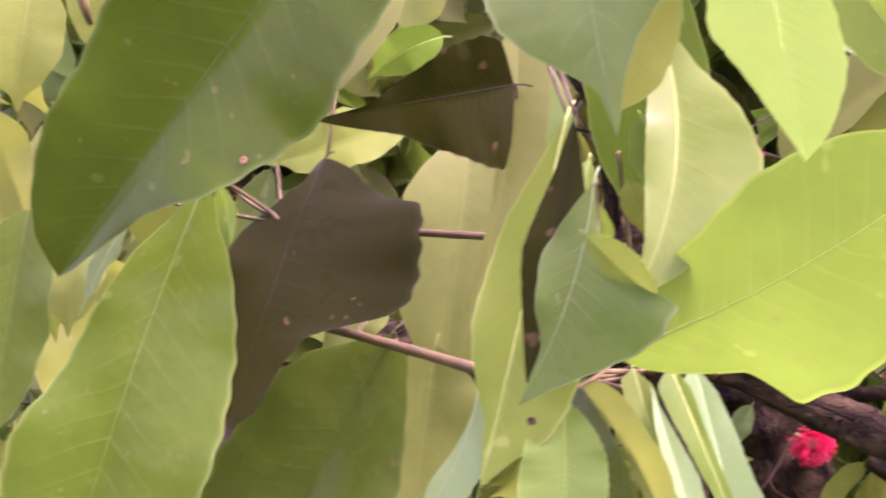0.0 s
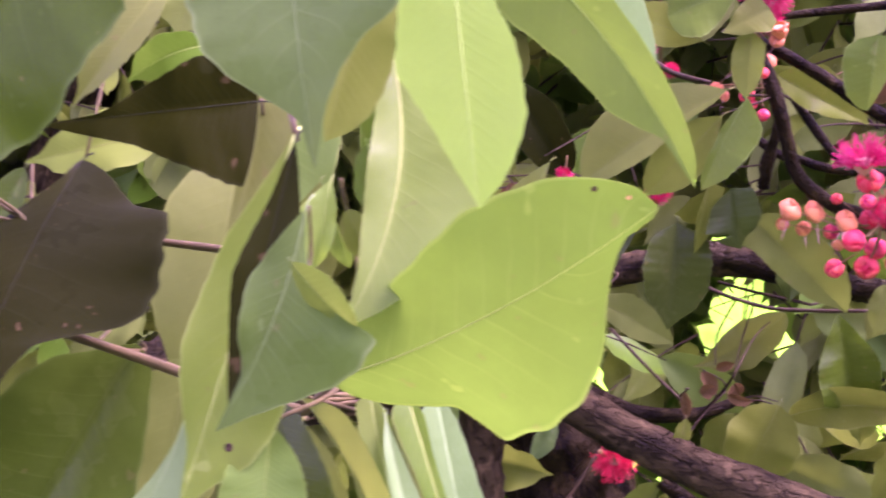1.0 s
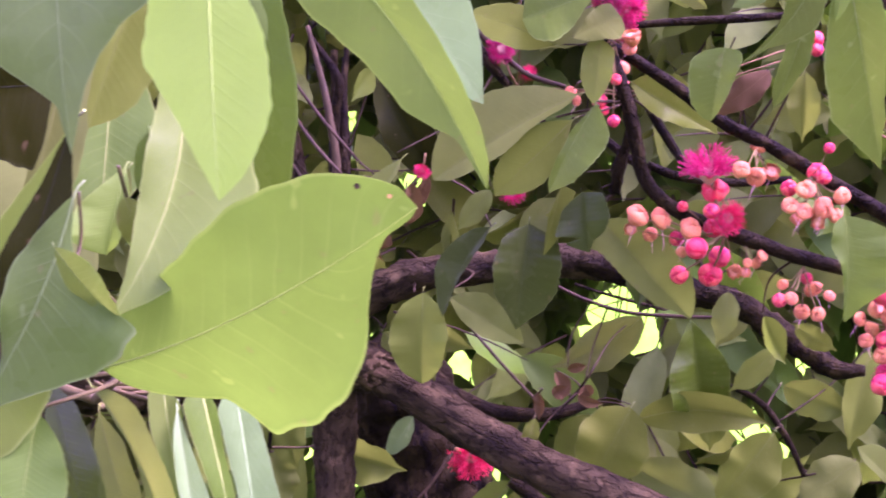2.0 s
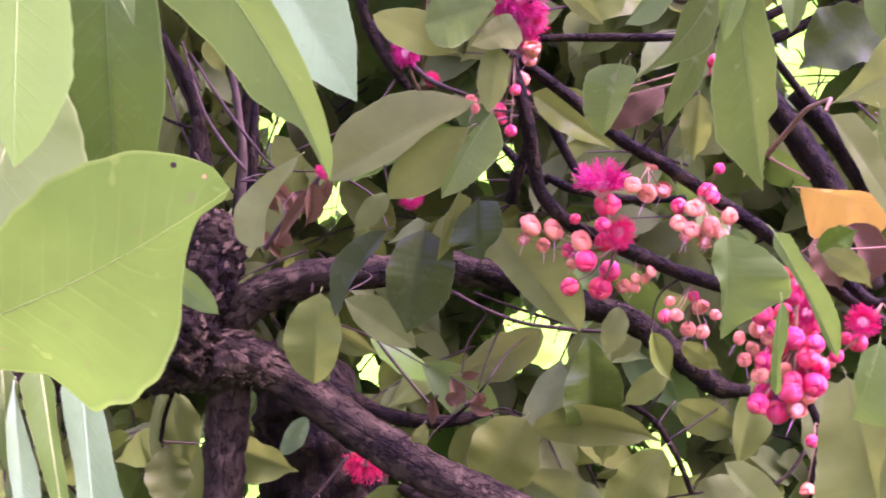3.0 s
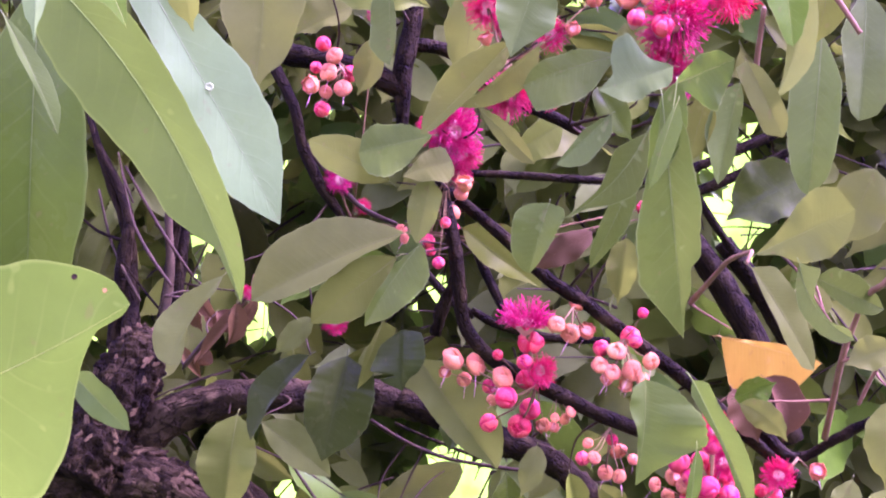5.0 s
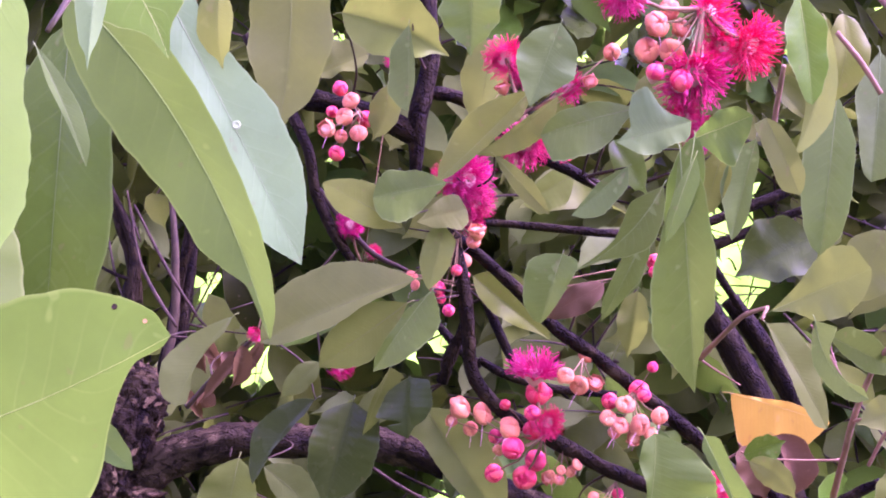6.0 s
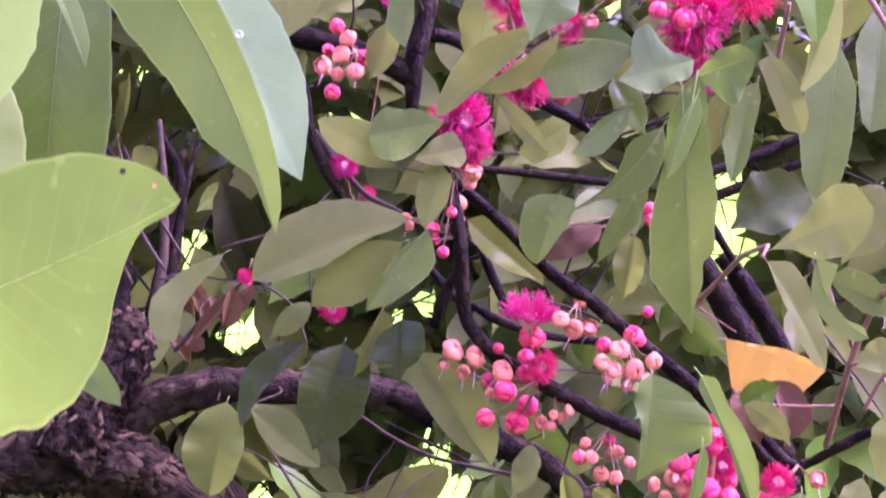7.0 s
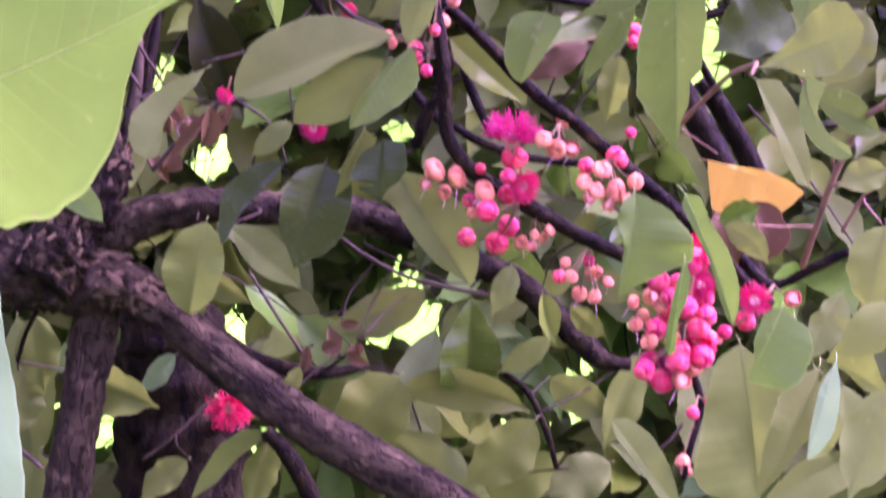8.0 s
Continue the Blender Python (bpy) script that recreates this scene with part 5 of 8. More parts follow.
leaf(tree, (0.1752, 1.0494, 2.3676), (0.0914, 1.0739, 2.3037), 0.0451, "olive", -20, 16, -0.028, 0.04, fine=True, wave=0.02, curl=0.0, twist=0, outline=(((0, 0), (0.163, 0.66), (0.323, 1), (0.547, 0.98), (0.81, 0.61), (1, 0)), ((0, 0), (0.165, 0.11), (0.438, 0.18), (0.728, 0.05), (1, 0))))
leaf(tree, (0.2565, 1.0351, 2.3532), (0.1591, 1.0520, 2.3213), 0.0807, "dusky", 10, 12, 0.05, 0, fine=True, wave=0.02, curl=0.0, twist=0, outline=(((0, 0), (0.152, 0.31), (0.35, 0.75), (0.55, 0.98), (0.785, 1), (0.943, 0.83), (1, 0)), ((0, 0), (0.172, 0.25), (0.44, 0.45), (0.677, 0.44), (0.873, 0.3), (1, 0))))
leaf(tree, (0.1678, 0.9659, 2.4068), (0.1428, 0.9931, 2.3241), 0.0650, "dusky", -15, 16, -0.025, 0, fine=True, wave=0.02, curl=0.0, twist=0, outline=(((0, 0), (0.172, 0.71), (0.37, 0.96), (0.532, 0.97), (0.672, 0.7), (0.83, 0.3), (1, 0)), ((0, 0), (0.21, 0.78), (0.47, 1), (0.615, 0.89), (0.767, 0.57), (0.9, 0.24), (1, 0))))
leaf(tree, (0.0735, 0.9904, 2.4719), (0.0803, 1.0211, 2.39), 0.0666, "dusky", 15, 12, -0.034, 0, fine=True)
leaf(tree, (0.3070, 0.9992, 2.3259), (0.2339, 1.0109, 2.3013), 0.0955, "dusky", 25, 16, 0.013, 0, fine=True, wave=0.02, curl=0.0, twist=0, outline=(((0, 0), (0.135, 0.5), (0.425, 0.58), (0.725, 0.58), (0.892, 0.26), (1, 0)), ((0, 0), (0.193, 0.24), (0.323, 0.52), (0.405, 0.98), (0.585, 1), (0.715, 0.67), (0.765, 0.26), (1, 0))))
leaf(tree, (0.3066, 0.9937, 2.3034), (0.3647, 0.9800, 2.3284), 0.0803, "young", 15, 14, 0.05, 0, fine=True, wave=0.02, curl=0.0, twist=0, outline=(((0, 0), (0.26, 0.28), (0.525, 0.44), (0.79, 0.38), (1, 0)), ((0, 0), (0.155, 0.34), (0.31, 0.8), (0.422, 1), (0.618, 0.72), (0.855, 0.36), (1, 0))))
leaf(tree, (0.3086, 0.9892, 2.3041), (0.2866, 1.028, 2.2006), 0.0346, "young", 20, 20, 0.054, 0.05, fine=True)
leaf(tree, (0.3678, 0.9426, 2.3080), (0.4073, 0.9696, 2.2416), 0.0307, "under", 10, 12, 0.05, 0, fine=True, wave=0.02, curl=0.0, twist=0, outline=(((0, 0), (0.163, 0.63), (0.463, 0.86), (0.752, 0.85), (0.932, 0.41), (1, 0)), ((0, 0), (0.025, 0.85), (0.295, 0.94), (0.583, 1), (0.843, 0.97), (1, 0))))
leaf(tree, (0.3843, 0.8811, 2.4124), (0.4071, 0.9216, 2.3146), 0.0642, "young", -20, 16, 0.016, 0, fine=True, wave=0.02, curl=0.0, twist=0, outline=(((0, 0), (0.325, 0.67), (0.67, 0.64), (0.902, 0.35), (1, 0)), ((0, 0), (0.375, 1), (0.623, 0.82), (0.8, 0.51), (0.963, 0.24), (1, 0))))
leaf(tree, (0.4218, 0.9234, 2.4088), (0.3976, 0.9572, 2.2759), 0.0443, "olive", 30, 12, -0.027, 0.06, fine=True, wave=0.02, curl=0.0, twist=0, outline=(((0, 0), (0.205, 0.46), (0.475, 0.84), (0.68, 1), (0.875, 0.61), (1, 0)), ((0, 0), (0.278, 0.45), (0.527, 0.44), (0.733, 0.24), (0.873, 0.08), (1, 0))))
leaf(tree, (0.2501, 1.0386, 2.2883), (0.1962, 1.0569, 2.2368), 0.0447, "dusky", 10, 16, -0.03, 0, fine=True, wave=0.02, curl=0.0, twist=0, outline=(((0, 0), (0.203, 0.77), (0.445, 0.92), (0.69, 1), (0.887, 0.59), (1, 0)), ((0, 0), (0.175, 0.19), (0.443, 0.34), (0.68, 0.21), (1, 0))))
leaf(tree, (0.2899, 1.0580, 2.2788), (0.2018, 1.0900, 2.1865), 0.0504, "dusky", -12, 20, 0.05, 0.08, fine=True, wave=0.015, curl=0.0, twist=0, outline=(((0, 0), (0.207, 0.7), (0.412, 1), (0.588, 0.66), (0.77, 0.13), (1, 0)), ((0, 0), (0.273, 0.82), (0.598, 0.22), (0.802, 0.11), (1, 0))))
leaf(tree, (0.3073, 0.9750, 2.2778), (0.2807, 0.9850, 2.1870), 0.0255, "fresh", 14, 22, 0.04, 0, fine=True, wave=0.015, curl=0.0, twist=0, outline=(((0, 0), (0.31, 1), (0.677, 0.89), (0.887, 0.47), (1, 0)), ((0, 0), (0.475, 0.51), (0.818, 0.38), (1, 0))))
leaf(tree, (0.2337, 1.4200, 2.4417), (0.1685, 1.4400, 2.4014), 0.0618, "under", 6, 14, 0.04, 0, fine=True, wave=0.015, curl=0.0, twist=0, outline=(((0, 0), (0.395, 1), (0.83, 0.82), (1, 0)), ((0, 0), (0.16, 0.67), (0.573, 0.56), (1, 0))))
leaf(tree, (0.2935, 0.9856, 2.2868), (0.3314, 1.0865, 2.0676), 0.0776, "dusky", 10, 10, 0.05, 0, fine=True, wave=0.02, curl=0.0, twist=0, label="long leaf with a ragged eaten edge", outline=(((0, 0), (0.145, 0.53), (0.328, 0.65), (0.44, 0.73), (0.578, 0.64), (0.647, 0.62), (0.71, 0.32), (0.78, 0.31), (0.868, 0.11), (1, 0)), ((0, 0), (0.155, 0.19), (0.352, 0.65), (0.578, 0.99), (0.74, 1), (0.818, 0.74), (0.925, 0.29), (1, 0))))
leaf(tree, (0.3877, 1.0616, 2.3425), (0.3699, 1.0974, 2.2396), 0.0551, "dusky", -10, 16, -0.03, 0, fine=True, wave=0.02, curl=0.0, twist=0, outline=(((0, 0), (0.175, 0.3), (0.5, 0.38), (0.775, 0.39), (0.93, 0.19), (1, 0)), ((0, 0), (0.24, 0.85), (0.522, 1), (0.772, 0.57), (0.92, 0.26), (1, 0))))
leaf(tree, (0.3539, 1.0656, 2.3283), (0.3362, 1.0938, 2.2531), 0.0331, "under", 10, 12, -0.004, 0, wave=0.04, curl=0.16)
leaf(tree, (0.1960, 1.1339, 2.2227), (0.1787, 1.1608, 2.1511), 0.0626, "dusky", 15, 15, 0.05, 0, fine=True, wave=0.02, curl=0.0, twist=0, outline=(((0, 0), (0.013, 0.51), (0.128, 0.71), (0.36, 0.58), (0.605, 0.45), (0.865, 0.2), (1, 0)), ((0, 0), (0.085, 0.66), (0.237, 1), (0.475, 0.97), (0.805, 0.69), (0.98, 0.25), (1, 0))))
leaf(tree, (0.2456, 1.1655, 2.2041), (0.1769, 1.1814, 2.1619), 0.0340, "brown", 20, 9, 0.097, 0.06, wave=0.07, curl=-0.18)
leaf(tree, (0.2832, 1.1159, 2.2497), (0.2421, 1.1500, 2.1556), 0.0312, "dusky", -15, 16, 0.05, 0, fine=True, wave=0.02, curl=0.0, twist=0, outline=(((0, 0), (0.215, 0.86), (0.45, 1), (0.67, 0.64), (0.885, 0.29), (1, 0)), ((0, 0), (0.263, 0.81), (0.573, 0.88), (0.81, 0.69), (1, 0))))
leaf(tree, (0.2876, 1.1959, 2.2087), (0.2819, 1.2226, 2.1375), 0.0350, "under", 10, 26, 0.089, 0, wave=0.06, curl=-0.08)
leaf(tree, (0.1047, 1.2921, 2.2442), (0.2024, 1.3110, 2.1782), 0.0679, "under", -10, 16, -0.005, 0, fine=True, wave=0.02, curl=0.0, twist=0, outline=(((0, 0), (0.11, 0.52), (0.362, 1), (0.635, 0.8), (0.885, 0.48), (1, 0)), ((0, 0), (0.182, 0.48), (0.425, 0.62), (0.667, 0.41), (0.887, 0.08), (1, 0))))
leaf(tree, (0.1134, 1.0737, 2.3054), (0.1770, 1.0927, 2.2505), 0.0224, "olive", 15, 14, 0.042, 0, fine=True, wave=0.02, curl=0.0, twist=0, label="narrow yellowing leaf", outline=(((0, 0), (0.255, 0.72), (0.532, 1), (0.825, 0.62), (1, 0)), ((0, 0), (0.285, 0.63), (0.573, 0.95), (0.845, 0.8), (1, 0))))
leaf(tree, (0.1084, 1.1904, 2.5083), (0.0987, 1.2307, 2.4005), 0.0579, "under", 23, 12, 0.062, 0, wave=0.03, curl=0.17)
leaf(tree, (-0.0656, 1.0967, 2.4731), (0.0575, 1.1105, 2.4365), 0.0764, "under", 10, 26, 0.040, 0.05, wave=0.07, curl=0.21)
leaf(tree, (0.0120, 1.0547, 2.4418), (0.0177, 1.0868, 2.3537), 0.0447, "dusky", 15, 6, -0.013, 0, fine=True, wave=0.02, curl=0.0, twist=0, outline=(((0, 0), (0.355, 0.28), (0.675, 0.35), (1, 0)), ((0, 0), (0.31, 0.92), (0.76, 1), (0.945, 0.44), (1, 0))))
leaf(tree, (-0.0466, 1.2898, 2.5279), (-0.1194, 1.3034, 2.4916), 0.0586, "under", 25, 21, 0.046, 0, wave=0.05, curl=0.05)
leaf(tree, (-0.0724, 1.3630, 2.0956), (-0.1372, 1.3880, 1.9926), 0.0618, "slate", 15, 14, 0.02, -0.06, fine=True, wave=0.015, curl=0.0, twist=0, outline=(((0, 0), (0.177, 0.2), (0.407, 0.18), (0.657, 0.1), (0.873, 0.1), (1, 0)), ((0, 0), (0.11, 0.45), (0.338, 0.82), (0.557, 1), (0.74, 0.67), (0.897, 0.34), (1, 0))))
leaf(tree, (-0.0246, 1.3400, 2.0920), (-0.0479, 1.3670, 1.9688), 0.0841, "slate", -10, 20, 0.03, 0, fine=True, wave=0.015, curl=0.0, twist=0, outline=(((0, 0), (0.05, 0.33), (0.11, 0.81), (0.36, 0.99), (0.57, 1), (0.787, 0.69), (0.873, 0.37), (1, 0)), ((0, 0), (0.182, 0.76), (0.44, 0.94), (0.685, 0.76), (0.88, 0.27), (1, 0))))
leaf(tree, (0.0609, 1.3600, 2.0965), (0.1603, 1.3760, 1.9717), 0.0826, "olive", 5, 16, 0.05, 0, fine=True, wave=0.015, curl=0.0, twist=0, outline=(((0, 0), (0.185, 0.76), (0.472, 1), (0.708, 0.94), (0.853, 0.65), (0.948, 0.33), (1, 0)), ((0, 0), (0.06, 0.86), (0.2, 0.62), (0.5, 0.6), (0.745, 0.45), (0.912, 0.12), (1, 0))))
leaf(tree, (-0.1318, 1.4326, 2.0235), (-0.0415, 1.4447, 1.9626), 0.0579, "under", -5, 12, 0.05, 0, fine=True, wave=0.02, curl=0.0, twist=0, outline=(((0, 0), (0.113, 0.53), (0.343, 1), (0.623, 0.82), (0.863, 0.47), (1, 0)), ((0, 0), (0.247, 0.56), (0.525, 0.72), (0.805, 0.45), (1, 0))))
leaf(tree, (-0.1706, 1.4848, 2.0413), (-0.1795, 1.5095, 1.9258), 0.0863, "under", 10, 16, 0.049, 0, fine=True, wave=0.02, curl=0.0, twist=0, outline=(((0, 0), (0.16, 0.59), (0.477, 0.87), (0.792, 0.67), (0.953, 0.26), (1, 0)), ((0, 0), (0.147, 0.63), (0.448, 1), (0.68, 0.88), (0.87, 0.53), (1, 0))))
leaf(tree, (-0.3135, 1.2165, 2.0287), (-0.2466, 1.2317, 1.9708), 0.0389, "fresh", 10, 12, 0.05, 0, fine=True, wave=0.02, curl=0.0, twist=0, outline=(((0, 0), (0.16, 0.88), (0.49, 1), (0.815, 0.68), (1, 0)), ((0, 0), (0.212, 0.77), (0.535, 0.86), (0.828, 0.48), (1, 0))))
leaf(tree, (-0.1595, 1.2129, 2.1466), (-0.2127, 1.2365, 2.0461), 0.0662, "under", 20, 12, -0.03, -0.08, fine=True, wave=0.02, curl=0.0, twist=0, outline=(((0, 0), (0.158, 0.22), (0.393, 0.06), (0.613, 0.08), (0.82, 0.32), (0.953, 0.37), (1, 0)), ((0, 0), (0.24, 0.44), (0.455, 0.82), (0.665, 1), (0.838, 0.85), (0.963, 0.48), (1, 0))))
leaf(tree, (-0.0667, 1.3045, 2.1269), (-0.1096, 1.3136, 2.0817), 0.0282, "under", -4, 12, 0.020, 0, wave=0.05, curl=-0.06)
leaf(tree, (0.1212, 1.7264, 2.0313), (-0.0174, 1.749, 1.9662), 0.0698, "under", -21, 23, -0.046, 0.1, wave=0.03, curl=-0.18)
leaf(tree, (0.1851, 1.6700, 2.0145), (0.1924, 1.7000, 1.8852), 0.0898, "deep", -10, 18, 0.05, 0, fine=True, wave=0.015, curl=0.0, twist=0, outline=(((0, 0), (0.223, 0.48), (0.552, 0.95), (0.882, 0.86), (1, 0)), ((0, 0), (0.268, 0.53), (0.583, 1), (0.882, 0.95), (1, 0))))
leaf(tree, (0.2578, 1.6152, 2.0351), (0.2131, 1.6332, 1.9675), 0.0430, "under", 8, 13, 0.041, 0, wave=0.04, curl=-0.04)
leaf(tree, (0.2944, 1.6301, 1.9611), (0.2271, 1.646, 1.9081), 0.0398, "under", -21, 14, 0.036, 0, wave=0.04, curl=-0.1)
leaf(tree, (0.4387, 1.7239, 1.9654), (0.4003, 1.758, 1.8262), 0.0600, "under", -18, 22, 0.001, 0, wave=0.03, curl=-0.02)
leaf(tree, (0.106, 1.7101, 1.8819), (0.2911, 1.7041, 1.8634), 0.0605, "under", 10, 19, 0.082, 0.12, wave=0.05, curl=0.16)
leaf(tree, (0.0963, 1.7069, 1.8982), (0.0247, 1.7369, 1.7852), 0.1032, "under", -0, 20, 0.064, 0, wave=0.04, curl=0.01)
leaf(tree, (0.2852, 1.6561, 1.8504), (0.1949, 1.6838, 1.7515), 0.0798, "under", -14, 15, 0.032, 0, wave=0.05, curl=0.12)
leaf(tree, (0.2191, 1.796, 1.9283), (0.2119, 1.8172, 1.8376), 0.0503, "under", -4, 21, 0.097, 0, wave=0.05, curl=-0.15)
leaf(tree, (0.3166, 1.7405, 1.9225), (0.4115, 1.7462, 1.8751), 0.0594, "under", 16, 27, -0.020, 0, wave=0.07, curl=-0.02)
leaf(tree, (0.0947, 1.7766, 1.8189), (0.233, 1.7854, 1.7474), 0.0908, "under", 9, 16, 0.099, 0, wave=0.06, curl=-0.13)
leaf(tree, (-0.3402, 1.6879, 1.8628), (-0.225, 1.6908, 1.8223), 0.0667, "under", 10, 23, 0.037, 0, wave=0.06, curl=0.11)
leaf(tree, (-0.0740, 1.6367, 1.7998), (-0.1648, 1.6630, 1.7032), 0.0512, "olive", 10, 8, -0.03, -0.02, fine=True, wave=0.02, curl=0.0, twist=0, outline=(((0, 0), (0.155, 0.22), (0.398, 0.11), (0.693, 0.3), (1, 0)), ((0, 0), (0.177, 0.84), (0.44, 1), (0.767, 0.57), (1, 0))))
leaf(tree, (-0.0674, 1.6586, 1.79), (-0.0874, 1.6824, 1.6914), 0.0488, "under", -15, 23, -0.051, 0, wave=0.03, curl=-0.16)
leaf(tree, (-0.2185, 1.7237, 1.9012), (-0.2656, 1.7398, 1.8426), 0.0336, "pale", 19, 25, -0.047, 0, wave=0.03, curl=-0.1)
leaf(tree, (-0.1815, 1.7037, 1.7557), (-0.2408, 1.7212, 1.6936), 0.0470, "under", 25, 25, 0.040, 0, wave=0.06, curl=0.11)
leaf(tree, (-0.4333, 1.7772, 1.9435), (-0.4054, 1.8008, 1.8342), 0.0652, "under", 1, 24, 0.066, 0, wave=0.06, curl=-0.16)
leaf(tree, (-0.4411, 1.7962, 1.8629), (-0.4472, 1.8187, 1.7666), 0.0717, "under", -25, 8, -0.008, 0, wave=0.07, curl=0.14)
leaf(tree, (-0.3823, 1.7163, 1.7492), (-0.4027, 1.7405, 1.6489), 0.0731, "under", -18, 18, -0.023, 0, wave=0.04, curl=0.18)
leaf(tree, (-0.0347, 1.5143, 1.8739), (-0.0513, 1.5254, 1.8292), 0.0215, "under", -7, 20, 0.005, 0, wave=0.05, curl=0.14)
leaf(tree, (0.4656, 1.4747, 1.9255), (0.4888, 1.5082, 1.7744), 0.0782, "under", 0, 14, 0.115, 0, wave=0.03, curl=-0.0)
leaf(tree, (0.0462, 1.7629, 1.8904), (-0.0118, 1.782, 1.8214), 0.0663, "under", 11, 15, 0.074, 0, wave=0.04, curl=0.14)
leaf(tree, (0.2455, 1.8335, 1.7587), (0.3557, 1.812, 1.8258), 0.0760, "under", 8, 21, 0.101, 0, wave=0.05, curl=0.04)
leaf(tree, (0.4045, 1.7107, 1.8074), (0.3148, 1.7283, 1.7527), 0.0692, "under", 23, 9, 0.028, 0, wave=0.06, curl=-0.14)
leaf(tree, (0.5019, 1.1500, 2.4496), (0.4876, 1.1800, 2.2627), 0.0626, "dusky", 8, 14, 0.03, 0, fine=True, wave=0.015, curl=0.0, twist=0, outline=(((0, 0), (0.32, 0.81), (0.598, 0.85), (0.885, 0.6), (1, 0)), ((0, 0), (0.278, 1), (0.59, 1), (0.855, 0.69), (0.965, 0.32), (1, 0))))
leaf(tree, (0.5673, 1.1900, 2.5328), (0.5612, 1.2200, 2.3749), 0.0691, "dusky", -8, 14, 0.03, 0, fine=True, wave=0.015, curl=0.0, twist=0, outline=(((0, 0), (0.292, 0.95), (0.715, 1), (0.94, 0.59), (1, 0)), ((0, 0), (0.385, 0.89), (0.715, 0.68), (0.943, 0.38), (1, 0))))
leaf(tree, (0.5441, 1.4014, 2.3726), (0.4468, 1.4226, 2.3161), 0.0933, "deep", 20, 13, 0.041, 0, wave=0.05, curl=0.12)
leaf(tree, (0.6366, 1.3959, 2.3874), (0.5965, 1.4333, 2.2877), 0.0805, "under", -1, 12, 0.003, 0, wave=0.03, curl=-0.09)
leaf(tree, (-0.2315, 1.5338, 2.0001), (-0.1627, 1.5566, 1.9136), 0.0546, "under", 15, 10, -0.043, 0, wave=0.04, curl=-0.02)
leaf(tree, (-0.1618, 1.6119, 2.2384), (-0.2396, 1.5584, 2.3811), 0.0715, "shade_dark", -2, 28, 0.089, 0, wave=0.05, curl=0.03)
leaf(tree, (-0.1654, 1.4226, 2.1737), (-0.2258, 1.4508, 2.0984), 0.0181, "brown", 20, 30, 0.021, 0, wave=0.05, curl=0.17)
leaf(tree, (-0.1746, 1.4133, 2.1701), (-0.187, 1.4336, 2.1159), 0.0245, "brown", -30, 30, 0.006, 0.1, wave=0.06, curl=0.13)
leaf(tree, (-0.1545, 1.4389, 2.1871), (-0.2078, 1.4558, 2.142), 0.0199, "brown", -20, 35, 0.019, 0.15, wave=0.07, curl=0.14)
leaf(tree, (0.2083, 1.3886, 2.0043), (0.1897, 1.4038, 1.9429), 0.0322, "under", 15, 11, 0.058, 0.06, wave=0.06, curl=-0.08)
leaf(tree, (0.2462, 1.3737, 1.9708), (0.2691, 1.3858, 1.9125), 0.0313, "under", -20, 27, -0.034, -0.05, wave=0.04, curl=0.19)
leaf(tree, (0.2811, 1.3748, 1.9575), (0.3281, 1.3795, 1.9257), 0.0272, "under", 10, 12, 0.093, 0, wave=0.06, curl=-0.1)
leaf(tree, (0.1062, 1.4215, 2.0646), (0.1009, 1.4375, 1.9962), 0.0366, "deep", 10, 26, -0.010, 0.05, wave=0.06, curl=-0.07)
leaf(tree, (0.2883, 1.063, 2.4207), (0.2582, 1.0875, 2.3554), 0.0406, "under", 10, 21, 0.013, 0.06, wave=0.04, curl=-0.18)
leaf(tree, (0.24, 1.0833, 2.3382), (0.2814, 1.1031, 2.2852), 0.0369, "fresh", -12, 17, 0.112, -0.06, wave=0.05, curl=-0.09)
leaf(tree, (-0.0108, 1.1684, 2.4245), (-0.0242, 1.1916, 2.3624), 0.0387, "under", 14, 15, -0.018, 0.08, wave=0.03, curl=0.05)
leaf(tree, (0.4482, 0.9511, 2.4344), (0.4401, 0.9851, 2.3435), 0.0519, "under", -12, 21, 0.103, 0.05, wave=0.07, curl=-0.13)


# ---- the shoot with the yellow leaf ----
leaf(tree, (-0.5142, 2.0000, 1.9739), (-0.4621, 2.0500, 1.7520), 0.1146, "olive", 8, 14, 0.04, 0, fine=True, wave=0.015, curl=0.0, twist=0, outline=(((0, 0), (0.258, 1), (0.565, 0.95), (0.833, 0.59), (1, 0)), ((0, 0), (0.292, 0.52), (0.603, 0.61), (0.865, 0.42), (1, 0))))
leaf(tree, (-0.3526, 1.9500, 1.9097), (-0.4208, 2.0000, 1.8015), 0.0512, "fresh", -8, 14, 0.04, 0, fine=True, wave=0.015, curl=0.0, twist=0, outline=(((0, 0), (0.445, 0.82), (0.833, 0.5), (1, 0)), ((0, 0), (0.27, 1), (0.672, 0.91), (1, 0))))

leaf(tree, (0.0397, 1.3000, 2.1167), (0.0445, 1.3200, 2.0482), 0.0660, "slate", 12, 22, 0.06, 0, fine=True, wave=0.015, curl=0.0, twist=0, outline=(((0, 0), (0.062, 0.78), (0.42, 1), (0.65, 0.72), (0.795, 0.26), (1, 0)), ((0, 0), (0.268, 0.71), (0.635, 1), (0.73, 0.19), (0.765, 0.71), (1, 0))))
leaf(tree, (0.0164, 1.3100, 2.1289), (-0.0092, 1.3300, 2.0499), 0.0360, "olive", -8, 14, 0.04, 0, fine=True, wave=0.015, curl=0.0, twist=0, outline=(((0, 0), (0.033, 1), (0.547, 0.85), (0.787, 0.49), (1, 0)), ((0, 0), (0.487, 0.33), (0.807, 0.17), (1, 0))))

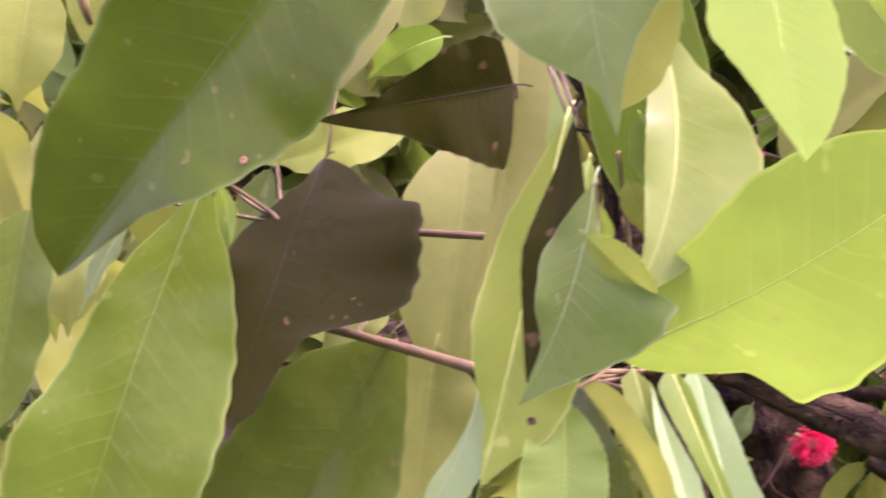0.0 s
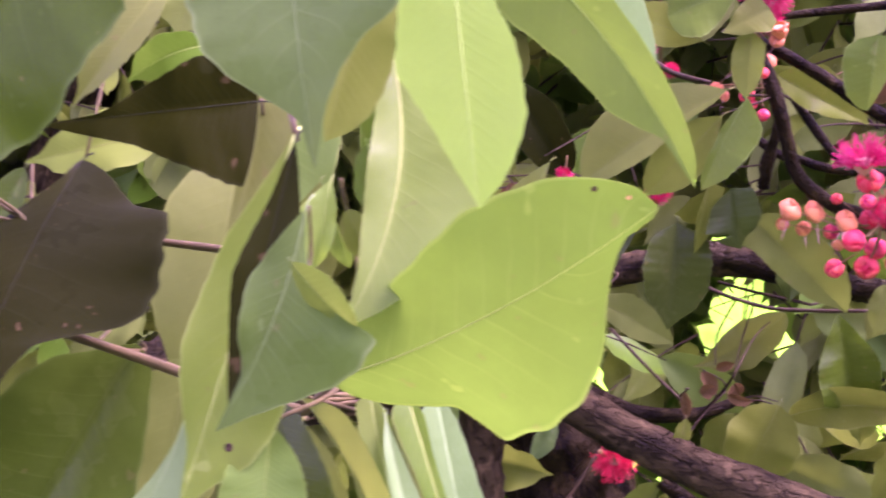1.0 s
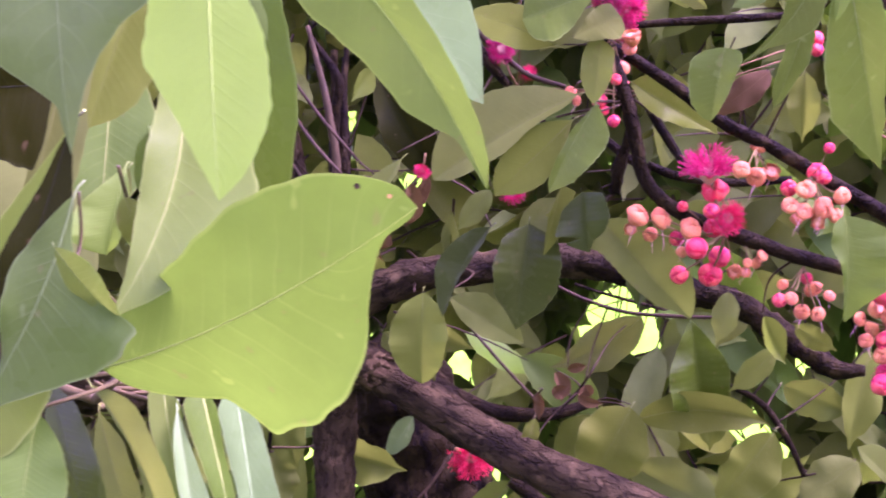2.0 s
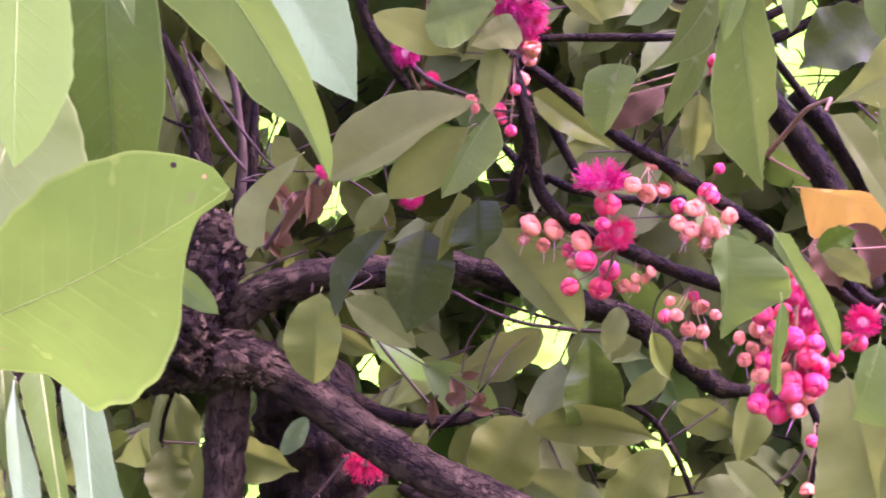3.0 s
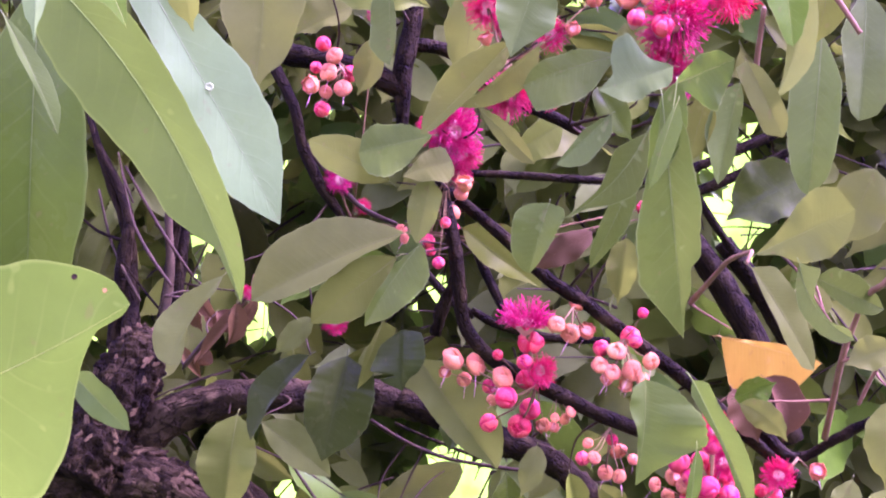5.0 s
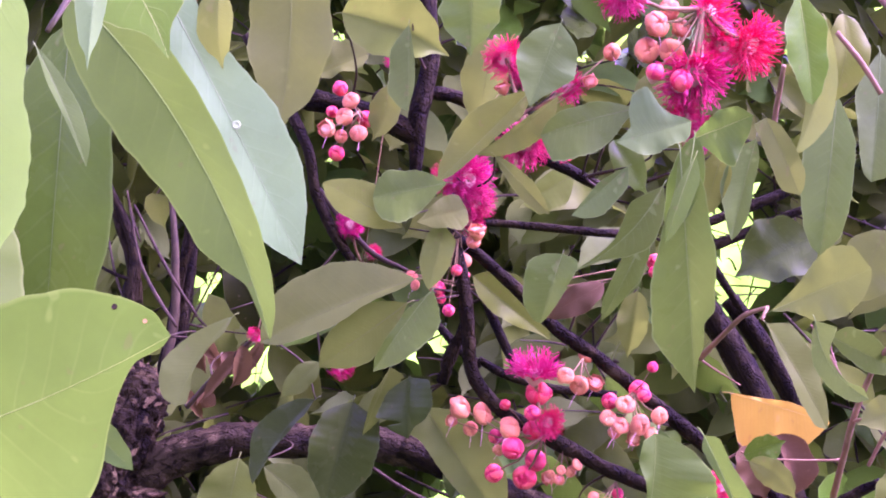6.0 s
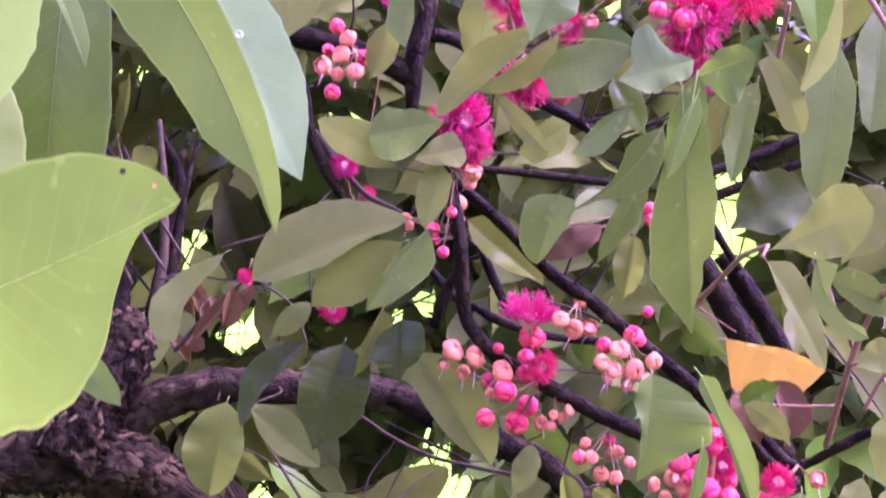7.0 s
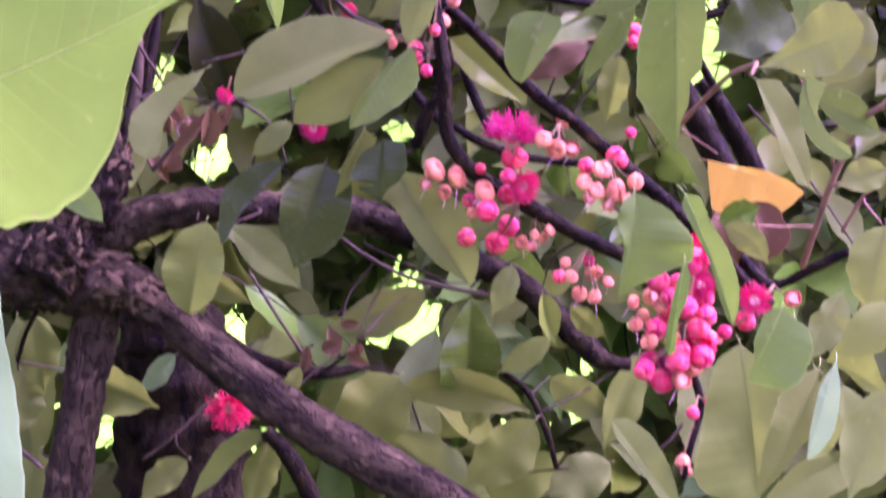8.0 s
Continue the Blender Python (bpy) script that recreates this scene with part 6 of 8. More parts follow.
side = thing("leafy_branch", (0.4941, 0.9958, 2.1726), "thin pinkish twig with rounded green leaves and one yellow leaf", "branch", "leafy branches")
leaf(side, (0.3761, 0.9631, 2.1191), (0.4645, 0.9400, 2.1602), 0.0684, "olive", 10, 12, -0.03, 0, fine=True, wave=0.02, curl=0.0, twist=0, outline=(((0, 0), (0.233, 0.26), (0.455, 0.64), (0.728, 1), (0.92, 0.8), (1, 0)), ((0, 0), (0.163, 0.2), (0.362, 0.73), (0.618, 0.89), (0.792, 0.69), (0.953, 0.27), (1, 0))))
leaf(side, (0.3735, 0.9668, 2.1080), (0.4382, 1.0017, 2.0208), 0.0421, "under", -10, 14, 0.05, 0, fine=True, wave=0.02, curl=0.0, twist=0, outline=(((0, 0), (0.113, 0.9), (0.37, 1), (0.665, 0.72), (0.902, 0.33), (1, 0)), ((0, 0), (0.17, 0.25), (0.427, 0.46), (0.685, 0.58), (0.905, 0.47), (1, 0))))
leaf(side, (0.4105, 0.9374, 2.1051), (0.4648, 0.9604, 2.0418), 0.0347, "dusky", 25, 16, 0.001, -0.13, fine=True, wave=0.02, curl=0.0, twist=0, outline=(((0, 0), (0.09, 1), (0.405, 0.18), (0.713, 0.11), (0.887, 0.38), (1, 0)), ((0, 0), (0.172, 0.36), (0.43, 0.79), (0.71, 0.79), (0.917, 0.48), (1, 0))))
leaf(side, (0.4465, 1.0161, 2.1167), (0.5148, 1.0256, 2.0911), 0.0383, "dusky", 10, 16, 0.05, 0, fine=True, wave=0.02, curl=0.0, twist=0, outline=(((0, 0), (0.168, 0.89), (0.472, 1), (0.787, 0.54), (1, 0)), ((0, 0), (0.253, 0.54), (0.62, 0.79), (0.882, 0.5), (1, 0))))
leaf(side, (0.3950, 1.2093, 2.1043), (0.5049, 1.2123, 2.0807), 0.1113, "yellow", 8, 6, -0.03, 0, fine=True, wave=0.02, curl=0.0, twist=0, label="bright yellow dying leaf", outline=(((0, 0), (0.295, 0.07), (0.565, 0.16), (0.825, 0.11), (1, 0)), ((0, 0), (0.087, 0.46), (0.185, 0.87), (0.305, 1), (0.492, 0.82), (0.745, 0.81), (0.897, 0.39), (1, 0))))
leaf(side, (0.4418, 1.2097, 2.0605), (0.4626, 1.2252, 1.9934), 0.0426, "brown", -30, 24, 0.083, 0.12, wave=0.06, curl=0.4)
leaf(side, (0.4059, 1.2072, 2.0457), (0.4361, 1.2212, 1.9907), 0.0437, "brown", -10, 12, 0.058, 0, wave=0.07, curl=0.14)
leaf(side, (0.4033, 1.1618, 2.02), (0.4554, 1.1722, 1.9835), 0.0295, "under", 15, 18, -0.003, 0.1, wave=0.05, curl=-0.13)
leaf(side, (0.3994, 1.17, 2.0279), (0.444, 1.1674, 2.0462), 0.0340, "mature", 15, 22, -0.035, 0, wave=0.05, curl=0.11)
leaf(side, (0.2967, 1.1115, 2.0301), (0.2906, 1.1364, 1.9253), 0.1253, "fresh", -8, 14, 0.05, 0.02, fine=True, wave=0.02, curl=0.0, twist=0, label="heart-shaped fresh green leaf", outline=(((0, 0), (0.155, 0.6), (0.367, 0.92), (0.535, 1), (0.657, 0.66), (0.815, 0.3), (0.932, 0.12), (1, 0)), ((0, 0), (0.092, 0.22), (0.265, 0.27), (0.578, 0.08), (0.843, 0.05), (1, 0))))
leaf(side, (0.3347, 1.0565, 2.0188), (0.3951, 1.0850, 1.8996), 0.0362, "fresh", 15, 16, 0.05, 0.02, fine=True, wave=0.02, curl=0.0, twist=0, outline=(((0, 0), (0.068, 0.68), (0.237, 0.68), (0.502, 1), (0.708, 0.94), (0.907, 0.46), (1, 0)), ((0, 0), (0.09, 0.43), (0.235, 0.34), (0.502, 0.15), (0.795, 0.25), (0.927, 0.19), (1, 0))))
leaf(side, (0.3392, 1.0619, 1.9536), (0.3335, 1.0827, 1.8627), 0.0164, "fresh", 15, 16, 0.05, 0, fine=True, wave=0.02, curl=0.0, twist=0, outline=(((0, 0), (0.152, 0.96), (0.385, 1), (0.627, 0.39), (0.93, 0.61), (1, 0)), ((0, 0), (0.23, 0.48), (0.588, 0.74), (0.892, 0.65), (1, 0))))
leaf(side, (0.3978, 0.9417, 1.8937), (0.3733, 0.9581, 1.8292), 0.0794, "fresh", 6, 12, 0.04, 0.02, fine=True, wave=0.015, curl=0.0, twist=0, outline=(((0, 0), (0.077, 0.3), (0.128, 0.65), (0.335, 0.95), (0.672, 1), (0.877, 0.8), (0.96, 0.35), (1, 0)), ((0, 0), (0.193, 0.31), (0.515, 0.29), (0.777, 0.05), (1, 0))))
leaf(side, (0.3988, 1.0700, 1.8794), (0.4326, 1.1000, 1.7341), 0.1252, "under", 6, 14, 0.04, 0, fine=True, wave=0.015, curl=0.0, twist=0, outline=(((0, 0), (0.27, 0.53), (0.405, 0.38), (0.645, 0.18), (0.858, 0.07), (1, 0)), ((0, 0), (0.085, 0.4), (0.282, 0.61), (0.552, 0.82), (0.74, 1), (0.882, 0.81), (1, 0))))
leaf(side, (0.4625, 1.0300, 1.8585), (0.4186, 1.0600, 1.7366), 0.0630, "olive", -12, 14, 0.04, 0, fine=True, wave=0.015, curl=0.0, twist=0, outline=(((0, 0), (0.263, 0.32), (0.432, 0.51), (0.623, 0.38), (0.83, 0.22), (1, 0)), ((0, 0), (0.258, 1), (0.468, 0.96), (0.698, 0.65), (0.89, 0.31), (1, 0))))
leaf(side, (0.4573, 1.0000, 1.8514), (0.4498, 1.0200, 1.7708), 0.0288, "under", 10, 20, 0.04, 0.13, fine=True, wave=0.015, curl=0.0, twist=0, outline=(((0, 0), (0.37, 0.43), (0.63, 0.88), (0.838, 0.71), (1, 0)), ((0, 0), (0.245, 1), (0.66, 0.58), (0.87, 0.1), (1, 0))))
leaf(side, (0.4916, 1.0500, 1.8480), (0.5102, 1.0800, 1.7585), 0.0477, "under", -10, 14, 0.04, 0, fine=True, wave=0.015, curl=0.0, twist=0, outline=(((0, 0), (0.245, 1), (0.637, 0.85), (0.868, 0.39), (1, 0)), ((0, 0), (0.318, 0.35), (0.655, 0.34), (0.835, 0.24), (1, 0))))
leaf(side, (0.4546, 0.9900, 1.8575), (0.5257, 1.0000, 1.8237), 0.0576, "olive", 8, 14, 0.04, 0.06, fine=True, wave=0.015, curl=0.0, twist=0, outline=(((0, 0), (0.045, 0.84), (0.225, 1), (0.613, 0.33), (1, 0)), ((0, 0), (0.193, 0.06), (0.532, 0.26), (0.812, 0.25), (1, 0))))
leaf(side, (0.5205, 1.0800, 1.7893), (0.4322, 1.0900, 1.7348), 0.0471, "olive", 8, 14, 0.04, 0, fine=True, wave=0.015, curl=0.0, twist=0, outline=(((0, 0), (0.26, 0.93), (0.565, 1), (0.81, 0.71), (1, 0)), ((0, 0), (0.245, 0.54), (0.515, 0.76), (0.78, 0.47), (1, 0))))
leaf(side, (0.4244, 0.8809, 1.8404), (0.4096, 0.9022, 1.7594), 0.0281, "pale", 20, 16, 0.017, 0, fine=True, wave=0.02, curl=0.0, twist=0, outline=(((0, 0), (0.31, 0.76), (0.642, 1), (0.895, 0.55), (1, 0)), ((0, 0), (0.315, 0.44), (0.703, 0.3), (1, 0))))
leaf(side, (0.4893, 0.9143, 1.8991), (0.4408, 0.9288, 1.8477), 0.0390, "under", 10, 13, 0.066, 0, wave=0.03, curl=-0.1)
leaf(side, (0.4581, 0.9637, 1.9151), (0.4336, 0.9797, 1.8515), 0.0354, "under", -8, 23, -0.019, 0, wave=0.06, curl=0.05)
leaf(side, (0.4667, 0.8822, 1.8206), (0.4451, 0.9046, 1.7286), 0.0506, "under", 0, 14, -0.023, 0, wave=0.03, curl=0.2)
leaf(side, (0.3593, 1.1106, 1.7171), (0.2847, 1.1024, 1.8001), 0.0427, "olive", 10, 16, 0.007, 0, fine=True, wave=0.02, curl=0.0, twist=0, outline=(((0, 0), (0.235, 0.41), (0.605, 0.3), (0.863, 0.3), (1, 0)), ((0, 0), (0.338, 0.76), (0.69, 1), (0.915, 0.63), (1, 0))))
leaf(side, (0.5229, 1.0304, 2.0566), (0.4771, 1.0375, 2.0366), 0.0346, "under", 19, 18, -0.049, 0, wave=0.04, curl=0.15)
leaf(side, (0.5473, 1.0894, 2.0173), (0.5353, 1.1107, 1.9278), 0.0586, "under", 16, 12, 0.068, 0, wave=0.03, curl=-0.14)
limb(side, "twig", [(0.3631, 1.22, 2.1444, 0.0033), (0.3698, 1.1129, 2.1452, 0.0026), (0.3676, 1.031, 2.1356, 0.0025), (0.3753, 0.9707, 2.1255, 0.002)], ROSY, 6, 8, 0.12)
limb(side, "twig", [(0.5101, 1.2288, 2.001, 0.0037), (0.5013, 1.1611, 2.0297, 0.0031), (0.4916, 1.0942, 2.0548, 0.0034), (0.4943, 1.0567, 2.0831, 0.0029), (0.4973, 1.0213, 2.1022, 0.0029), (0.5219, 0.9883, 2.1506, 0.0028), (0.62, 1.15, 2.5, 0.005), (0.5, 1.7, 3.1, 0.008), (0.1, 2.2, 3.6, 0.012)], ROSY, 6, 8, 0.12)
limb(side, "twig", [(0.3753, 0.9707, 2.1255, 0.002), (0.3687, 0.9655, 2.1111, 0.0016)], ROSY, 6, 8, 0.12)
limb(side, "twig", [(0.4916, 1.0942, 2.0548, 0.0021), (0.4978, 1.064, 2.0507, 0.0017), (0.5229, 1.0304, 2.0566, 0.0012)], ROSY, 6, 6, 0.12)
limb(side, "twig", [(0.4066, 0.9374, 2.1005, 0.0011), (0.4668, 1.0331, 2.0732, 0.0016), (0.4953, 1.0966, 2.0748, 0.0021)], ROSY, 6, 6, 0.12)
limb(side, "twig", [(0.5215, 1.1414, 2.0211, 0.0022), (0.5288, 1.1148, 2.0454, 0.0022), (0.534, 1.0912, 2.0575, 0.0017)], ROSY, 6, 6, 0.12)
limb(side, "twig", [(0.4462, 0.8445, 2.2913, 0.0026), (0.4245, 0.8346, 2.3178, 0.0026), (0.4022, 0.8265, 2.3394, 0.0023)], ROSY, 6, 8, 0.12)
limb(side, "twig", [(0.3864, 0.9858, 2.3134, 0.0029), (0.3847, 0.9689, 2.3299, 0.0029), (0.3817, 0.9266, 2.3571, 0.0024)], ROSY, 6, 8, 0.12)


# ---- flowers on the bare wood ----
cluster_a = thing("flower_cluster", (0.1986, 1.2847, 2.0573), "dense cluster with one open brush flower, magenta buds and salmon calyces", "flower cluster", "flower clusters on the bare wood")
bloom(cluster_a, (0.181, 1.2414, 2.1188), 0.0301, (0, -0.45, 1), (0.1986, 1.2847, 2.0573))
bloom(cluster_a, (0.2007, 1.2611, 2.0671), 0.0186, (0.5, -0.8, -0.5), (0.1986, 1.2847, 2.0573))
bud(cluster_a, (0.1874, 1.2632, 2.1002), 0.0143, (-0.03, -1.37, -0.1), (0.1986, 1.2847, 2.0573))
bud(cluster_a, (0.1819, 1.2554, 2.075), 0.0091, (-0.6, -1.11, 0.08), (0.1986, 1.2847, 2.0573))
bud(cluster_a, (0.1855, 1.2847, 2.062), 0.0116, (-0.27, -1.06, -0.1), (0.1986, 1.2847, 2.0573))
bud(cluster_a, (0.163, 1.2629, 2.0351), 0.0129, (0.79, -0.86, -1), (0.1986, 1.2847, 2.0573))
bud(cluster_a, (0.1939, 1.3217, 2.0353), 0.0129, (-0.42, -0.83, -0.65), (0.1986, 1.2847, 2.0573))
bud(cluster_a, (0.1828, 1.3306, 2.0163), 0.0143, (-0.32, -1.07, -0.45), (0.1986, 1.2847, 2.0573))
bud(cluster_a, (0.1463, 1.3229, 2.0168), 0.0110, (-0.61, -0.97, -0.1), (0.1986, 1.2847, 2.0573))
bud(cluster_a, (0.1453, 1.3026, 2.0557), 0.0091, (-0.03, -1.12, -0.55), (0.1986, 1.2847, 2.0573))
bud(cluster_a, (0.1522, 1.2751, 2.0868), 0.0065, (-0.29, -0.97, -0.22), (0.1986, 1.2847, 2.0573))
bud(cluster_a, (0.1974, 1.2678, 2.1023), 0.0078, (-0.02, -1.13, -0.49), (0.1986, 1.2847, 2.0573))
spent(cluster_a, (0.1002, 1.2804, 2.0799), 0.0132, (0.92, -1.11, 0.43), (0.1986, 1.2847, 2.0573))
spent(cluster_a, (0.1266, 1.2854, 2.0764), 0.0126, (0.6, -0.82, 0.03), (0.1986, 1.2847, 2.0573))
spent(cluster_a, (0.1574, 1.2673, 2.058), 0.0126, (0.49, -0.88, 0.26), (0.1986, 1.2847, 2.0573))
spent(cluster_a, (0.1157, 1.3063, 2.0631), 0.0080, (-0.17, -1.04, -0.33), (0.1986, 1.2847, 2.0573))
spent(cluster_a, (0.0942, 1.303, 2.0696), 0.0066, (-0.83, -1.27, -0.26), (0.1986, 1.2847, 2.0573))
spent(cluster_a, (0.1486, 1.2826, 2.0361), 0.0066, (-0.72, -0.84, -1.08), (0.1986, 1.2847, 2.0573))
spent(cluster_a, (0.2113, 1.3228, 2.0175), 0.0080, (-0.7, -0.87, -0.32), (0.1986, 1.2847, 2.0573))
cluster_b = thing("flower_cluster", (0.2342, 1.2434, 2.1388), "small row of salmon spent calyces under a branch", "flower cluster", "flower clusters on the bare wood")
spent(cluster_b, (0.2142, 1.2242, 2.112), 0.0092, (0.02, -0.88, 0.04), (0.2342, 1.2434, 2.1388))
spent(cluster_b, (0.2315, 1.234, 2.1059), 0.0106, (-0.7, -0.99, -0.56), (0.2342, 1.2434, 2.1388))
spent(cluster_b, (0.2519, 1.2619, 2.1151), 0.0092, (-0.11, -1.08, 0.37), (0.2342, 1.2434, 2.1388))
spent(cluster_b, (0.2419, 1.2567, 2.1473), 0.0099, (-0.23, -0.93, 0.48), (0.2342, 1.2434, 2.1388))
cluster_c = thing("flower_cluster", (0.2931, 1.2452, 2.1055), "mixed cluster of salmon calyces and a few magenta buds", "flower cluster", "flower clusters on the bare wood")
bud(cluster_c, (0.2665, 1.2416, 2.0924), 0.0096, (-0.42, -1.17, 0.3), (0.2931, 1.2452, 2.1055))
bud(cluster_c, (0.3, 1.2498, 2.11), 0.0115, (0.01, -0.99, 0.1), (0.2931, 1.2452, 2.1055))
bud(cluster_c, (0.3026, 1.2252, 2.0981), 0.0077, (0.76, -1.13, -0.03), (0.2931, 1.2452, 2.1055))
bud(cluster_c, (0.3097, 1.2178, 2.129), 0.0063, (0.22, -0.82, -0.05), (0.2931, 1.2452, 2.1055))
spent(cluster_c, (0.2816, 1.2276, 2.0859), 0.0105, (0.09, -0.89, 0.35), (0.2931, 1.2452, 2.1055))
spent(cluster_c, (0.2985, 1.2318, 2.0662), 0.0117, (0.49, -0.97, -0.69), (0.2931, 1.2452, 2.1055))
spent(cluster_c, (0.2639, 1.23, 2.0695), 0.0092, (0.38, -1.17, 0.16), (0.2931, 1.2452, 2.1055))
spent(cluster_c, (0.2774, 1.2312, 2.0622), 0.0098, (0.31, -1.03, 0.32), (0.2931, 1.2452, 2.1055))
spent(cluster_c, (0.3204, 1.234, 2.0783), 0.0092, (0.29, -1.13, -0.39), (0.2931, 1.2452, 2.1055))
spent(cluster_c, (0.3125, 1.239, 2.0578), 0.0079, (0.69, -0.9, -0.22), (0.2931, 1.2452, 2.1055))
spent(cluster_c, (0.2748, 1.2593, 2.062), 0.0079, (0.78, -0.85, -0.26), (0.2931, 1.2452, 2.1055))
spent(cluster_c, (0.2954, 1.2482, 2.055), 0.0079, (-0.08, -0.63, -0.38), (0.2931, 1.2452, 2.1055))
cluster_d = thing("flower_cluster", (0.2858, 1.3098, 2.0158), "small cluster of buds and spent calyces", "flower cluster", "flower clusters on the bare wood")
bud(cluster_d, (0.2535, 1.2956, 1.9763), 0.0085, (-0.3, -1.22, -1.18), (0.2858, 1.3098, 2.0158))
bud(cluster_d, (0.2894, 1.318, 2.0039), 0.0072, (0.11, -1, 0.13), (0.2858, 1.3098, 2.0158))
spent(cluster_d, (0.2657, 1.2913, 1.9767), 0.0074, (0.15, -0.73, 0.12), (0.2858, 1.3098, 2.0158))
spent(cluster_d, (0.299, 1.3385, 1.9951), 0.0100, (0.37, -0.49, -0.9), (0.2858, 1.3098, 2.0158))
spent(cluster_d, (0.2854, 1.3461, 1.9696), 0.0087, (0.12, -0.95, -0.14), (0.2858, 1.3098, 2.0158))
spent(cluster_d, (0.2973, 1.3099, 1.96), 0.0081, (-0.85, -1.3, 0.22), (0.2858, 1.3098, 2.0158))
spent(cluster_d, (0.3161, 1.3369, 1.9845), 0.0067, (0.2, -0.85, 0.2), (0.2858, 1.3098, 2.0158))
spent(cluster_d, (0.2603, 1.3056, 1.9955), 0.0060, (-0.44, -1.42, 0.24), (0.2858, 1.3098, 2.0158))
cluster_e = thing("flower_cluster", (0.2224, 1.2954, 2.0489), "few small salmon calyces below the branch", "flower cluster", "flower clusters on the bare wood")
spent(cluster_e, (0.2335, 1.3148, 2.0247), 0.0067, (0.66, -0.87, -0.59), (0.2224, 1.2954, 2.0489))
spent(cluster_e, (0.223, 1.329, 2.0161), 0.0060, (-0.3, -0.84, 0), (0.2224, 1.2954, 2.0489))
spent(cluster_e, (0.2385, 1.2978, 2.0292), 0.0067, (0.78, -1.01, 0.17), (0.2224, 1.2954, 2.0489))
spent(cluster_e, (0.2112, 1.3164, 2.0193), 0.0053, (-0.56, -1.19, -0.49), (0.2224, 1.2954, 2.0489))
spent(cluster_e, (0.2193, 1.2812, 2.0186), 0.0053, (0.34, -1.01, -0.19), (0.2224, 1.2954, 2.0489))
cluster_f = thing("flower_cluster", (0.385, 1.2308, 1.9331), "large hanging cluster of magenta buds and flowers", "flower cluster", "flower clusters on the bare wood")
bloom(cluster_f, (0.4017, 1.2347, 1.9032), 0.0178, (0.3, -1, -0.3), (0.385, 1.2308, 1.9331))
bloom(cluster_f, (0.3607, 1.2605, 1.8792), 0.0178, (-0.4, -1, -0.3), (0.385, 1.2308, 1.9331))
bloom(cluster_f, (0.3993, 1.2326, 1.9693), 0.0164, (0.3, -1, 0.2), (0.385, 1.2308, 1.9331))
bloom(cluster_f, (0.3823, 1.1916, 1.9964), 0.0191, (0.2, -1, 0.3), (0.385, 1.2308, 1.9331))
bud(cluster_f, (0.3474, 1.2095, 1.9643), 0.0126, (0.36, -1.24, 0.56), (0.385, 1.2308, 1.9331))
bud(cluster_f, (0.3643, 1.2294, 1.9308), 0.0126, (-0.63, -0.74, -0.54), (0.385, 1.2308, 1.9331))
bud(cluster_f, (0.3509, 1.2265, 1.9153), 0.0119, (-0.12, -0.94, -1.01), (0.385, 1.2308, 1.9331))
bud(cluster_f, (0.3784, 1.2058, 1.9373), 0.0126, (0.66, -1.09, -0.19), (0.385, 1.2308, 1.9331))
bud(cluster_f, (0.3928, 1.2081, 1.9178), 0.0126, (-0.2, -1.12, 0.15), (0.385, 1.2308, 1.9331))
bud(cluster_f, (0.385, 1.2414, 1.9256), 0.0104, (0.08, -1.03, -0.14), (0.385, 1.2308, 1.9331))
bud(cluster_f, (0.4018, 1.2233, 1.8893), 0.0134, (0.31, -1.03, -0.53), (0.385, 1.2308, 1.9331))
bud(cluster_f, (0.3923, 1.2541, 1.9052), 0.0112, (-0.18, -1.28, -0.58), (0.385, 1.2308, 1.9331))
bud(cluster_f, (0.3667, 1.2501, 1.863), 0.0134, (0.11, -0.88, 0.64), (0.385, 1.2308, 1.9331))
bud(cluster_f, (0.3755, 1.2194, 1.8813), 0.0126, (0.4, -0.48, 0.08), (0.385, 1.2308, 1.9331))
bud(cluster_f, (0.3417, 1.2291, 1.8701), 0.0119, (0.15, -1.05, -0.41), (0.385, 1.2308, 1.9331))
bud(cluster_f, (0.4062, 1.2445, 1.9566), 0.0119, (0.07, -1.21, -0.53), (0.385, 1.2308, 1.9331))
bud(cluster_f, (0.3757, 1.2387, 1.9712), 0.0104, (0.29, -1.13, -0.49), (0.385, 1.2308, 1.9331))
bud(cluster_f, (0.3594, 1.2049, 1.9475), 0.0096, (-0.29, -0.86, -0.62), (0.385, 1.2308, 1.9331))
bud(cluster_f, (0.3547, 1.2629, 1.8852), 0.0112, (0.15, -0.76, -0.81), (0.385, 1.2308, 1.9331))
bud(cluster_f, (0.3794, 1.194, 1.9812), 0.0104, (0.16, -1.13, 0.33), (0.385, 1.2308, 1.9331))
bud(cluster_f, (0.3997, 1.2043, 1.9301), 0.0112, (-0.69, -1.11, -0.68), (0.385, 1.2308, 1.9331))
bud(cluster_f, (0.397, 1.2417, 1.9113), 0.0119, (0.3, -0.96, 0.31), (0.385, 1.2308, 1.9331))
bud(cluster_f, (0.3757, 1.2588, 1.9465), 0.0104, (-0.24, -0.82, 0.17), (0.385, 1.2308, 1.9331))
bud(cluster_f, (0.378, 1.2196, 1.8937), 0.0104, (0.16, -0.71, -0.4), (0.385, 1.2308, 1.9331))
bud(cluster_f, (0.3786, 1.2682, 1.8726), 0.0104, (0.62, -1.02, 0.41), (0.385, 1.2308, 1.9331))
bud(cluster_f, (0.4105, 1.2295, 1.9107), 0.0096, (-0.23, -0.59, -0.41), (0.385, 1.2308, 1.9331))
bud(cluster_f, (0.3804, 1.2606, 1.9251), 0.0096, (-0.77, -0.97, -1.39), (0.385, 1.2308, 1.9331))
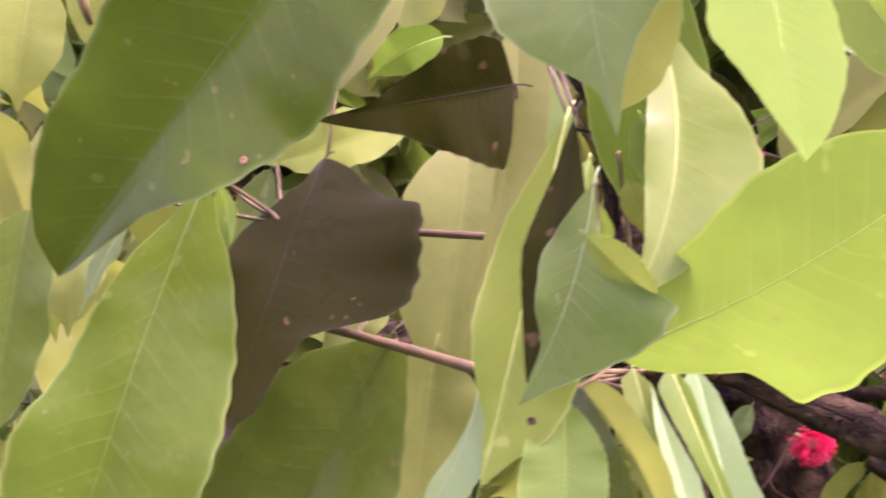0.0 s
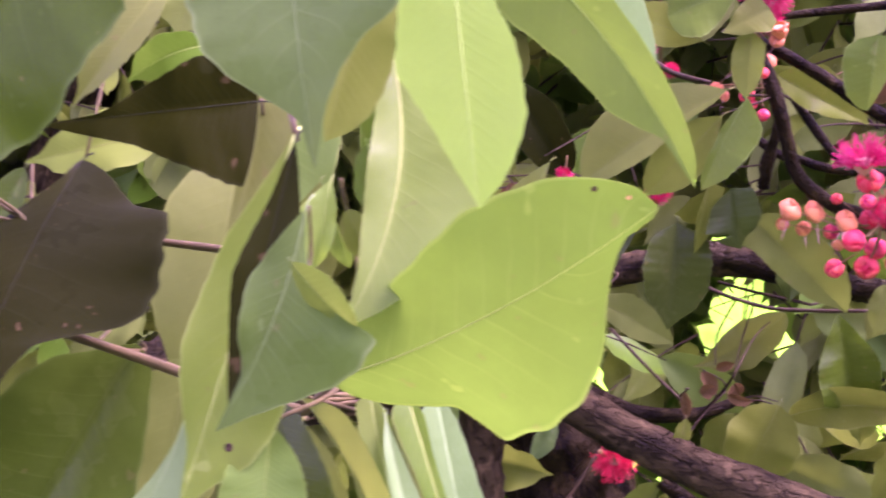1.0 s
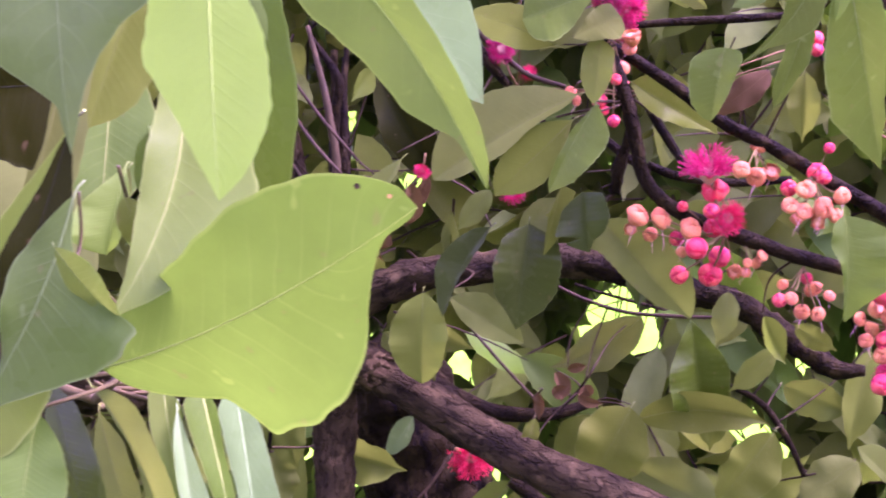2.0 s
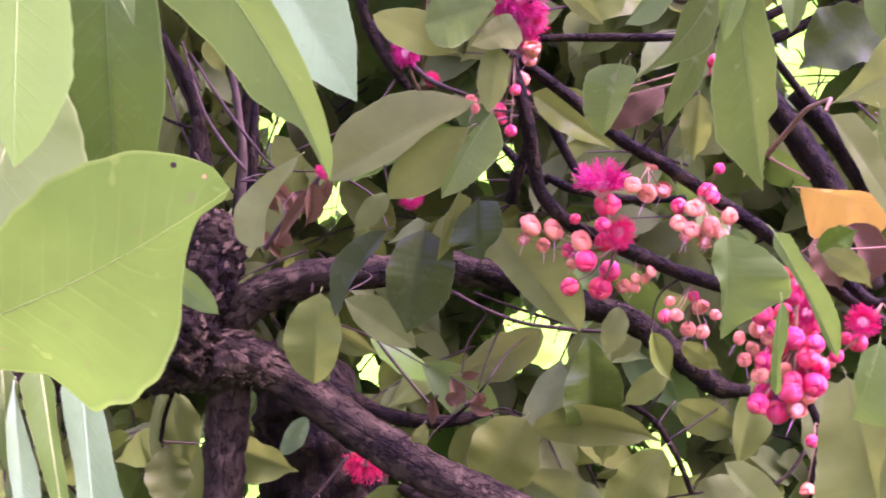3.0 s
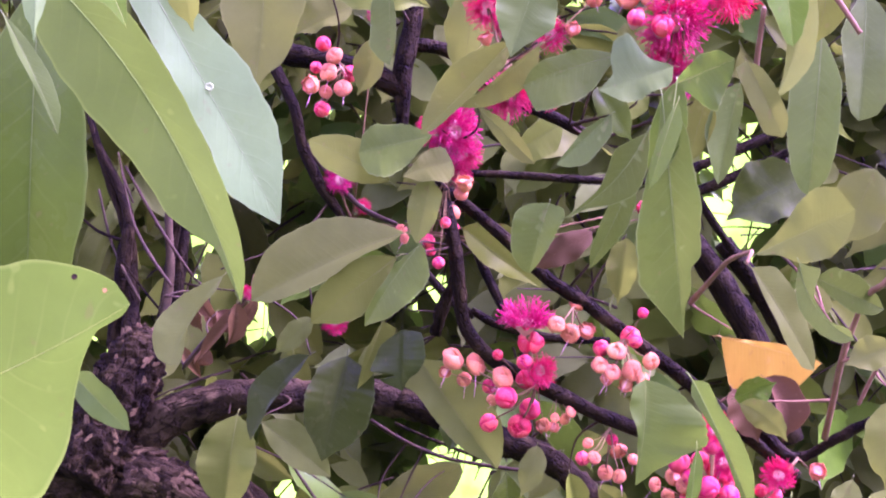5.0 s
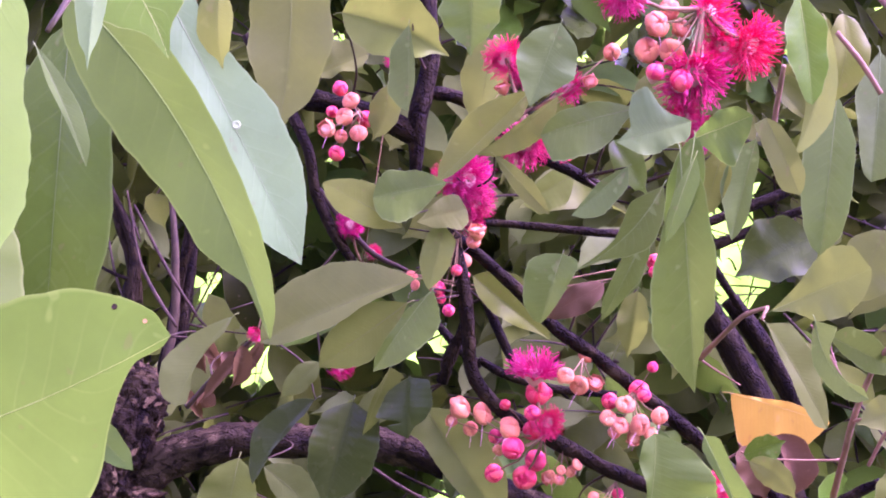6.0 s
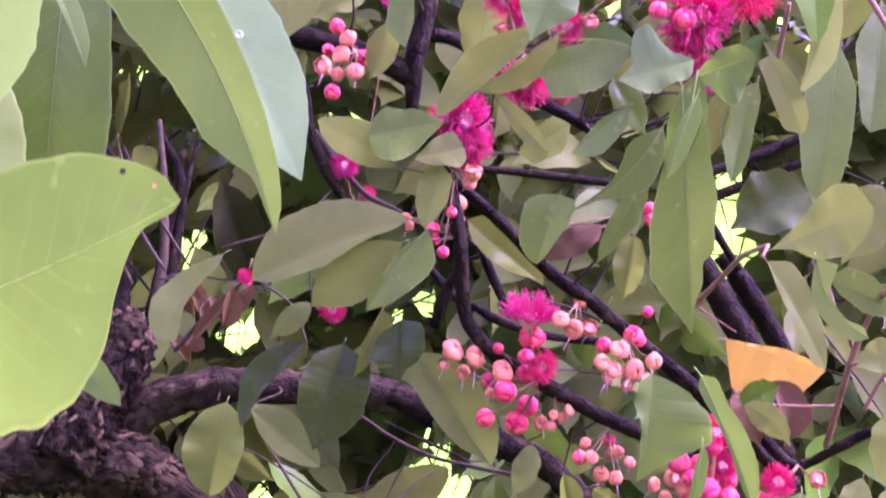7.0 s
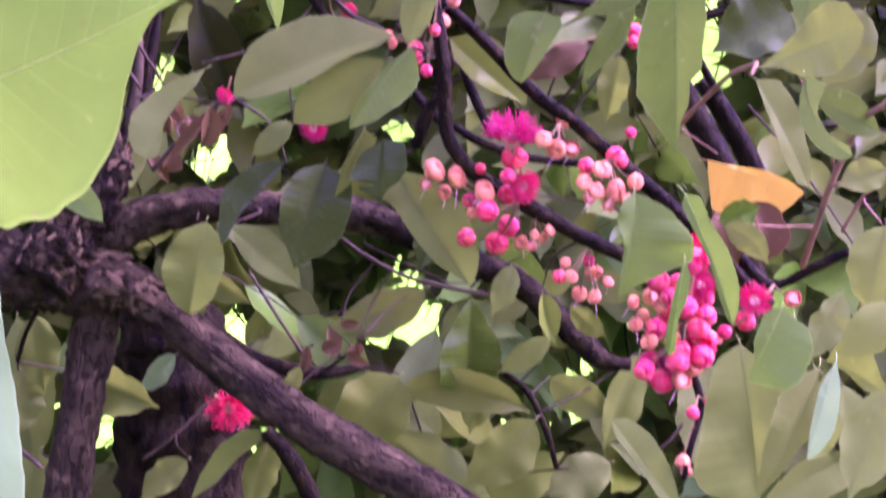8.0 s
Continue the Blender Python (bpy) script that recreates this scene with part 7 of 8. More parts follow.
bud(cluster_f, (0.3946, 1.2494, 1.9626), 0.0112, (0.85, -1.12, 0.91), (0.385, 1.2308, 1.9331))
spent(cluster_f, (0.3221, 1.2135, 1.939), 0.0074, (0.59, -0.82, -0.25), (0.385, 1.2308, 1.9331))
spent(cluster_f, (0.3452, 1.2374, 1.9514), 0.0096, (0.52, -0.68, 0.09), (0.385, 1.2308, 1.9331))
spent(cluster_f, (0.3287, 1.2238, 1.9169), 0.0074, (-0.38, -0.92, -0.14), (0.385, 1.2308, 1.9331))
spent(cluster_f, (0.3457, 1.2273, 1.9008), 0.0096, (-0.74, -0.87, 0.13), (0.385, 1.2308, 1.9331))
spent(cluster_f, (0.3836, 1.2411, 1.8648), 0.0103, (0.23, -0.95, -0.04), (0.385, 1.2308, 1.9331))
spent(cluster_f, (0.3455, 1.2621, 1.9345), 0.0082, (-0.7, -0.59, -0.22), (0.385, 1.2308, 1.9331))
spent(cluster_f, (0.3706, 1.2298, 1.9068), 0.0088, (0.21, -0.85, -0.64), (0.385, 1.2308, 1.9331))
spent(cluster_f, (0.3977, 1.2454, 1.8778), 0.0088, (0.13, -1.25, 0.58), (0.385, 1.2308, 1.9331))
spent(cluster_f, (0.3537, 1.2177, 1.94), 0.0082, (-0.91, -0.9, 0.03), (0.385, 1.2308, 1.9331))
cluster_g = thing("flower_cluster", (0.4845, 1.2452, 1.9807), "pair of open magenta flowers on a dark twig end", "flower cluster", "flower clusters on the bare wood")
bloom(cluster_g, (0.4601, 1.2356, 1.9592), 0.0181, (-0.5, -1, 0.2), (0.4845, 1.2452, 1.9807))
bud(cluster_g, (0.4629, 1.2741, 1.9421), 0.0107, (-0.35, -0.89, -0.08), (0.4845, 1.2452, 1.9807))
bud(cluster_g, (0.4359, 1.2624, 1.926), 0.0082, (-0.26, -1.03, 0.19), (0.4845, 1.2452, 1.9807))
bud(cluster_g, (0.4491, 1.2716, 1.9467), 0.0076, (0.09, -1.54, 0.17), (0.4845, 1.2452, 1.9807))
spent(cluster_g, (0.432, 1.2795, 1.9206), 0.0064, (0.12, -1.01, -0.07), (0.4845, 1.2452, 1.9807))
spent(cluster_g, (0.5034, 1.2433, 1.9664), 0.0091, (0.07, -1.03, 0.02), (0.4845, 1.2452, 1.9807))
cluster_h = thing("flower_cluster", (0.4059, 1.2484, 1.8513), "two small lone magenta buds on a thin twig", "flower cluster", "flower clusters on the bare wood")
bud(cluster_h, (0.4201, 1.2517, 1.8463), 0.0068, (0.32, -0.9, -0.09), (0.4059, 1.2484, 1.8513))
bud(cluster_h, (0.4012, 1.2481, 1.8318), 0.0074, (0.81, -1, 0.03), (0.4059, 1.2484, 1.8513))
spent(cluster_h, (0.3958, 1.2607, 1.7814), 0.0076, (0, -0.3, -1), (0.4059, 1.2484, 1.8513))
spent(cluster_h, (0.4042, 1.2749, 1.7709), 0.0063, (0, -0.3, -1), (0.4059, 1.2484, 1.8513))
cluster_i = thing("flower_cluster", (-0.0404, 1.1796, 2.3945), "round cluster of magenta buds and salmon calyces", "flower cluster", "flower clusters on the bare wood")
bud(cluster_i, (-0.0662, 1.1807, 2.4215), 0.0090, (0.7, -1.19, -0.1), (-0.0404, 1.1796, 2.3945))
bud(cluster_i, (-0.034, 1.1968, 2.3928), 0.0101, (0.24, -0.94, -0.62), (-0.0404, 1.1796, 2.3945))
bud(cluster_i, (-0.0654, 1.2156, 2.355), 0.0096, (-0.35, -1.05, -0.06), (-0.0404, 1.1796, 2.3945))
bud(cluster_i, (-0.0733, 1.1886, 2.3949), 0.0072, (0.07, -0.65, -0.69), (-0.0404, 1.1796, 2.3945))
spent(cluster_i, (-0.0509, 1.1743, 2.4031), 0.0098, (-0.52, -1.4, 0.14), (-0.0404, 1.1796, 2.3945))
spent(cluster_i, (-0.0567, 1.178, 2.3841), 0.0104, (-0.56, -1.12, -0.13), (-0.0404, 1.1796, 2.3945))
spent(cluster_i, (-0.0736, 1.1705, 2.3645), 0.0098, (-0.57, -1.57, -0.54), (-0.0404, 1.1796, 2.3945))
spent(cluster_i, (-0.0393, 1.1809, 2.3658), 0.0098, (-0.13, -1.35, 0.13), (-0.0404, 1.1796, 2.3945))
spent(cluster_i, (-0.0601, 1.1879, 2.3642), 0.0074, (0.25, -1.03, -0.32), (-0.0404, 1.1796, 2.3945))
cluster_j = thing("flower_cluster", (0.3161, 0.997, 2.4542), "large open magenta brush flowers with salmon calyces", "flower cluster", "flower clusters on the bare wood")
bloom(cluster_j, (0.3114, 1.0188, 2.3861), 0.0367, (0.1, -0.45, -1), (0.3161, 0.997, 2.4542))
bloom(cluster_j, (0.3277, 1.01, 2.4597), 0.0288, (0.6, -0.7, 0.1), (0.3161, 0.997, 2.4542))
bloom(cluster_j, (0.3719, 1.0202, 2.4297), 0.0328, (0.7, -0.5, -0.5), (0.3161, 0.997, 2.4542))
bloom(cluster_j, (0.3433, 1.0248, 2.4292), 0.0223, (0.4, -0.8, -0.5), (0.3161, 0.997, 2.4542))
bloom(cluster_j, (0.3069, 1.0416, 2.3481), 0.0236, (0.5, -1, -0.3), (0.3161, 0.997, 2.4542))
bloom(cluster_j, (0.2307, 0.9773, 2.4535), 0.0262, (0.1, -0.45, -1), (0.3161, 0.997, 2.4542))
bloom(cluster_j, (0.3255, 1.0448, 2.3353), 0.0197, (-0.2, -1, -0.6), (0.3161, 0.997, 2.4542))
spent(cluster_j, (0.2702, 1.0067, 2.4369), 0.0133, (0.5, -1.16, -0.07), (0.3161, 0.997, 2.4542))
spent(cluster_j, (0.2634, 1.0247, 2.4162), 0.0127, (0.18, -1.05, -0.31), (0.3161, 0.997, 2.4542))
spent(cluster_j, (0.2886, 1.0136, 2.4127), 0.0127, (-0.38, -0.6, -0.8), (0.3161, 0.997, 2.4542))
spent(cluster_j, (0.2972, 1.0124, 2.4377), 0.0109, (0.34, -0.58, 0.09), (0.3161, 0.997, 2.4542))
spent(cluster_j, (0.3206, 1.0292, 2.4246), 0.0109, (0.4, -1.06, 0.23), (0.3161, 0.997, 2.4542))
spent(cluster_j, (0.2853, 1.0216, 2.4655), 0.0109, (0.37, -1.06, -0.39), (0.3161, 0.997, 2.4542))
bud(cluster_j, (0.2692, 1.0015, 2.3792), 0.0095, (0.23, -1, 1.16), (0.3161, 0.997, 2.4542))
bud(cluster_j, (0.2965, 1.0011, 2.3714), 0.0119, (0.04, -0.87, 0.38), (0.3161, 0.997, 2.4542))
bud(cluster_j, (0.3163, 1.0348, 2.395), 0.0095, (0.26, -0.85, -0.64), (0.3161, 0.997, 2.4542))
bud(cluster_j, (0.2916, 1.0438, 2.3839), 0.0077, (0.37, -0.99, 0.07), (0.3161, 0.997, 2.4542))
cluster_k = thing("flower_cluster", (0.0846, 1.2224, 2.2804), "string of open magenta flowers along the branch", "flower cluster", "flower clusters on the bare wood")
bloom(cluster_k, (0.0893, 1.1907, 2.3251), 0.0305, (0.6, -0.7, -0.3), (0.0846, 1.2224, 2.2804))
bloom(cluster_k, (0.0995, 1.2114, 2.3068), 0.0232, (0.4, -0.8, -0.4), (0.0846, 1.2224, 2.2804))
bloom(cluster_k, (0.0669, 1.1915, 2.3232), 0.0203, (-0.4, -1, 0.1), (0.0846, 1.2224, 2.2804))
bloom(cluster_k, (0.0973, 1.2234, 2.2855), 0.0145, (0.2, -0.8, -0.7), (0.0846, 1.2224, 2.2804))
spent(cluster_k, (0.1042, 1.1999, 2.2631), 0.0093, (-0.04, -0.96, 1.03), (0.0846, 1.2224, 2.2804))
spent(cluster_k, (0.1008, 1.2088, 2.2559), 0.0081, (0.23, -1.07, 0.57), (0.0846, 1.2224, 2.2804))
spent(cluster_k, (0.0918, 1.2453, 2.2444), 0.0093, (-0.03, -0.96, 0.02), (0.0846, 1.2224, 2.2804))
spent(cluster_k, (0.0335, 1.2593, 2.2263), 0.0067, (0.13, -0.88, 0.3), (0.0846, 1.2224, 2.2804))
spent(cluster_k, (0.0397, 1.2222, 2.2037), 0.0060, (-0.82, -0.76, -0.24), (0.0846, 1.2224, 2.2804))
bud(cluster_k, (0.0654, 1.2419, 2.2082), 0.0092, (0.35, -0.88, 0.26), (0.0846, 1.2224, 2.2804))
bud(cluster_k, (0.0792, 1.236, 2.1811), 0.0072, (-0.03, -0.94, 0.09), (0.0846, 1.2224, 2.2804))
bud(cluster_k, (0.0847, 1.2323, 2.2287), 0.0066, (0.15, -1.04, 0.28), (0.0846, 1.2224, 2.2804))
bud(cluster_k, (0.095, 1.2708, 2.2363), 0.0066, (1, -0.85, -0.14), (0.0846, 1.2224, 2.2804))
bud(cluster_k, (0.0697, 1.2443, 2.1972), 0.0059, (0.49, -1.07, -0.21), (0.0846, 1.2224, 2.2804))
cluster_l = thing("flower_cluster", (0.1444, 1.1298, 2.385), "open magenta flowers hanging among green leaves", "flower cluster", "flower clusters on the bare wood")
bloom(cluster_l, (0.1472, 1.1157, 2.3407), 0.0295, (0.1, -0.5, -1), (0.1444, 1.1298, 2.385))
bloom(cluster_l, (0.1892, 1.132, 2.3525), 0.0197, (0.2, -0.8, -0.6), (0.1444, 1.1298, 2.385))
bloom(cluster_l, (0.1208, 1.1227, 2.4462), 0.0239, (-0.1, -0.8, -0.6), (0.1444, 1.1298, 2.385))
bloom(cluster_l, (0.1412, 1.1295, 2.434), 0.0169, (0.3, -0.9, -0.4), (0.1444, 1.1298, 2.385))
bloom(cluster_l, (0.1921, 1.122, 2.4176), 0.0197, (-0.3, -0.9, -0.3), (0.1444, 1.1298, 2.385))
spent(cluster_l, (0.2161, 1.114, 2.4208), 0.0077, (-0.37, -1.21, -0.22), (0.1444, 1.1298, 2.385))
spent(cluster_l, (0.2373, 1.1054, 2.4559), 0.0091, (0.15, -1.12, -0.97), (0.1444, 1.1298, 2.385))
spent(cluster_l, (0.121, 1.1404, 2.4163), 0.0077, (-0.58, -0.78, 0.95), (0.1444, 1.1298, 2.385))
cluster_m = thing("flower_cluster", (-0.1656, 1.8127, 1.859), "lone open magenta flower under the limb", "flower cluster", "flower clusters on the bare wood")
bloom(cluster_m, (-0.145, 1.8357, 1.8451), 0.0334, (0.2, -0.7, -1), (-0.1656, 1.8127, 1.859))
cluster_n = thing("flower_cluster", (-0.0283, 1.3079, 2.2518), "small faded pink flowers among the leaves", "flower cluster", "flower clusters on the bare wood")
bloom(cluster_n, (-0.0427, 1.332, 2.1306), 0.0152, (0.2, -1, -0.1), (-0.0283, 1.3079, 2.2518))
bloom(cluster_n, (-0.0155, 1.2888, 2.2627), 0.0099, (0.3, -1, 0.1), (-0.0283, 1.3079, 2.2518))
bloom(cluster_n, (-0.0449, 1.2746, 2.2897), 0.0167, (0.1, -1, 0), (-0.0283, 1.3079, 2.2518))
bloom(cluster_n, (-0.0087, 1.1975, 2.4698), 0.0106, (0, -1, 0), (-0.0283, 1.3079, 2.2518))
bud(cluster_n, (0.3269, 1.3234, 2.292), 0.0103, (-0.77, -0.78, -0.04), (-0.0283, 1.3079, 2.2518))
bud(cluster_n, (0.327, 1.3217, 2.2782), 0.0082, (0.05, -0.83, -1.44), (-0.0283, 1.3079, 2.2518))
cluster_o = thing("flower_cluster", (-0.1493, 1.3714, 2.1963), "thin withering pink flower on a dry stem", "flower cluster", "flower clusters on the bare wood")
bloom(cluster_o, (-0.1558, 1.3896, 2.1795), 0.0105, (-0.3, -0.5, -1), (-0.1493, 1.3714, 2.1963))


# ---- thin twigs that bear the leaves ----
limb(near, "twig", [(-0.3592, 0.4560, 2.1239, 0.0011), (-0.3361, 0.4849, 2.1355, 0.0014), (-0.3130, 0.4638, 2.1470, 0.0018)], TENDER, 5, 6, 0.1)
limb(near, "twig", [(-0.4793, 0.5060, 1.9848, 0.0011), (-0.4678, 0.5606, 1.9724, 0.0014), (-0.4564, 0.5652, 1.9600, 0.0018)], TENDER, 5, 6, 0.1)
limb(near, "twig", [(-0.4347, 0.6060, 2.0149, 0.0011), (-0.4135, 0.6182, 2.1436, 0.0014), (-0.3923, 0.5804, 2.2723, 0.0018)], TENDER, 5, 6, 0.1)
limb(near, "twig", [(-0.4019, 0.6210, 1.8853, 0.0011), (-0.4011, 0.6227, 1.8789, 0.0014), (-0.4003, 0.5744, 1.8725, 0.0018)], TENDER, 5, 6, 0.1)
limb(near, "twig", [(-0.2699, 0.4860, 1.9996, 0.0011), (-0.2872, 0.5534, 1.9633, 0.0014), (-0.3045, 0.5708, 1.9271, 0.0018)], TENDER, 5, 6, 0.1)
limb(near, "twig", [(-0.2669, 0.5060, 2.0487, 0.0011), (-0.2857, 0.5634, 1.9879, 0.0014), (-0.3045, 0.5708, 1.9271, 0.0018)], TENDER, 5, 6, 0.1)
limb(near, "twig", [(-0.2296, 0.4110, 1.9497, 0.0011), (-0.2464, 0.4311, 2.0116, 0.0014), (-0.2631, 0.4012, 2.0735, 0.0018)], TENDER, 5, 6, 0.1)
limb(near, "twig", [(-0.2226, 0.3910, 1.9419, 0.0011), (-0.2371, 0.4079, 2.0017, 0.0014), (-0.2516, 0.3748, 2.0614, 0.0018)], TENDER, 5, 6, 0.1)
limb(near, "twig", [(-0.2142, 0.3760, 1.9030, 0.0008), (-0.2180, 0.3900, 1.8830, 0.0009), (-0.2219, 0.3900, 1.8600, 0.0009), (-0.2250, 0.4300, 1.8460, 0.0012), (-0.2272, 0.5160, 1.8422, 0.0018)], TENDER, 5, 6, 0.1)
limb(near, "twig", [(-0.2219, 0.3720, 1.8770, 0.0011), (-0.2245, 0.4690, 1.8596, 0.0014), (-0.2272, 0.5160, 1.8422, 0.0018)], TENDER, 5, 6, 0.1)
limb(near, "twig", [(-0.2051, 0.4060, 1.9234, 0.0011), (-0.2162, 0.4860, 1.8828, 0.0014), (-0.2272, 0.5160, 1.8422, 0.0018)], TENDER, 5, 6, 0.1)
limb(near, "twig", [(-0.2929, 0.4260, 1.8262, 0.0011), (-0.2601, 0.4960, 1.8342, 0.0014), (-0.2272, 0.5160, 1.8422, 0.0018)], TENDER, 5, 6, 0.1)
limb(near, "twig", [(-0.2505, 0.4260, 1.8049, 0.0011), (-0.2389, 0.4960, 1.8236, 0.0014), (-0.2272, 0.5160, 1.8422, 0.0018)], TENDER, 5, 6, 0.1)
limb(near, "twig", [(-0.2639, 0.4760, 1.8249, 0.0011), (-0.2456, 0.5210, 1.8336, 0.0014), (-0.2272, 0.5160, 1.8422, 0.0018)], TENDER, 5, 6, 0.1)
limb(near, "twig", [(-0.2231, 0.4360, 1.8267, 0.0011), (-0.2252, 0.5010, 1.8344, 0.0014), (-0.2272, 0.5160, 1.8422, 0.0018)], TENDER, 5, 6, 0.1)
limb(near, "twig", [(-0.1219, 0.2760, 2.0123, 0.0011), (-0.1637, 0.2977, 2.0127, 0.0014), (-0.2054, 0.2694, 2.0132, 0.0018)], TENDER, 5, 6, 0.1)
limb(near, "twig", [(-0.1783, 0.4260, 1.9995, 0.0011), (-0.2207, 0.4386, 2.0365, 0.0014), (-0.2631, 0.4012, 2.0735, 0.0018)], TENDER, 5, 6, 0.1)
limb(near, "twig", [(-0.1988, 0.3060, 2.0786, 0.0011), (-0.2137, 0.3390, 2.0579, 0.0014), (-0.2285, 0.3221, 2.0373, 0.0018)], TENDER, 5, 6, 0.1)
limb(near, "twig", [(-0.1579, 0.3410, 2.0357, 0.0011), (-0.1932, 0.3565, 2.0365, 0.0014), (-0.2285, 0.3221, 2.0373, 0.0018)], TENDER, 5, 6, 0.1)
limb(near, "twig", [(-0.2704, 0.5560, 1.8324, 0.0011), (-0.2684, 0.5811, 1.8285, 0.0014), (-0.2664, 0.5562, 1.8247, 0.0018)], TENDER, 5, 6, 0.1)
limb(near, "twig", [(-0.2834, 0.6060, 1.8211, 0.0011), (-0.2875, 0.6115, 1.8252, 0.0014), (-0.2916, 0.5670, 1.8293, 0.0018)], TENDER, 5, 6, 0.1)
limb(near, "twig", [(-0.2329, 0.5760, 1.8351, 0.0011), (-0.2469, 0.5882, 1.8312, 0.0014), (-0.2608, 0.5504, 1.8272, 0.0018)], TENDER, 5, 6, 0.1)
limb(near, "twig", [(-0.2221, 0.5710, 1.8167, 0.0011), (-0.2414, 0.5857, 1.8219, 0.0014), (-0.2608, 0.5504, 1.8272, 0.0018)], TENDER, 5, 6, 0.1)
limb(near, "twig", [(-0.2108, 0.5810, 1.8343, 0.0011), (-0.2386, 0.5936, 1.8295, 0.0014), (-0.2664, 0.5562, 1.8247, 0.0018)], TENDER, 5, 6, 0.1)
limb(near, "twig", [(-0.1955, 0.6060, 1.8361, 0.0011), (-0.2254, 0.6003, 1.8329, 0.0014), (-0.2552, 0.5447, 1.8297, 0.0018)], TENDER, 5, 6, 0.1)
limb(shoot, "twig", [(-0.1651, 0.4760, 2.1221, 0.0011), (-0.1512, 0.4914, 2.1362, 0.0014), (-0.1372, 0.4568, 2.1503, 0.0018)], TENDER, 5, 6, 0.1)
limb(shoot, "twig", [(-0.1606, 0.6360, 2.2387, 0.0011), (-0.1697, 0.6570, 2.2904, 0.0014), (-0.1787, 0.6280, 2.3420, 0.0018)], TENDER, 5, 6, 0.1)
limb(near, "twig", [(-0.3467, 0.5467, 2.1104, 0.0009), (-0.3398, 0.5098, 2.1319, 0.0013), (-0.307, 0.4662, 2.136, 0.0018)], TENDER, 5, 5, 0.1)
limb(near, "twig", [(-0.4097, 0.655, 1.9143, 0.0009), (-0.4105, 0.6183, 1.9053, 0.0013), (-0.4145, 0.5764, 1.8782, 0.0018)], TENDER, 5, 5, 0.1)
limb(near, "twig", [(-0.4891, 0.5519, 1.9914, 0.0009), (-0.479, 0.5615, 1.9783, 0.0013), (-0.4564, 0.5692, 1.96, 0.0018)], TENDER, 5, 5, 0.1)
limb(near, "twig", [(-0.4691, 0.595, 2.0109, 0.0009), (-0.4639, 0.5831, 1.9835, 0.0013), (-0.4564, 0.5692, 1.96, 0.0018)], TENDER, 5, 5, 0.1)
limb(near, "twig", [(-0.5362, 0.5209, 1.9802, 0.0009), (-0.5168, 0.549, 1.9782, 0.0013), (-0.4564, 0.5692, 1.96, 0.0018)], TENDER, 5, 5, 0.1)
limb(shoot, "twig", [(-0.1075, 0.6468, 2.2301, 0.0009), (-0.1181, 0.6095, 2.2104, 0.0013), (-0.1136, 0.5665, 2.1888, 0.0018)], TENDER, 5, 5, 0.1)
limb(tree, "twig", [(-0.2356, 1.4898, 2.2032, 0.0009), (-0.2549, 1.4768, 2.2001, 0.0013), (-0.2774, 1.462, 2.1875, 0.0018)], TWIG, 5, 5, 0.1)
limb(tree, "twig", [(-0.2781, 1.5651, 2.1735, 0.0009), (-0.2945, 1.5713, 2.1673, 0.0013), (-0.3264, 1.5752, 2.1587, 0.0018)], TWIG, 5, 5, 0.1)
limb(tree, "twig", [(-0.237, 1.5728, 2.2098, 0.0009), (-0.2437, 1.5674, 2.2277, 0.0013), (-0.2626, 1.5603, 2.2444, 0.0018)], TWIG, 5, 5, 0.1)
limb(tree, "twig", [(-0.2136, 1.5078, 2.1837, 0.0009), (-0.2216, 1.4819, 2.1585, 0.0013), (-0.2114, 1.452, 2.1332, 0.0018)], TWIG, 5, 5, 0.1)
limb(tree, "twig", [(-0.2568, 1.5049, 2.1345, 0.0009), (-0.2548, 1.4918, 2.1172, 0.0013), (-0.2438, 1.4781, 2.0988, 0.0018)], TWIG, 5, 5, 0.1)
limb(tree, "twig", [(-0.2246, 1.5044, 2.1359, 0.0009), (-0.2303, 1.4881, 2.1239, 0.0013), (-0.2356, 1.4716, 2.1075, 0.0018)], TWIG, 5, 5, 0.1)
limb(tree, "twig", [(-0.2291, 1.5101, 2.2061, 0.0009), (-0.246, 1.4879, 2.1952, 0.0013), (-0.2774, 1.462, 2.1875, 0.0018)], TWIG, 5, 5, 0.1)
limb(tree, "twig", [(0.0207, 1.5776, 1.9115, 0.0009), (-0.0263, 1.5598, 1.8664, 0.0013), (-0.048, 1.5325, 1.8241, 0.0018)], TWIG, 5, 5, 0.1)
limb(tree, "twig", [(0.0103, 1.5803, 1.9468, 0.0009), (0.0171, 1.5841, 1.9873, 0.0013), (0.0466, 1.5799, 2.033, 0.0018)], TWIG, 5, 5, 0.1)
limb(tree, "twig", [(-0.0086, 1.6521, 1.9521, 0.0009), (0.018, 1.6821, 1.9388, 0.0013), (0.0267, 1.7073, 1.9309, 0.0018)], TWIG, 5, 5, 0.1)
limb(tree, "twig", [(0.0319, 1.584, 1.9256, 0.0009), (0.0456, 1.587, 1.9701, 0.0013), (0.0686, 1.5806, 2.0247, 0.0018)], TWIG, 5, 5, 0.1)
limb(tree, "twig", [(-0.0113, 1.6193, 1.9166, 0.0009), (0.0089, 1.6698, 1.92, 0.0013), (0.011, 1.7119, 1.9147, 0.0018)], TWIG, 5, 5, 0.1)
limb(tree, "twig", [(-0.0318, 1.6491, 1.9259, 0.0009), (-0.0274, 1.6837, 1.9285, 0.0013), (-0.0422, 1.7136, 1.9201, 0.0018)], TWIG, 5, 5, 0.1)
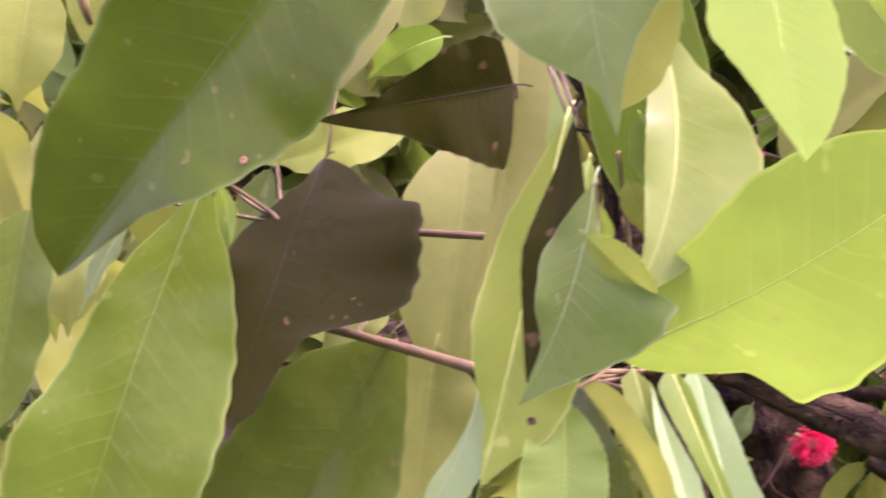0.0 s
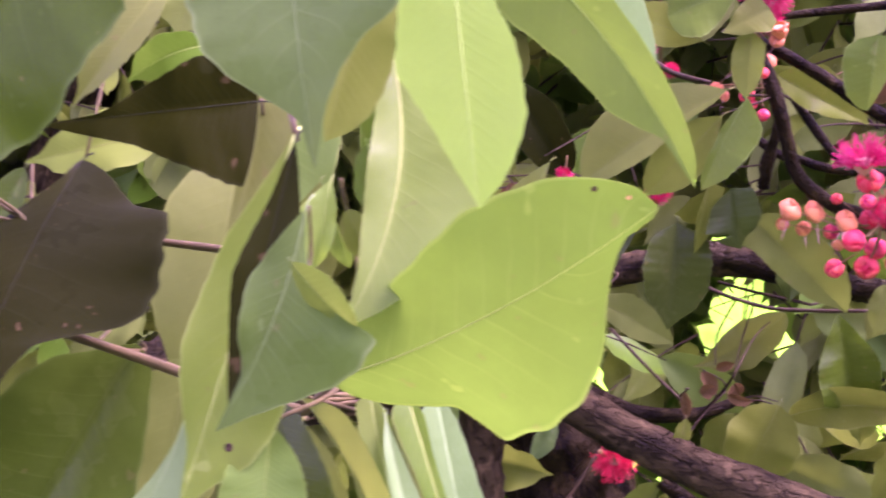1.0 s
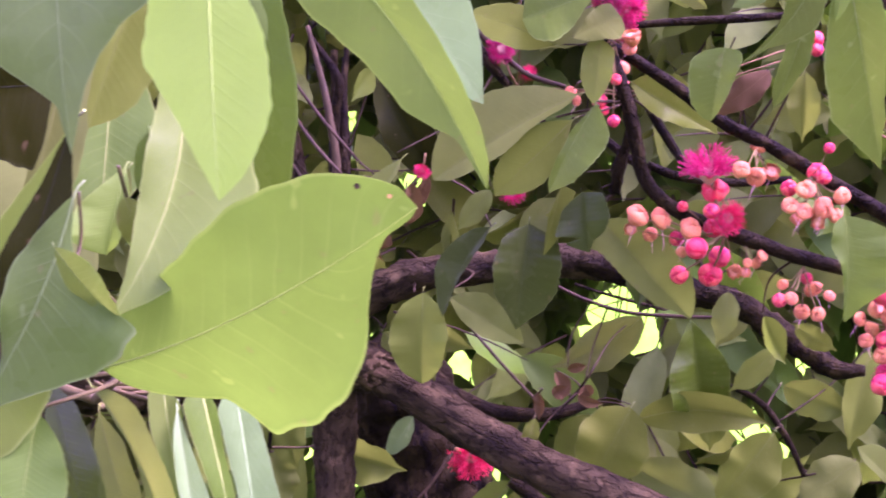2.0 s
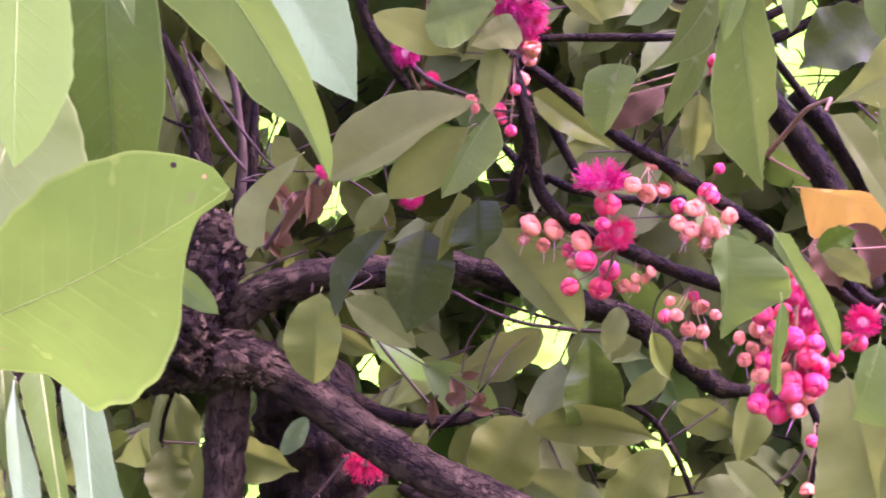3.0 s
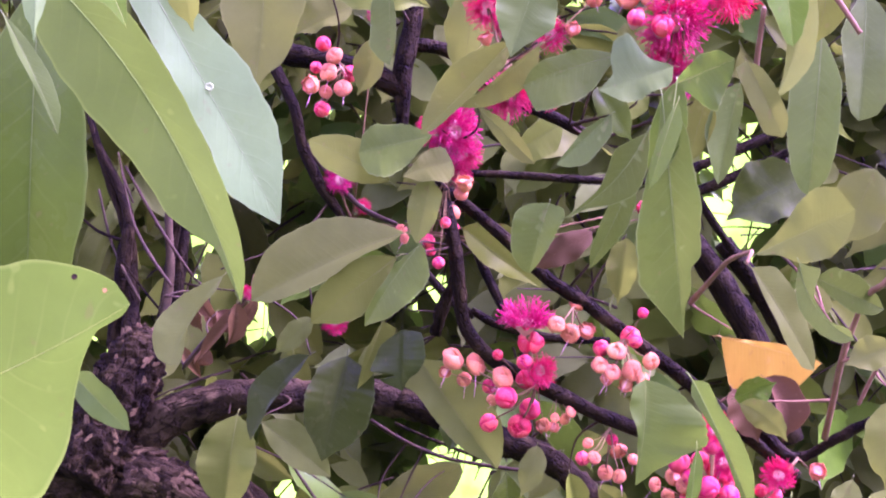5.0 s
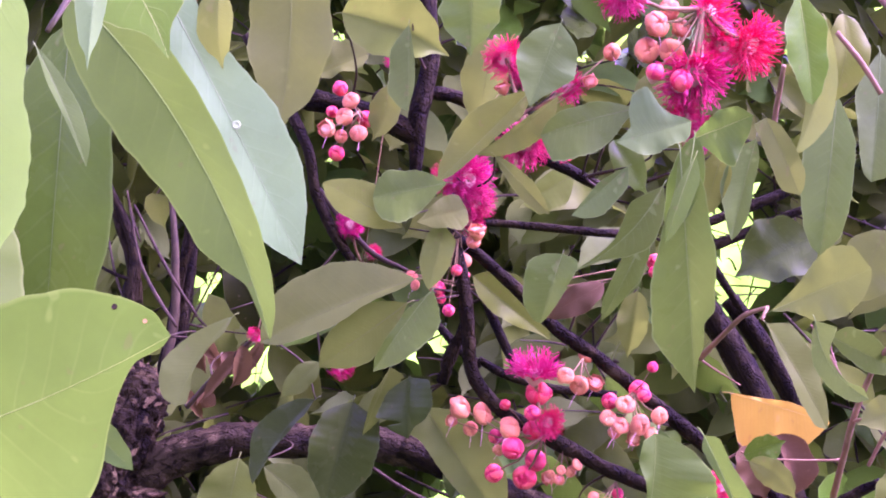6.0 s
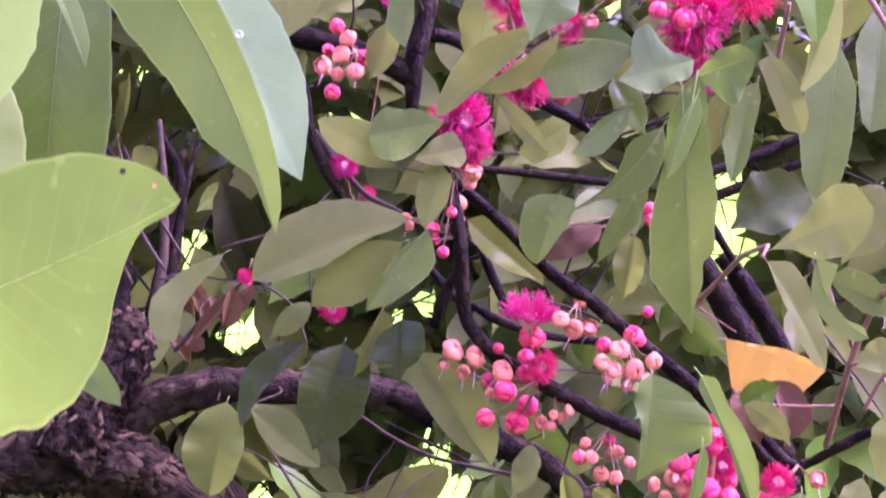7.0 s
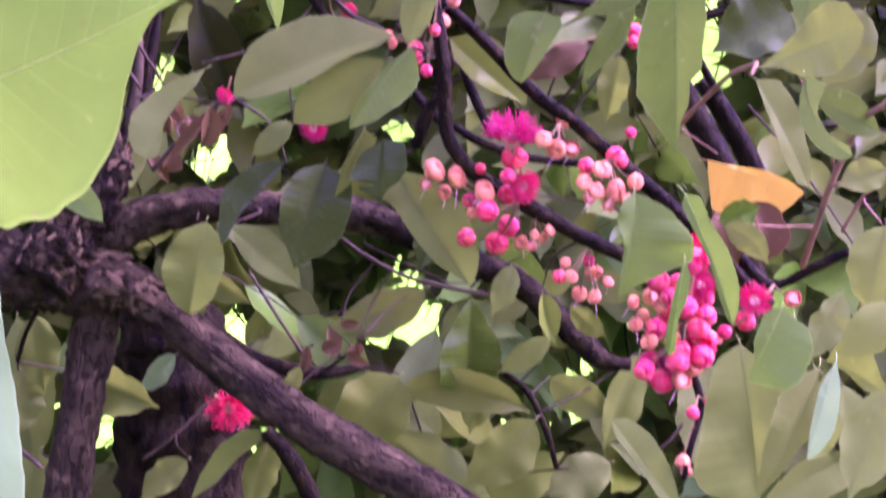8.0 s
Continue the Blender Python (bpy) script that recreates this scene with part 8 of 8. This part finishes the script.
limb(tree, "twig", [(0.0398, 1.1977, 2.2156, 0.0009), (0.059, 1.2258, 2.2318, 0.0013), (0.0895, 1.2483, 2.2334, 0.0018)], TWIG, 5, 5, 0.1)
limb(tree, "twig", [(0.0323, 1.2093, 2.1794, 0.0009), (0.0767, 1.2347, 2.1961, 0.0013), (0.0962, 1.2534, 2.2083, 0.0018)], TWIG, 5, 5, 0.1)
limb(tree, "twig", [(0.0636, 1.1871, 2.1838, 0.0009), (0.0603, 1.2235, 2.2017, 0.0013), (0.0962, 1.2534, 2.2083, 0.0018)], TWIG, 5, 5, 0.1)
limb(tree, "twig", [(0.0273, 1.203, 2.2639, 0.0009), (0.066, 1.224, 2.2686, 0.0013), (0.0794, 1.2405, 2.2713, 0.0018)], TWIG, 5, 5, 0.1)
limb(tree, "twig", [(0.0766, 1.166, 2.3148, 0.0009), (0.0882, 1.2033, 2.3196, 0.0013), (0.0732, 1.2352, 2.3196, 0.0018)], TWIG, 5, 5, 0.1)
limb(tree, "twig", [(0.0726, 1.1358, 2.2454, 0.0009), (0.085, 1.1932, 2.2563, 0.0013), (0.0794, 1.2405, 2.2713, 0.0018)], TWIG, 5, 5, 0.1)
limb(tree, "twig", [(0.0391, 1.1349, 2.2472, 0.0009), (0.0515, 1.1932, 2.2705, 0.0013), (0.0794, 1.2405, 2.2713, 0.0018)], TWIG, 5, 5, 0.1)
limb(tree, "twig", [(0.1472, 1.0417, 2.3731, 0.0009), (0.0994, 1.1474, 2.353, 0.0013), (0.0691, 1.2315, 2.3521, 0.0018)], TWIG, 5, 5, 0.1)
limb(tree, "twig", [(0.1739, 1.0614, 2.3774, 0.0009), (0.1154, 1.1569, 2.3668, 0.0013), (0.0691, 1.2315, 2.3521, 0.0018)], TWIG, 5, 5, 0.1)
limb(tree, "twig", [(0.2555, 1.0471, 2.3587, 0.0009), (0.2934, 1.1691, 2.3603, 0.0013), (0.2267, 1.2674, 2.3705, 0.0018)], TWIG, 5, 5, 0.1)
limb(tree, "twig", [(0.0735, 1.0024, 2.4779, 0.0009), (0.054, 1.1266, 2.4986, 0.0013), (0.0294, 1.2259, 2.5209, 0.0018)], TWIG, 5, 5, 0.1)
limb(tree, "twig", [(0.2497, 1.0506, 2.2923, 0.0009), (0.2231, 1.1732, 2.3323, 0.0013), (0.2493, 1.271, 2.3609, 0.0018)], TWIG, 5, 5, 0.1)
limb(tree, "twig", [(0.2966, 1.0695, 2.299, 0.0009), (0.2993, 1.1825, 2.3403, 0.0013), (0.2607, 1.2727, 2.3562, 0.0018)], TWIG, 5, 5, 0.1)
limb(tree, "twig", [(0.3826, 1.0736, 2.3451, 0.0009), (0.305, 1.1856, 2.3426, 0.0013), (0.2607, 1.2727, 2.3562, 0.0018)], TWIG, 5, 5, 0.1)
limb(tree, "twig", [(0.3539, 1.0776, 2.3343, 0.0009), (0.2829, 1.1867, 2.3715, 0.0013), (0.2607, 1.2727, 2.3562, 0.0018)], TWIG, 5, 5, 0.1)
limb(tree, "twig", [(0.2094, 1.1459, 2.2376, 0.0009), (0.1968, 1.2078, 2.217, 0.0013), (0.1889, 1.2581, 2.19, 0.0018)], TWIG, 5, 5, 0.1)
limb(tree, "twig", [(0.2456, 1.1775, 2.2101, 0.0009), (0.2268, 1.2208, 2.196, 0.0013), (0.2172, 1.2563, 2.1665, 0.0018)], TWIG, 5, 5, 0.1)
limb(tree, "twig", [(0.2817, 1.1279, 2.2572, 0.0009), (0.2618, 1.2005, 2.2006, 0.0013), (0.2265, 1.2563, 2.1606, 0.0018)], TWIG, 5, 5, 0.1)
limb(tree, "twig", [(0.2876, 1.2079, 2.2147, 0.0009), (0.2661, 1.2357, 2.1848, 0.0013), (0.2451, 1.2564, 2.1491, 0.0018)], TWIG, 5, 5, 0.1)
limb(tree, "twig", [(0.0979, 1.3041, 2.243, 0.0009), (0.1018, 1.3144, 2.2355, 0.0013), (0.1244, 1.3237, 2.2204, 0.0018)], TWIG, 5, 5, 0.1)
limb(tree, "twig", [(0.1146, 1.0857, 2.3126, 0.0009), (0.1135, 1.1683, 2.3172, 0.0013), (0.0732, 1.2352, 2.3196, 0.0018)], TWIG, 5, 5, 0.1)
limb(tree, "twig", [(0.1084, 1.2024, 2.5143, 0.0009), (0.0582, 1.2189, 2.5186, 0.0013), (0.0315, 1.2294, 2.506, 0.0018)], TWIG, 5, 5, 0.1)
limb(tree, "twig", [(-0.0656, 1.1087, 2.4791, 0.0009), (-0.0505, 1.1845, 2.4509, 0.0013), (-0.059, 1.246, 2.4274, 0.0018)], TWIG, 5, 5, 0.1)
limb(tree, "twig", [(0.0153, 1.0667, 2.4488, 0.0009), (0.0163, 1.1602, 2.4737, 0.0013), (0.0318, 1.2359, 2.4772, 0.0018)], TWIG, 5, 5, 0.1)
limb(tree, "twig", [(-0.0466, 1.3018, 2.5339, 0.0009), (-0.0053, 1.268, 2.5228, 0.0013), (0.0294, 1.2259, 2.5209, 0.0018)], TWIG, 5, 5, 0.1)
limb(tree, "twig", [(-0.0718, 1.3752, 2.0991, 0.0009), (-0.095, 1.3994, 2.1496, 0.0013), (-0.1538, 1.4117, 2.1876, 0.0018)], TWIG, 5, 5, 0.1)
limb(tree, "twig", [(0.0004, 1.3519, 2.0934, 0.0009), (0.0347, 1.3487, 2.1048, 0.0013), (0.0789, 1.3391, 2.1222, 0.0018)], TWIG, 5, 5, 0.1)
limb(tree, "twig", [(0.0622, 1.3206, 2.1254, 0.0009), (0.072, 1.3273, 2.1303, 0.0013), (0.0809, 1.3343, 2.1294, 0.0018)], TWIG, 5, 5, 0.1)
limb(tree, "twig", [(0.0468, 1.2975, 2.1401, 0.0009), (0.0728, 1.3122, 2.1441, 0.0013), (0.0847, 1.3246, 2.1437, 0.0018)], TWIG, 5, 5, 0.1)
limb(tree, "twig", [(0.0471, 1.3722, 2.0835, 0.0009), (0.0586, 1.3573, 2.1066, 0.0013), (0.0789, 1.3391, 2.1222, 0.0018)], TWIG, 5, 5, 0.1)
limb(tree, "twig", [(-0.1313, 1.4446, 2.0348, 0.0009), (-0.1052, 1.4951, 2.0663, 0.0013), (-0.1578, 1.5354, 2.0883, 0.0018)], TWIG, 5, 5, 0.1)
limb(tree, "twig", [(-0.1839, 1.4968, 2.0441, 0.0009), (-0.1859, 1.518, 2.0664, 0.0013), (-0.1915, 1.5359, 2.0762, 0.0018)], TWIG, 5, 5, 0.1)
limb(tree, "twig", [(-0.1652, 1.2249, 2.1575, 0.0009), (-0.0924, 1.2634, 2.2074, 0.0013), (-0.0534, 1.2849, 2.2668, 0.0018)], TWIG, 5, 5, 0.1)
limb(tree, "twig", [(-0.0667, 1.3165, 2.1329, 0.0009), (-0.0725, 1.3099, 2.1914, 0.0013), (-0.0374, 1.2922, 2.2474, 0.0018)], TWIG, 5, 5, 0.1)
limb(tree, "twig", [(0.1212, 1.7384, 2.0373, 0.0009), (0.0763, 1.726, 2.0014, 0.0013), (0.0395, 1.7031, 1.946, 0.0018)], TWIG, 5, 5, 0.1)
limb(tree, "twig", [(0.1863, 1.6847, 2.0313, 0.0009), (0.1791, 1.6581, 2.0322, 0.0013), (0.1466, 1.6279, 2.0237, 0.0018)], TWIG, 5, 5, 0.1)
limb(tree, "twig", [(0.2578, 1.6272, 2.0411, 0.0009), (0.2265, 1.6048, 2.0202, 0.0013), (0.2129, 1.578, 2.0014, 0.0018)], TWIG, 5, 5, 0.1)
limb(tree, "twig", [(0.2944, 1.6421, 1.9671, 0.0009), (0.2901, 1.6748, 1.9357, 0.0013), (0.2637, 1.7004, 1.9038, 0.0018)], TWIG, 5, 5, 0.1)
limb(tree, "twig", [(0.4387, 1.7359, 1.9714, 0.0009), (0.3753, 1.7301, 1.9158, 0.0013), (0.2956, 1.7073, 1.8662, 0.0018)], TWIG, 5, 5, 0.1)
limb(tree, "twig", [(0.106, 1.7221, 1.8879, 0.0009), (0.0794, 1.7396, 1.9075, 0.0013), (0.0437, 1.7516, 1.9128, 0.0018)], TWIG, 5, 5, 0.1)
limb(tree, "twig", [(0.0963, 1.7189, 1.9042, 0.0009), (0.0659, 1.7373, 1.916, 0.0013), (0.0437, 1.7516, 1.9128, 0.0018)], TWIG, 5, 5, 0.1)
limb(tree, "twig", [(0.2852, 1.6681, 1.8564, 0.0009), (0.3002, 1.6887, 1.8622, 0.0013), (0.2956, 1.7073, 1.8662, 0.0018)], TWIG, 5, 5, 0.1)
limb(tree, "twig", [(0.2191, 1.808, 1.9343, 0.0009), (0.2422, 1.757, 1.9277, 0.0013), (0.2281, 1.6977, 1.924, 0.0018)], TWIG, 5, 5, 0.1)
limb(tree, "twig", [(0.3166, 1.7525, 1.9285, 0.0009), (0.3002, 1.7298, 1.9099, 0.0013), (0.2822, 1.7033, 1.8868, 0.0018)], TWIG, 5, 5, 0.1)
limb(tree, "twig", [(0.0947, 1.7886, 1.8249, 0.0009), (0.0726, 1.7748, 1.8706, 0.0013), (0.0437, 1.7516, 1.9128, 0.0018)], TWIG, 5, 5, 0.1)
limb(tree, "twig", [(-0.3402, 1.6999, 1.8688, 0.0009), (-0.365, 1.6756, 1.8613, 0.0013), (-0.4133, 1.645, 1.8608, 0.0018)], TWIG, 5, 5, 0.1)
limb(tree, "twig", [(-0.2185, 1.7357, 1.9072, 0.0009), (-0.2041, 1.7185, 1.9211, 0.0013), (-0.1643, 1.6969, 1.9325, 0.0018)], TWIG, 5, 5, 0.1)
limb(tree, "twig", [(-0.1815, 1.7157, 1.7617, 0.0009), (-0.2048, 1.7695, 1.7781, 0.0013), (-0.2146, 1.8133, 1.7961, 0.0018)], TWIG, 5, 5, 0.1)
limb(tree, "twig", [(-0.4333, 1.7892, 1.9495, 0.0009), (-0.3668, 1.8305, 1.993, 0.0013), (-0.3164, 1.8556, 2.0383, 0.0018)], TWIG, 5, 5, 0.1)
limb(tree, "twig", [(-0.4411, 1.8082, 1.8689, 0.0009), (-0.4331, 1.734, 1.8599, 0.0013), (-0.4133, 1.645, 1.8608, 0.0018)], TWIG, 5, 5, 0.1)
limb(tree, "twig", [(-0.3823, 1.7283, 1.7552, 0.0009), (-0.367, 1.6783, 1.7424, 0.0013), (-0.3276, 1.6183, 1.7326, 0.0018)], TWIG, 5, 5, 0.1)
limb(tree, "twig", [(-0.0347, 1.5263, 1.8799, 0.0009), (-0.0491, 1.5306, 1.8516, 0.0013), (-0.048, 1.5325, 1.8241, 0.0018)], TWIG, 5, 5, 0.1)
limb(tree, "twig", [(0.4656, 1.4867, 1.9315, 0.0009), (0.4354, 1.4772, 1.9306, 0.0013), (0.3974, 1.4632, 1.9201, 0.0018)], TWIG, 5, 5, 0.1)
limb(tree, "twig", [(0.2455, 1.8455, 1.7647, 0.0009), (0.2936, 1.7907, 1.7867, 0.0013), (0.3304, 1.7221, 1.793, 0.0018)], TWIG, 5, 5, 0.1)
limb(tree, "twig", [(0.4045, 1.7227, 1.8134, 0.0009), (0.3807, 1.725, 1.8017, 0.0013), (0.3304, 1.7221, 1.793, 0.0018)], TWIG, 5, 5, 0.1)
limb(tree, "twig", [(0.5567, 1.2092, 2.4961, 0.0009), (0.549, 1.3237, 2.5026, 0.0013), (0.5938, 1.4161, 2.4865, 0.0018)], TWIG, 5, 5, 0.1)
limb(tree, "twig", [(0.5441, 1.4134, 2.3786, 0.0009), (0.532, 1.429, 2.3966, 0.0013), (0.5308, 1.4412, 2.4196, 0.0018)], TWIG, 5, 5, 0.1)
limb(tree, "twig", [(0.6366, 1.4079, 2.3934, 0.0009), (0.5859, 1.4266, 2.4201, 0.0013), (0.5539, 1.4373, 2.4301, 0.0018)], TWIG, 5, 5, 0.1)
limb(tree, "twig", [(-0.2315, 1.5458, 2.0061, 0.0009), (-0.2443, 1.5469, 2.0205, 0.0013), (-0.2654, 1.5464, 2.0305, 0.0018)], TWIG, 5, 5, 0.1)
limb(tree, "twig", [(-0.1618, 1.6239, 2.2444, 0.0009), (-0.2368, 1.6263, 2.2468, 0.0013), (-0.2852, 1.6178, 2.2503, 0.0018)], TWIG, 5, 5, 0.1)
limb(tree, "twig", [(0.2083, 1.4006, 2.0103, 0.0009), (0.2328, 1.4537, 2.0121, 0.0013), (0.2257, 1.4978, 2.0165, 0.0018)], TWIG, 5, 5, 0.1)
limb(tree, "twig", [(0.2462, 1.3857, 1.9768, 0.0009), (0.2529, 1.3517, 2.0107, 0.0013), (0.2801, 1.3104, 2.0278, 0.0018)], TWIG, 5, 5, 0.1)
limb(tree, "twig", [(0.2811, 1.3868, 1.9635, 0.0009), (0.3041, 1.4401, 1.9734, 0.0013), (0.3033, 1.4844, 1.9576, 0.0018)], TWIG, 5, 5, 0.1)
limb(tree, "twig", [(0.1062, 1.4335, 2.0706, 0.0009), (0.109, 1.48, 2.0714, 0.0013), (0.1137, 1.5193, 2.0662, 0.0018)], TWIG, 5, 5, 0.1)
limb(tree, "twig", [(0.2883, 1.075, 2.4267, 0.0009), (0.2525, 1.183, 2.4047, 0.0013), (0.238, 1.2692, 2.3657, 0.0018)], TWIG, 5, 5, 0.1)
limb(tree, "twig", [(0.24, 1.0953, 2.3442, 0.0009), (0.228, 1.1903, 2.3747, 0.0013), (0.2267, 1.2674, 2.3705, 0.0018)], TWIG, 5, 5, 0.1)
limb(tree, "twig", [(-0.0108, 1.1804, 2.4305, 0.0009), (-0.0298, 1.2175, 2.4323, 0.0013), (-0.0255, 1.2492, 2.4189, 0.0018)], TWIG, 5, 5, 0.1)
limb(side, "twig", [(0.446, 1.0281, 2.1244, 0.0009), (0.451, 1.0234, 2.1028, 0.0013), (0.4544, 1.0178, 2.0792, 0.0018)], ROSY, 5, 5, 0.1)
limb(side, "twig", [(0.4085, 1.2213, 2.1168, 0.0009), (0.3767, 1.2241, 2.1358, 0.0013), (0.3631, 1.224, 2.1444, 0.0018)], ROSY, 5, 5, 0.1)
limb(side, "twig", [(0.4418, 1.2217, 2.0665, 0.0009), (0.4391, 1.2434, 2.0456, 0.0013), (0.4354, 1.2619, 2.0265, 0.0018)], ROSY, 5, 5, 0.1)
limb(side, "twig", [(0.4059, 1.2192, 2.0517, 0.0009), (0.4118, 1.2462, 2.0479, 0.0013), (0.3975, 1.2699, 2.0389, 0.0018)], ROSY, 5, 5, 0.1)
limb(side, "twig", [(0.4033, 1.1738, 2.026, 0.0009), (0.4634, 1.1733, 2.028, 0.0013), (0.5013, 1.1651, 2.0297, 0.0018)], ROSY, 5, 5, 0.1)
limb(side, "twig", [(0.3994, 1.182, 2.0339, 0.0009), (0.4359, 1.2257, 2.0342, 0.0013), (0.4354, 1.2619, 2.0265, 0.0018)], ROSY, 5, 5, 0.1)
limb(side, "twig", [(0.5473, 1.1014, 2.0233, 0.0009), (0.5329, 1.1058, 2.0416, 0.0013), (0.5309, 1.1094, 2.0503, 0.0018)], ROSY, 5, 5, 0.1)


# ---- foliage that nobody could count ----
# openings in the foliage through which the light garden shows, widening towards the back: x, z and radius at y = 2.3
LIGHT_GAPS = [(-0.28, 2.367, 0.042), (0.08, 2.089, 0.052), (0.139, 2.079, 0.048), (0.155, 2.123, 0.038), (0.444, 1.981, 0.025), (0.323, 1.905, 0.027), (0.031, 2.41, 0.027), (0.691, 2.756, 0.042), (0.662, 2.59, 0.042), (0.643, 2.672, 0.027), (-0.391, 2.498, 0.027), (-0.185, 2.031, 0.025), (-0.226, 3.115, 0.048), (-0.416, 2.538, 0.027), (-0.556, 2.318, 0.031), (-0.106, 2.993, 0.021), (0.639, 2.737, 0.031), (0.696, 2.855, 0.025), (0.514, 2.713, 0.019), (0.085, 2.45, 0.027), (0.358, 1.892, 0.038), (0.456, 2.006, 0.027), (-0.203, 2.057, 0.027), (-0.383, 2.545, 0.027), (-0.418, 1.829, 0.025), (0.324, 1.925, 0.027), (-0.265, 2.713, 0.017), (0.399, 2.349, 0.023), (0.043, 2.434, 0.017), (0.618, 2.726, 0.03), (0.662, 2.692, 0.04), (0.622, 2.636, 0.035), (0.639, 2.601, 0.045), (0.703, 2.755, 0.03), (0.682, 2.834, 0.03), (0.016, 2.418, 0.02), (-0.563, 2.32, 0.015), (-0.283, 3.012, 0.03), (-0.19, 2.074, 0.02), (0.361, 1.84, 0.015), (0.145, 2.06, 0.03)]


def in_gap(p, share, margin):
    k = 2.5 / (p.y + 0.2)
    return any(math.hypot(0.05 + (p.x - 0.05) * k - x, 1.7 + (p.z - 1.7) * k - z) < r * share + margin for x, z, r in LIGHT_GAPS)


def behind(rng, place):
    """Deep inside the crown, behind the limbs; rounded, open in places."""
    p = place
    if p is None:
        x = rng.uniform(-1.9, 1.7)
        p = Vector((x, 2.0 + (1.5 - 0.28 * (x + 0.1) ** 2) * rng.random(), rng.uniform(1.1, 3.5)))
        if ((p.x + 0.1) / 1.9) ** 2 + ((p.z - 2.3) / 1.3) ** 4 > 1:
            return None
    if p.y < 1.93:
        return None
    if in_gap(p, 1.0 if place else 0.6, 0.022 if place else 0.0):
        return None
    return p


def above(rng, place):
    """Dense crown dome, added overhead and mostly unseen, for shade; thin towards the front."""
    if place is not None:
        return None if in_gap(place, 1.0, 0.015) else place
    a, q = rng.uniform(0, 6.2832), math.sqrt(rng.random())
    x, y = -0.1 + 2.6 * q * math.cos(a), 2.75 + 1.9 * q * math.sin(a)
    if y < 1.6 and (x > 0.9 or rng.random() < 0.55):
        return None
    return Vector((x, y, 3.0 + (1 - q * q) * rng.uniform(0.3, 1.3)))


def beside(rng):
    """The near branch's own leaves further to the side."""
    return Vector((rng.uniform(-1.25, -0.75), rng.uniform(0.6, 1.1), rng.uniform(1.6, 2.5)))


scatter_sprays("inner_foliage", 2600, random.Random(21), behind, (0.12, 0.19), (TWIG, MAT["under"], MAT["under"], MAT["under"], MAT["olive"], MAT["fresh"]), "dense olive green leaves deep in the shaded crown", "foliage")
scatter_sprays("crown_foliage", 560, random.Random(22), above, (0.14, 0.22), (TWIG, MAT["mature"], MAT["dusky"]), "dense dark green crown leaves added overhead for shade, mostly unseen", "foliage")
scatter_leaves("side_foliage", 60, random.Random(23), beside, (0.14, 0.24), MAT["olive"], "olive green leaves behind the near branch", "foliage")
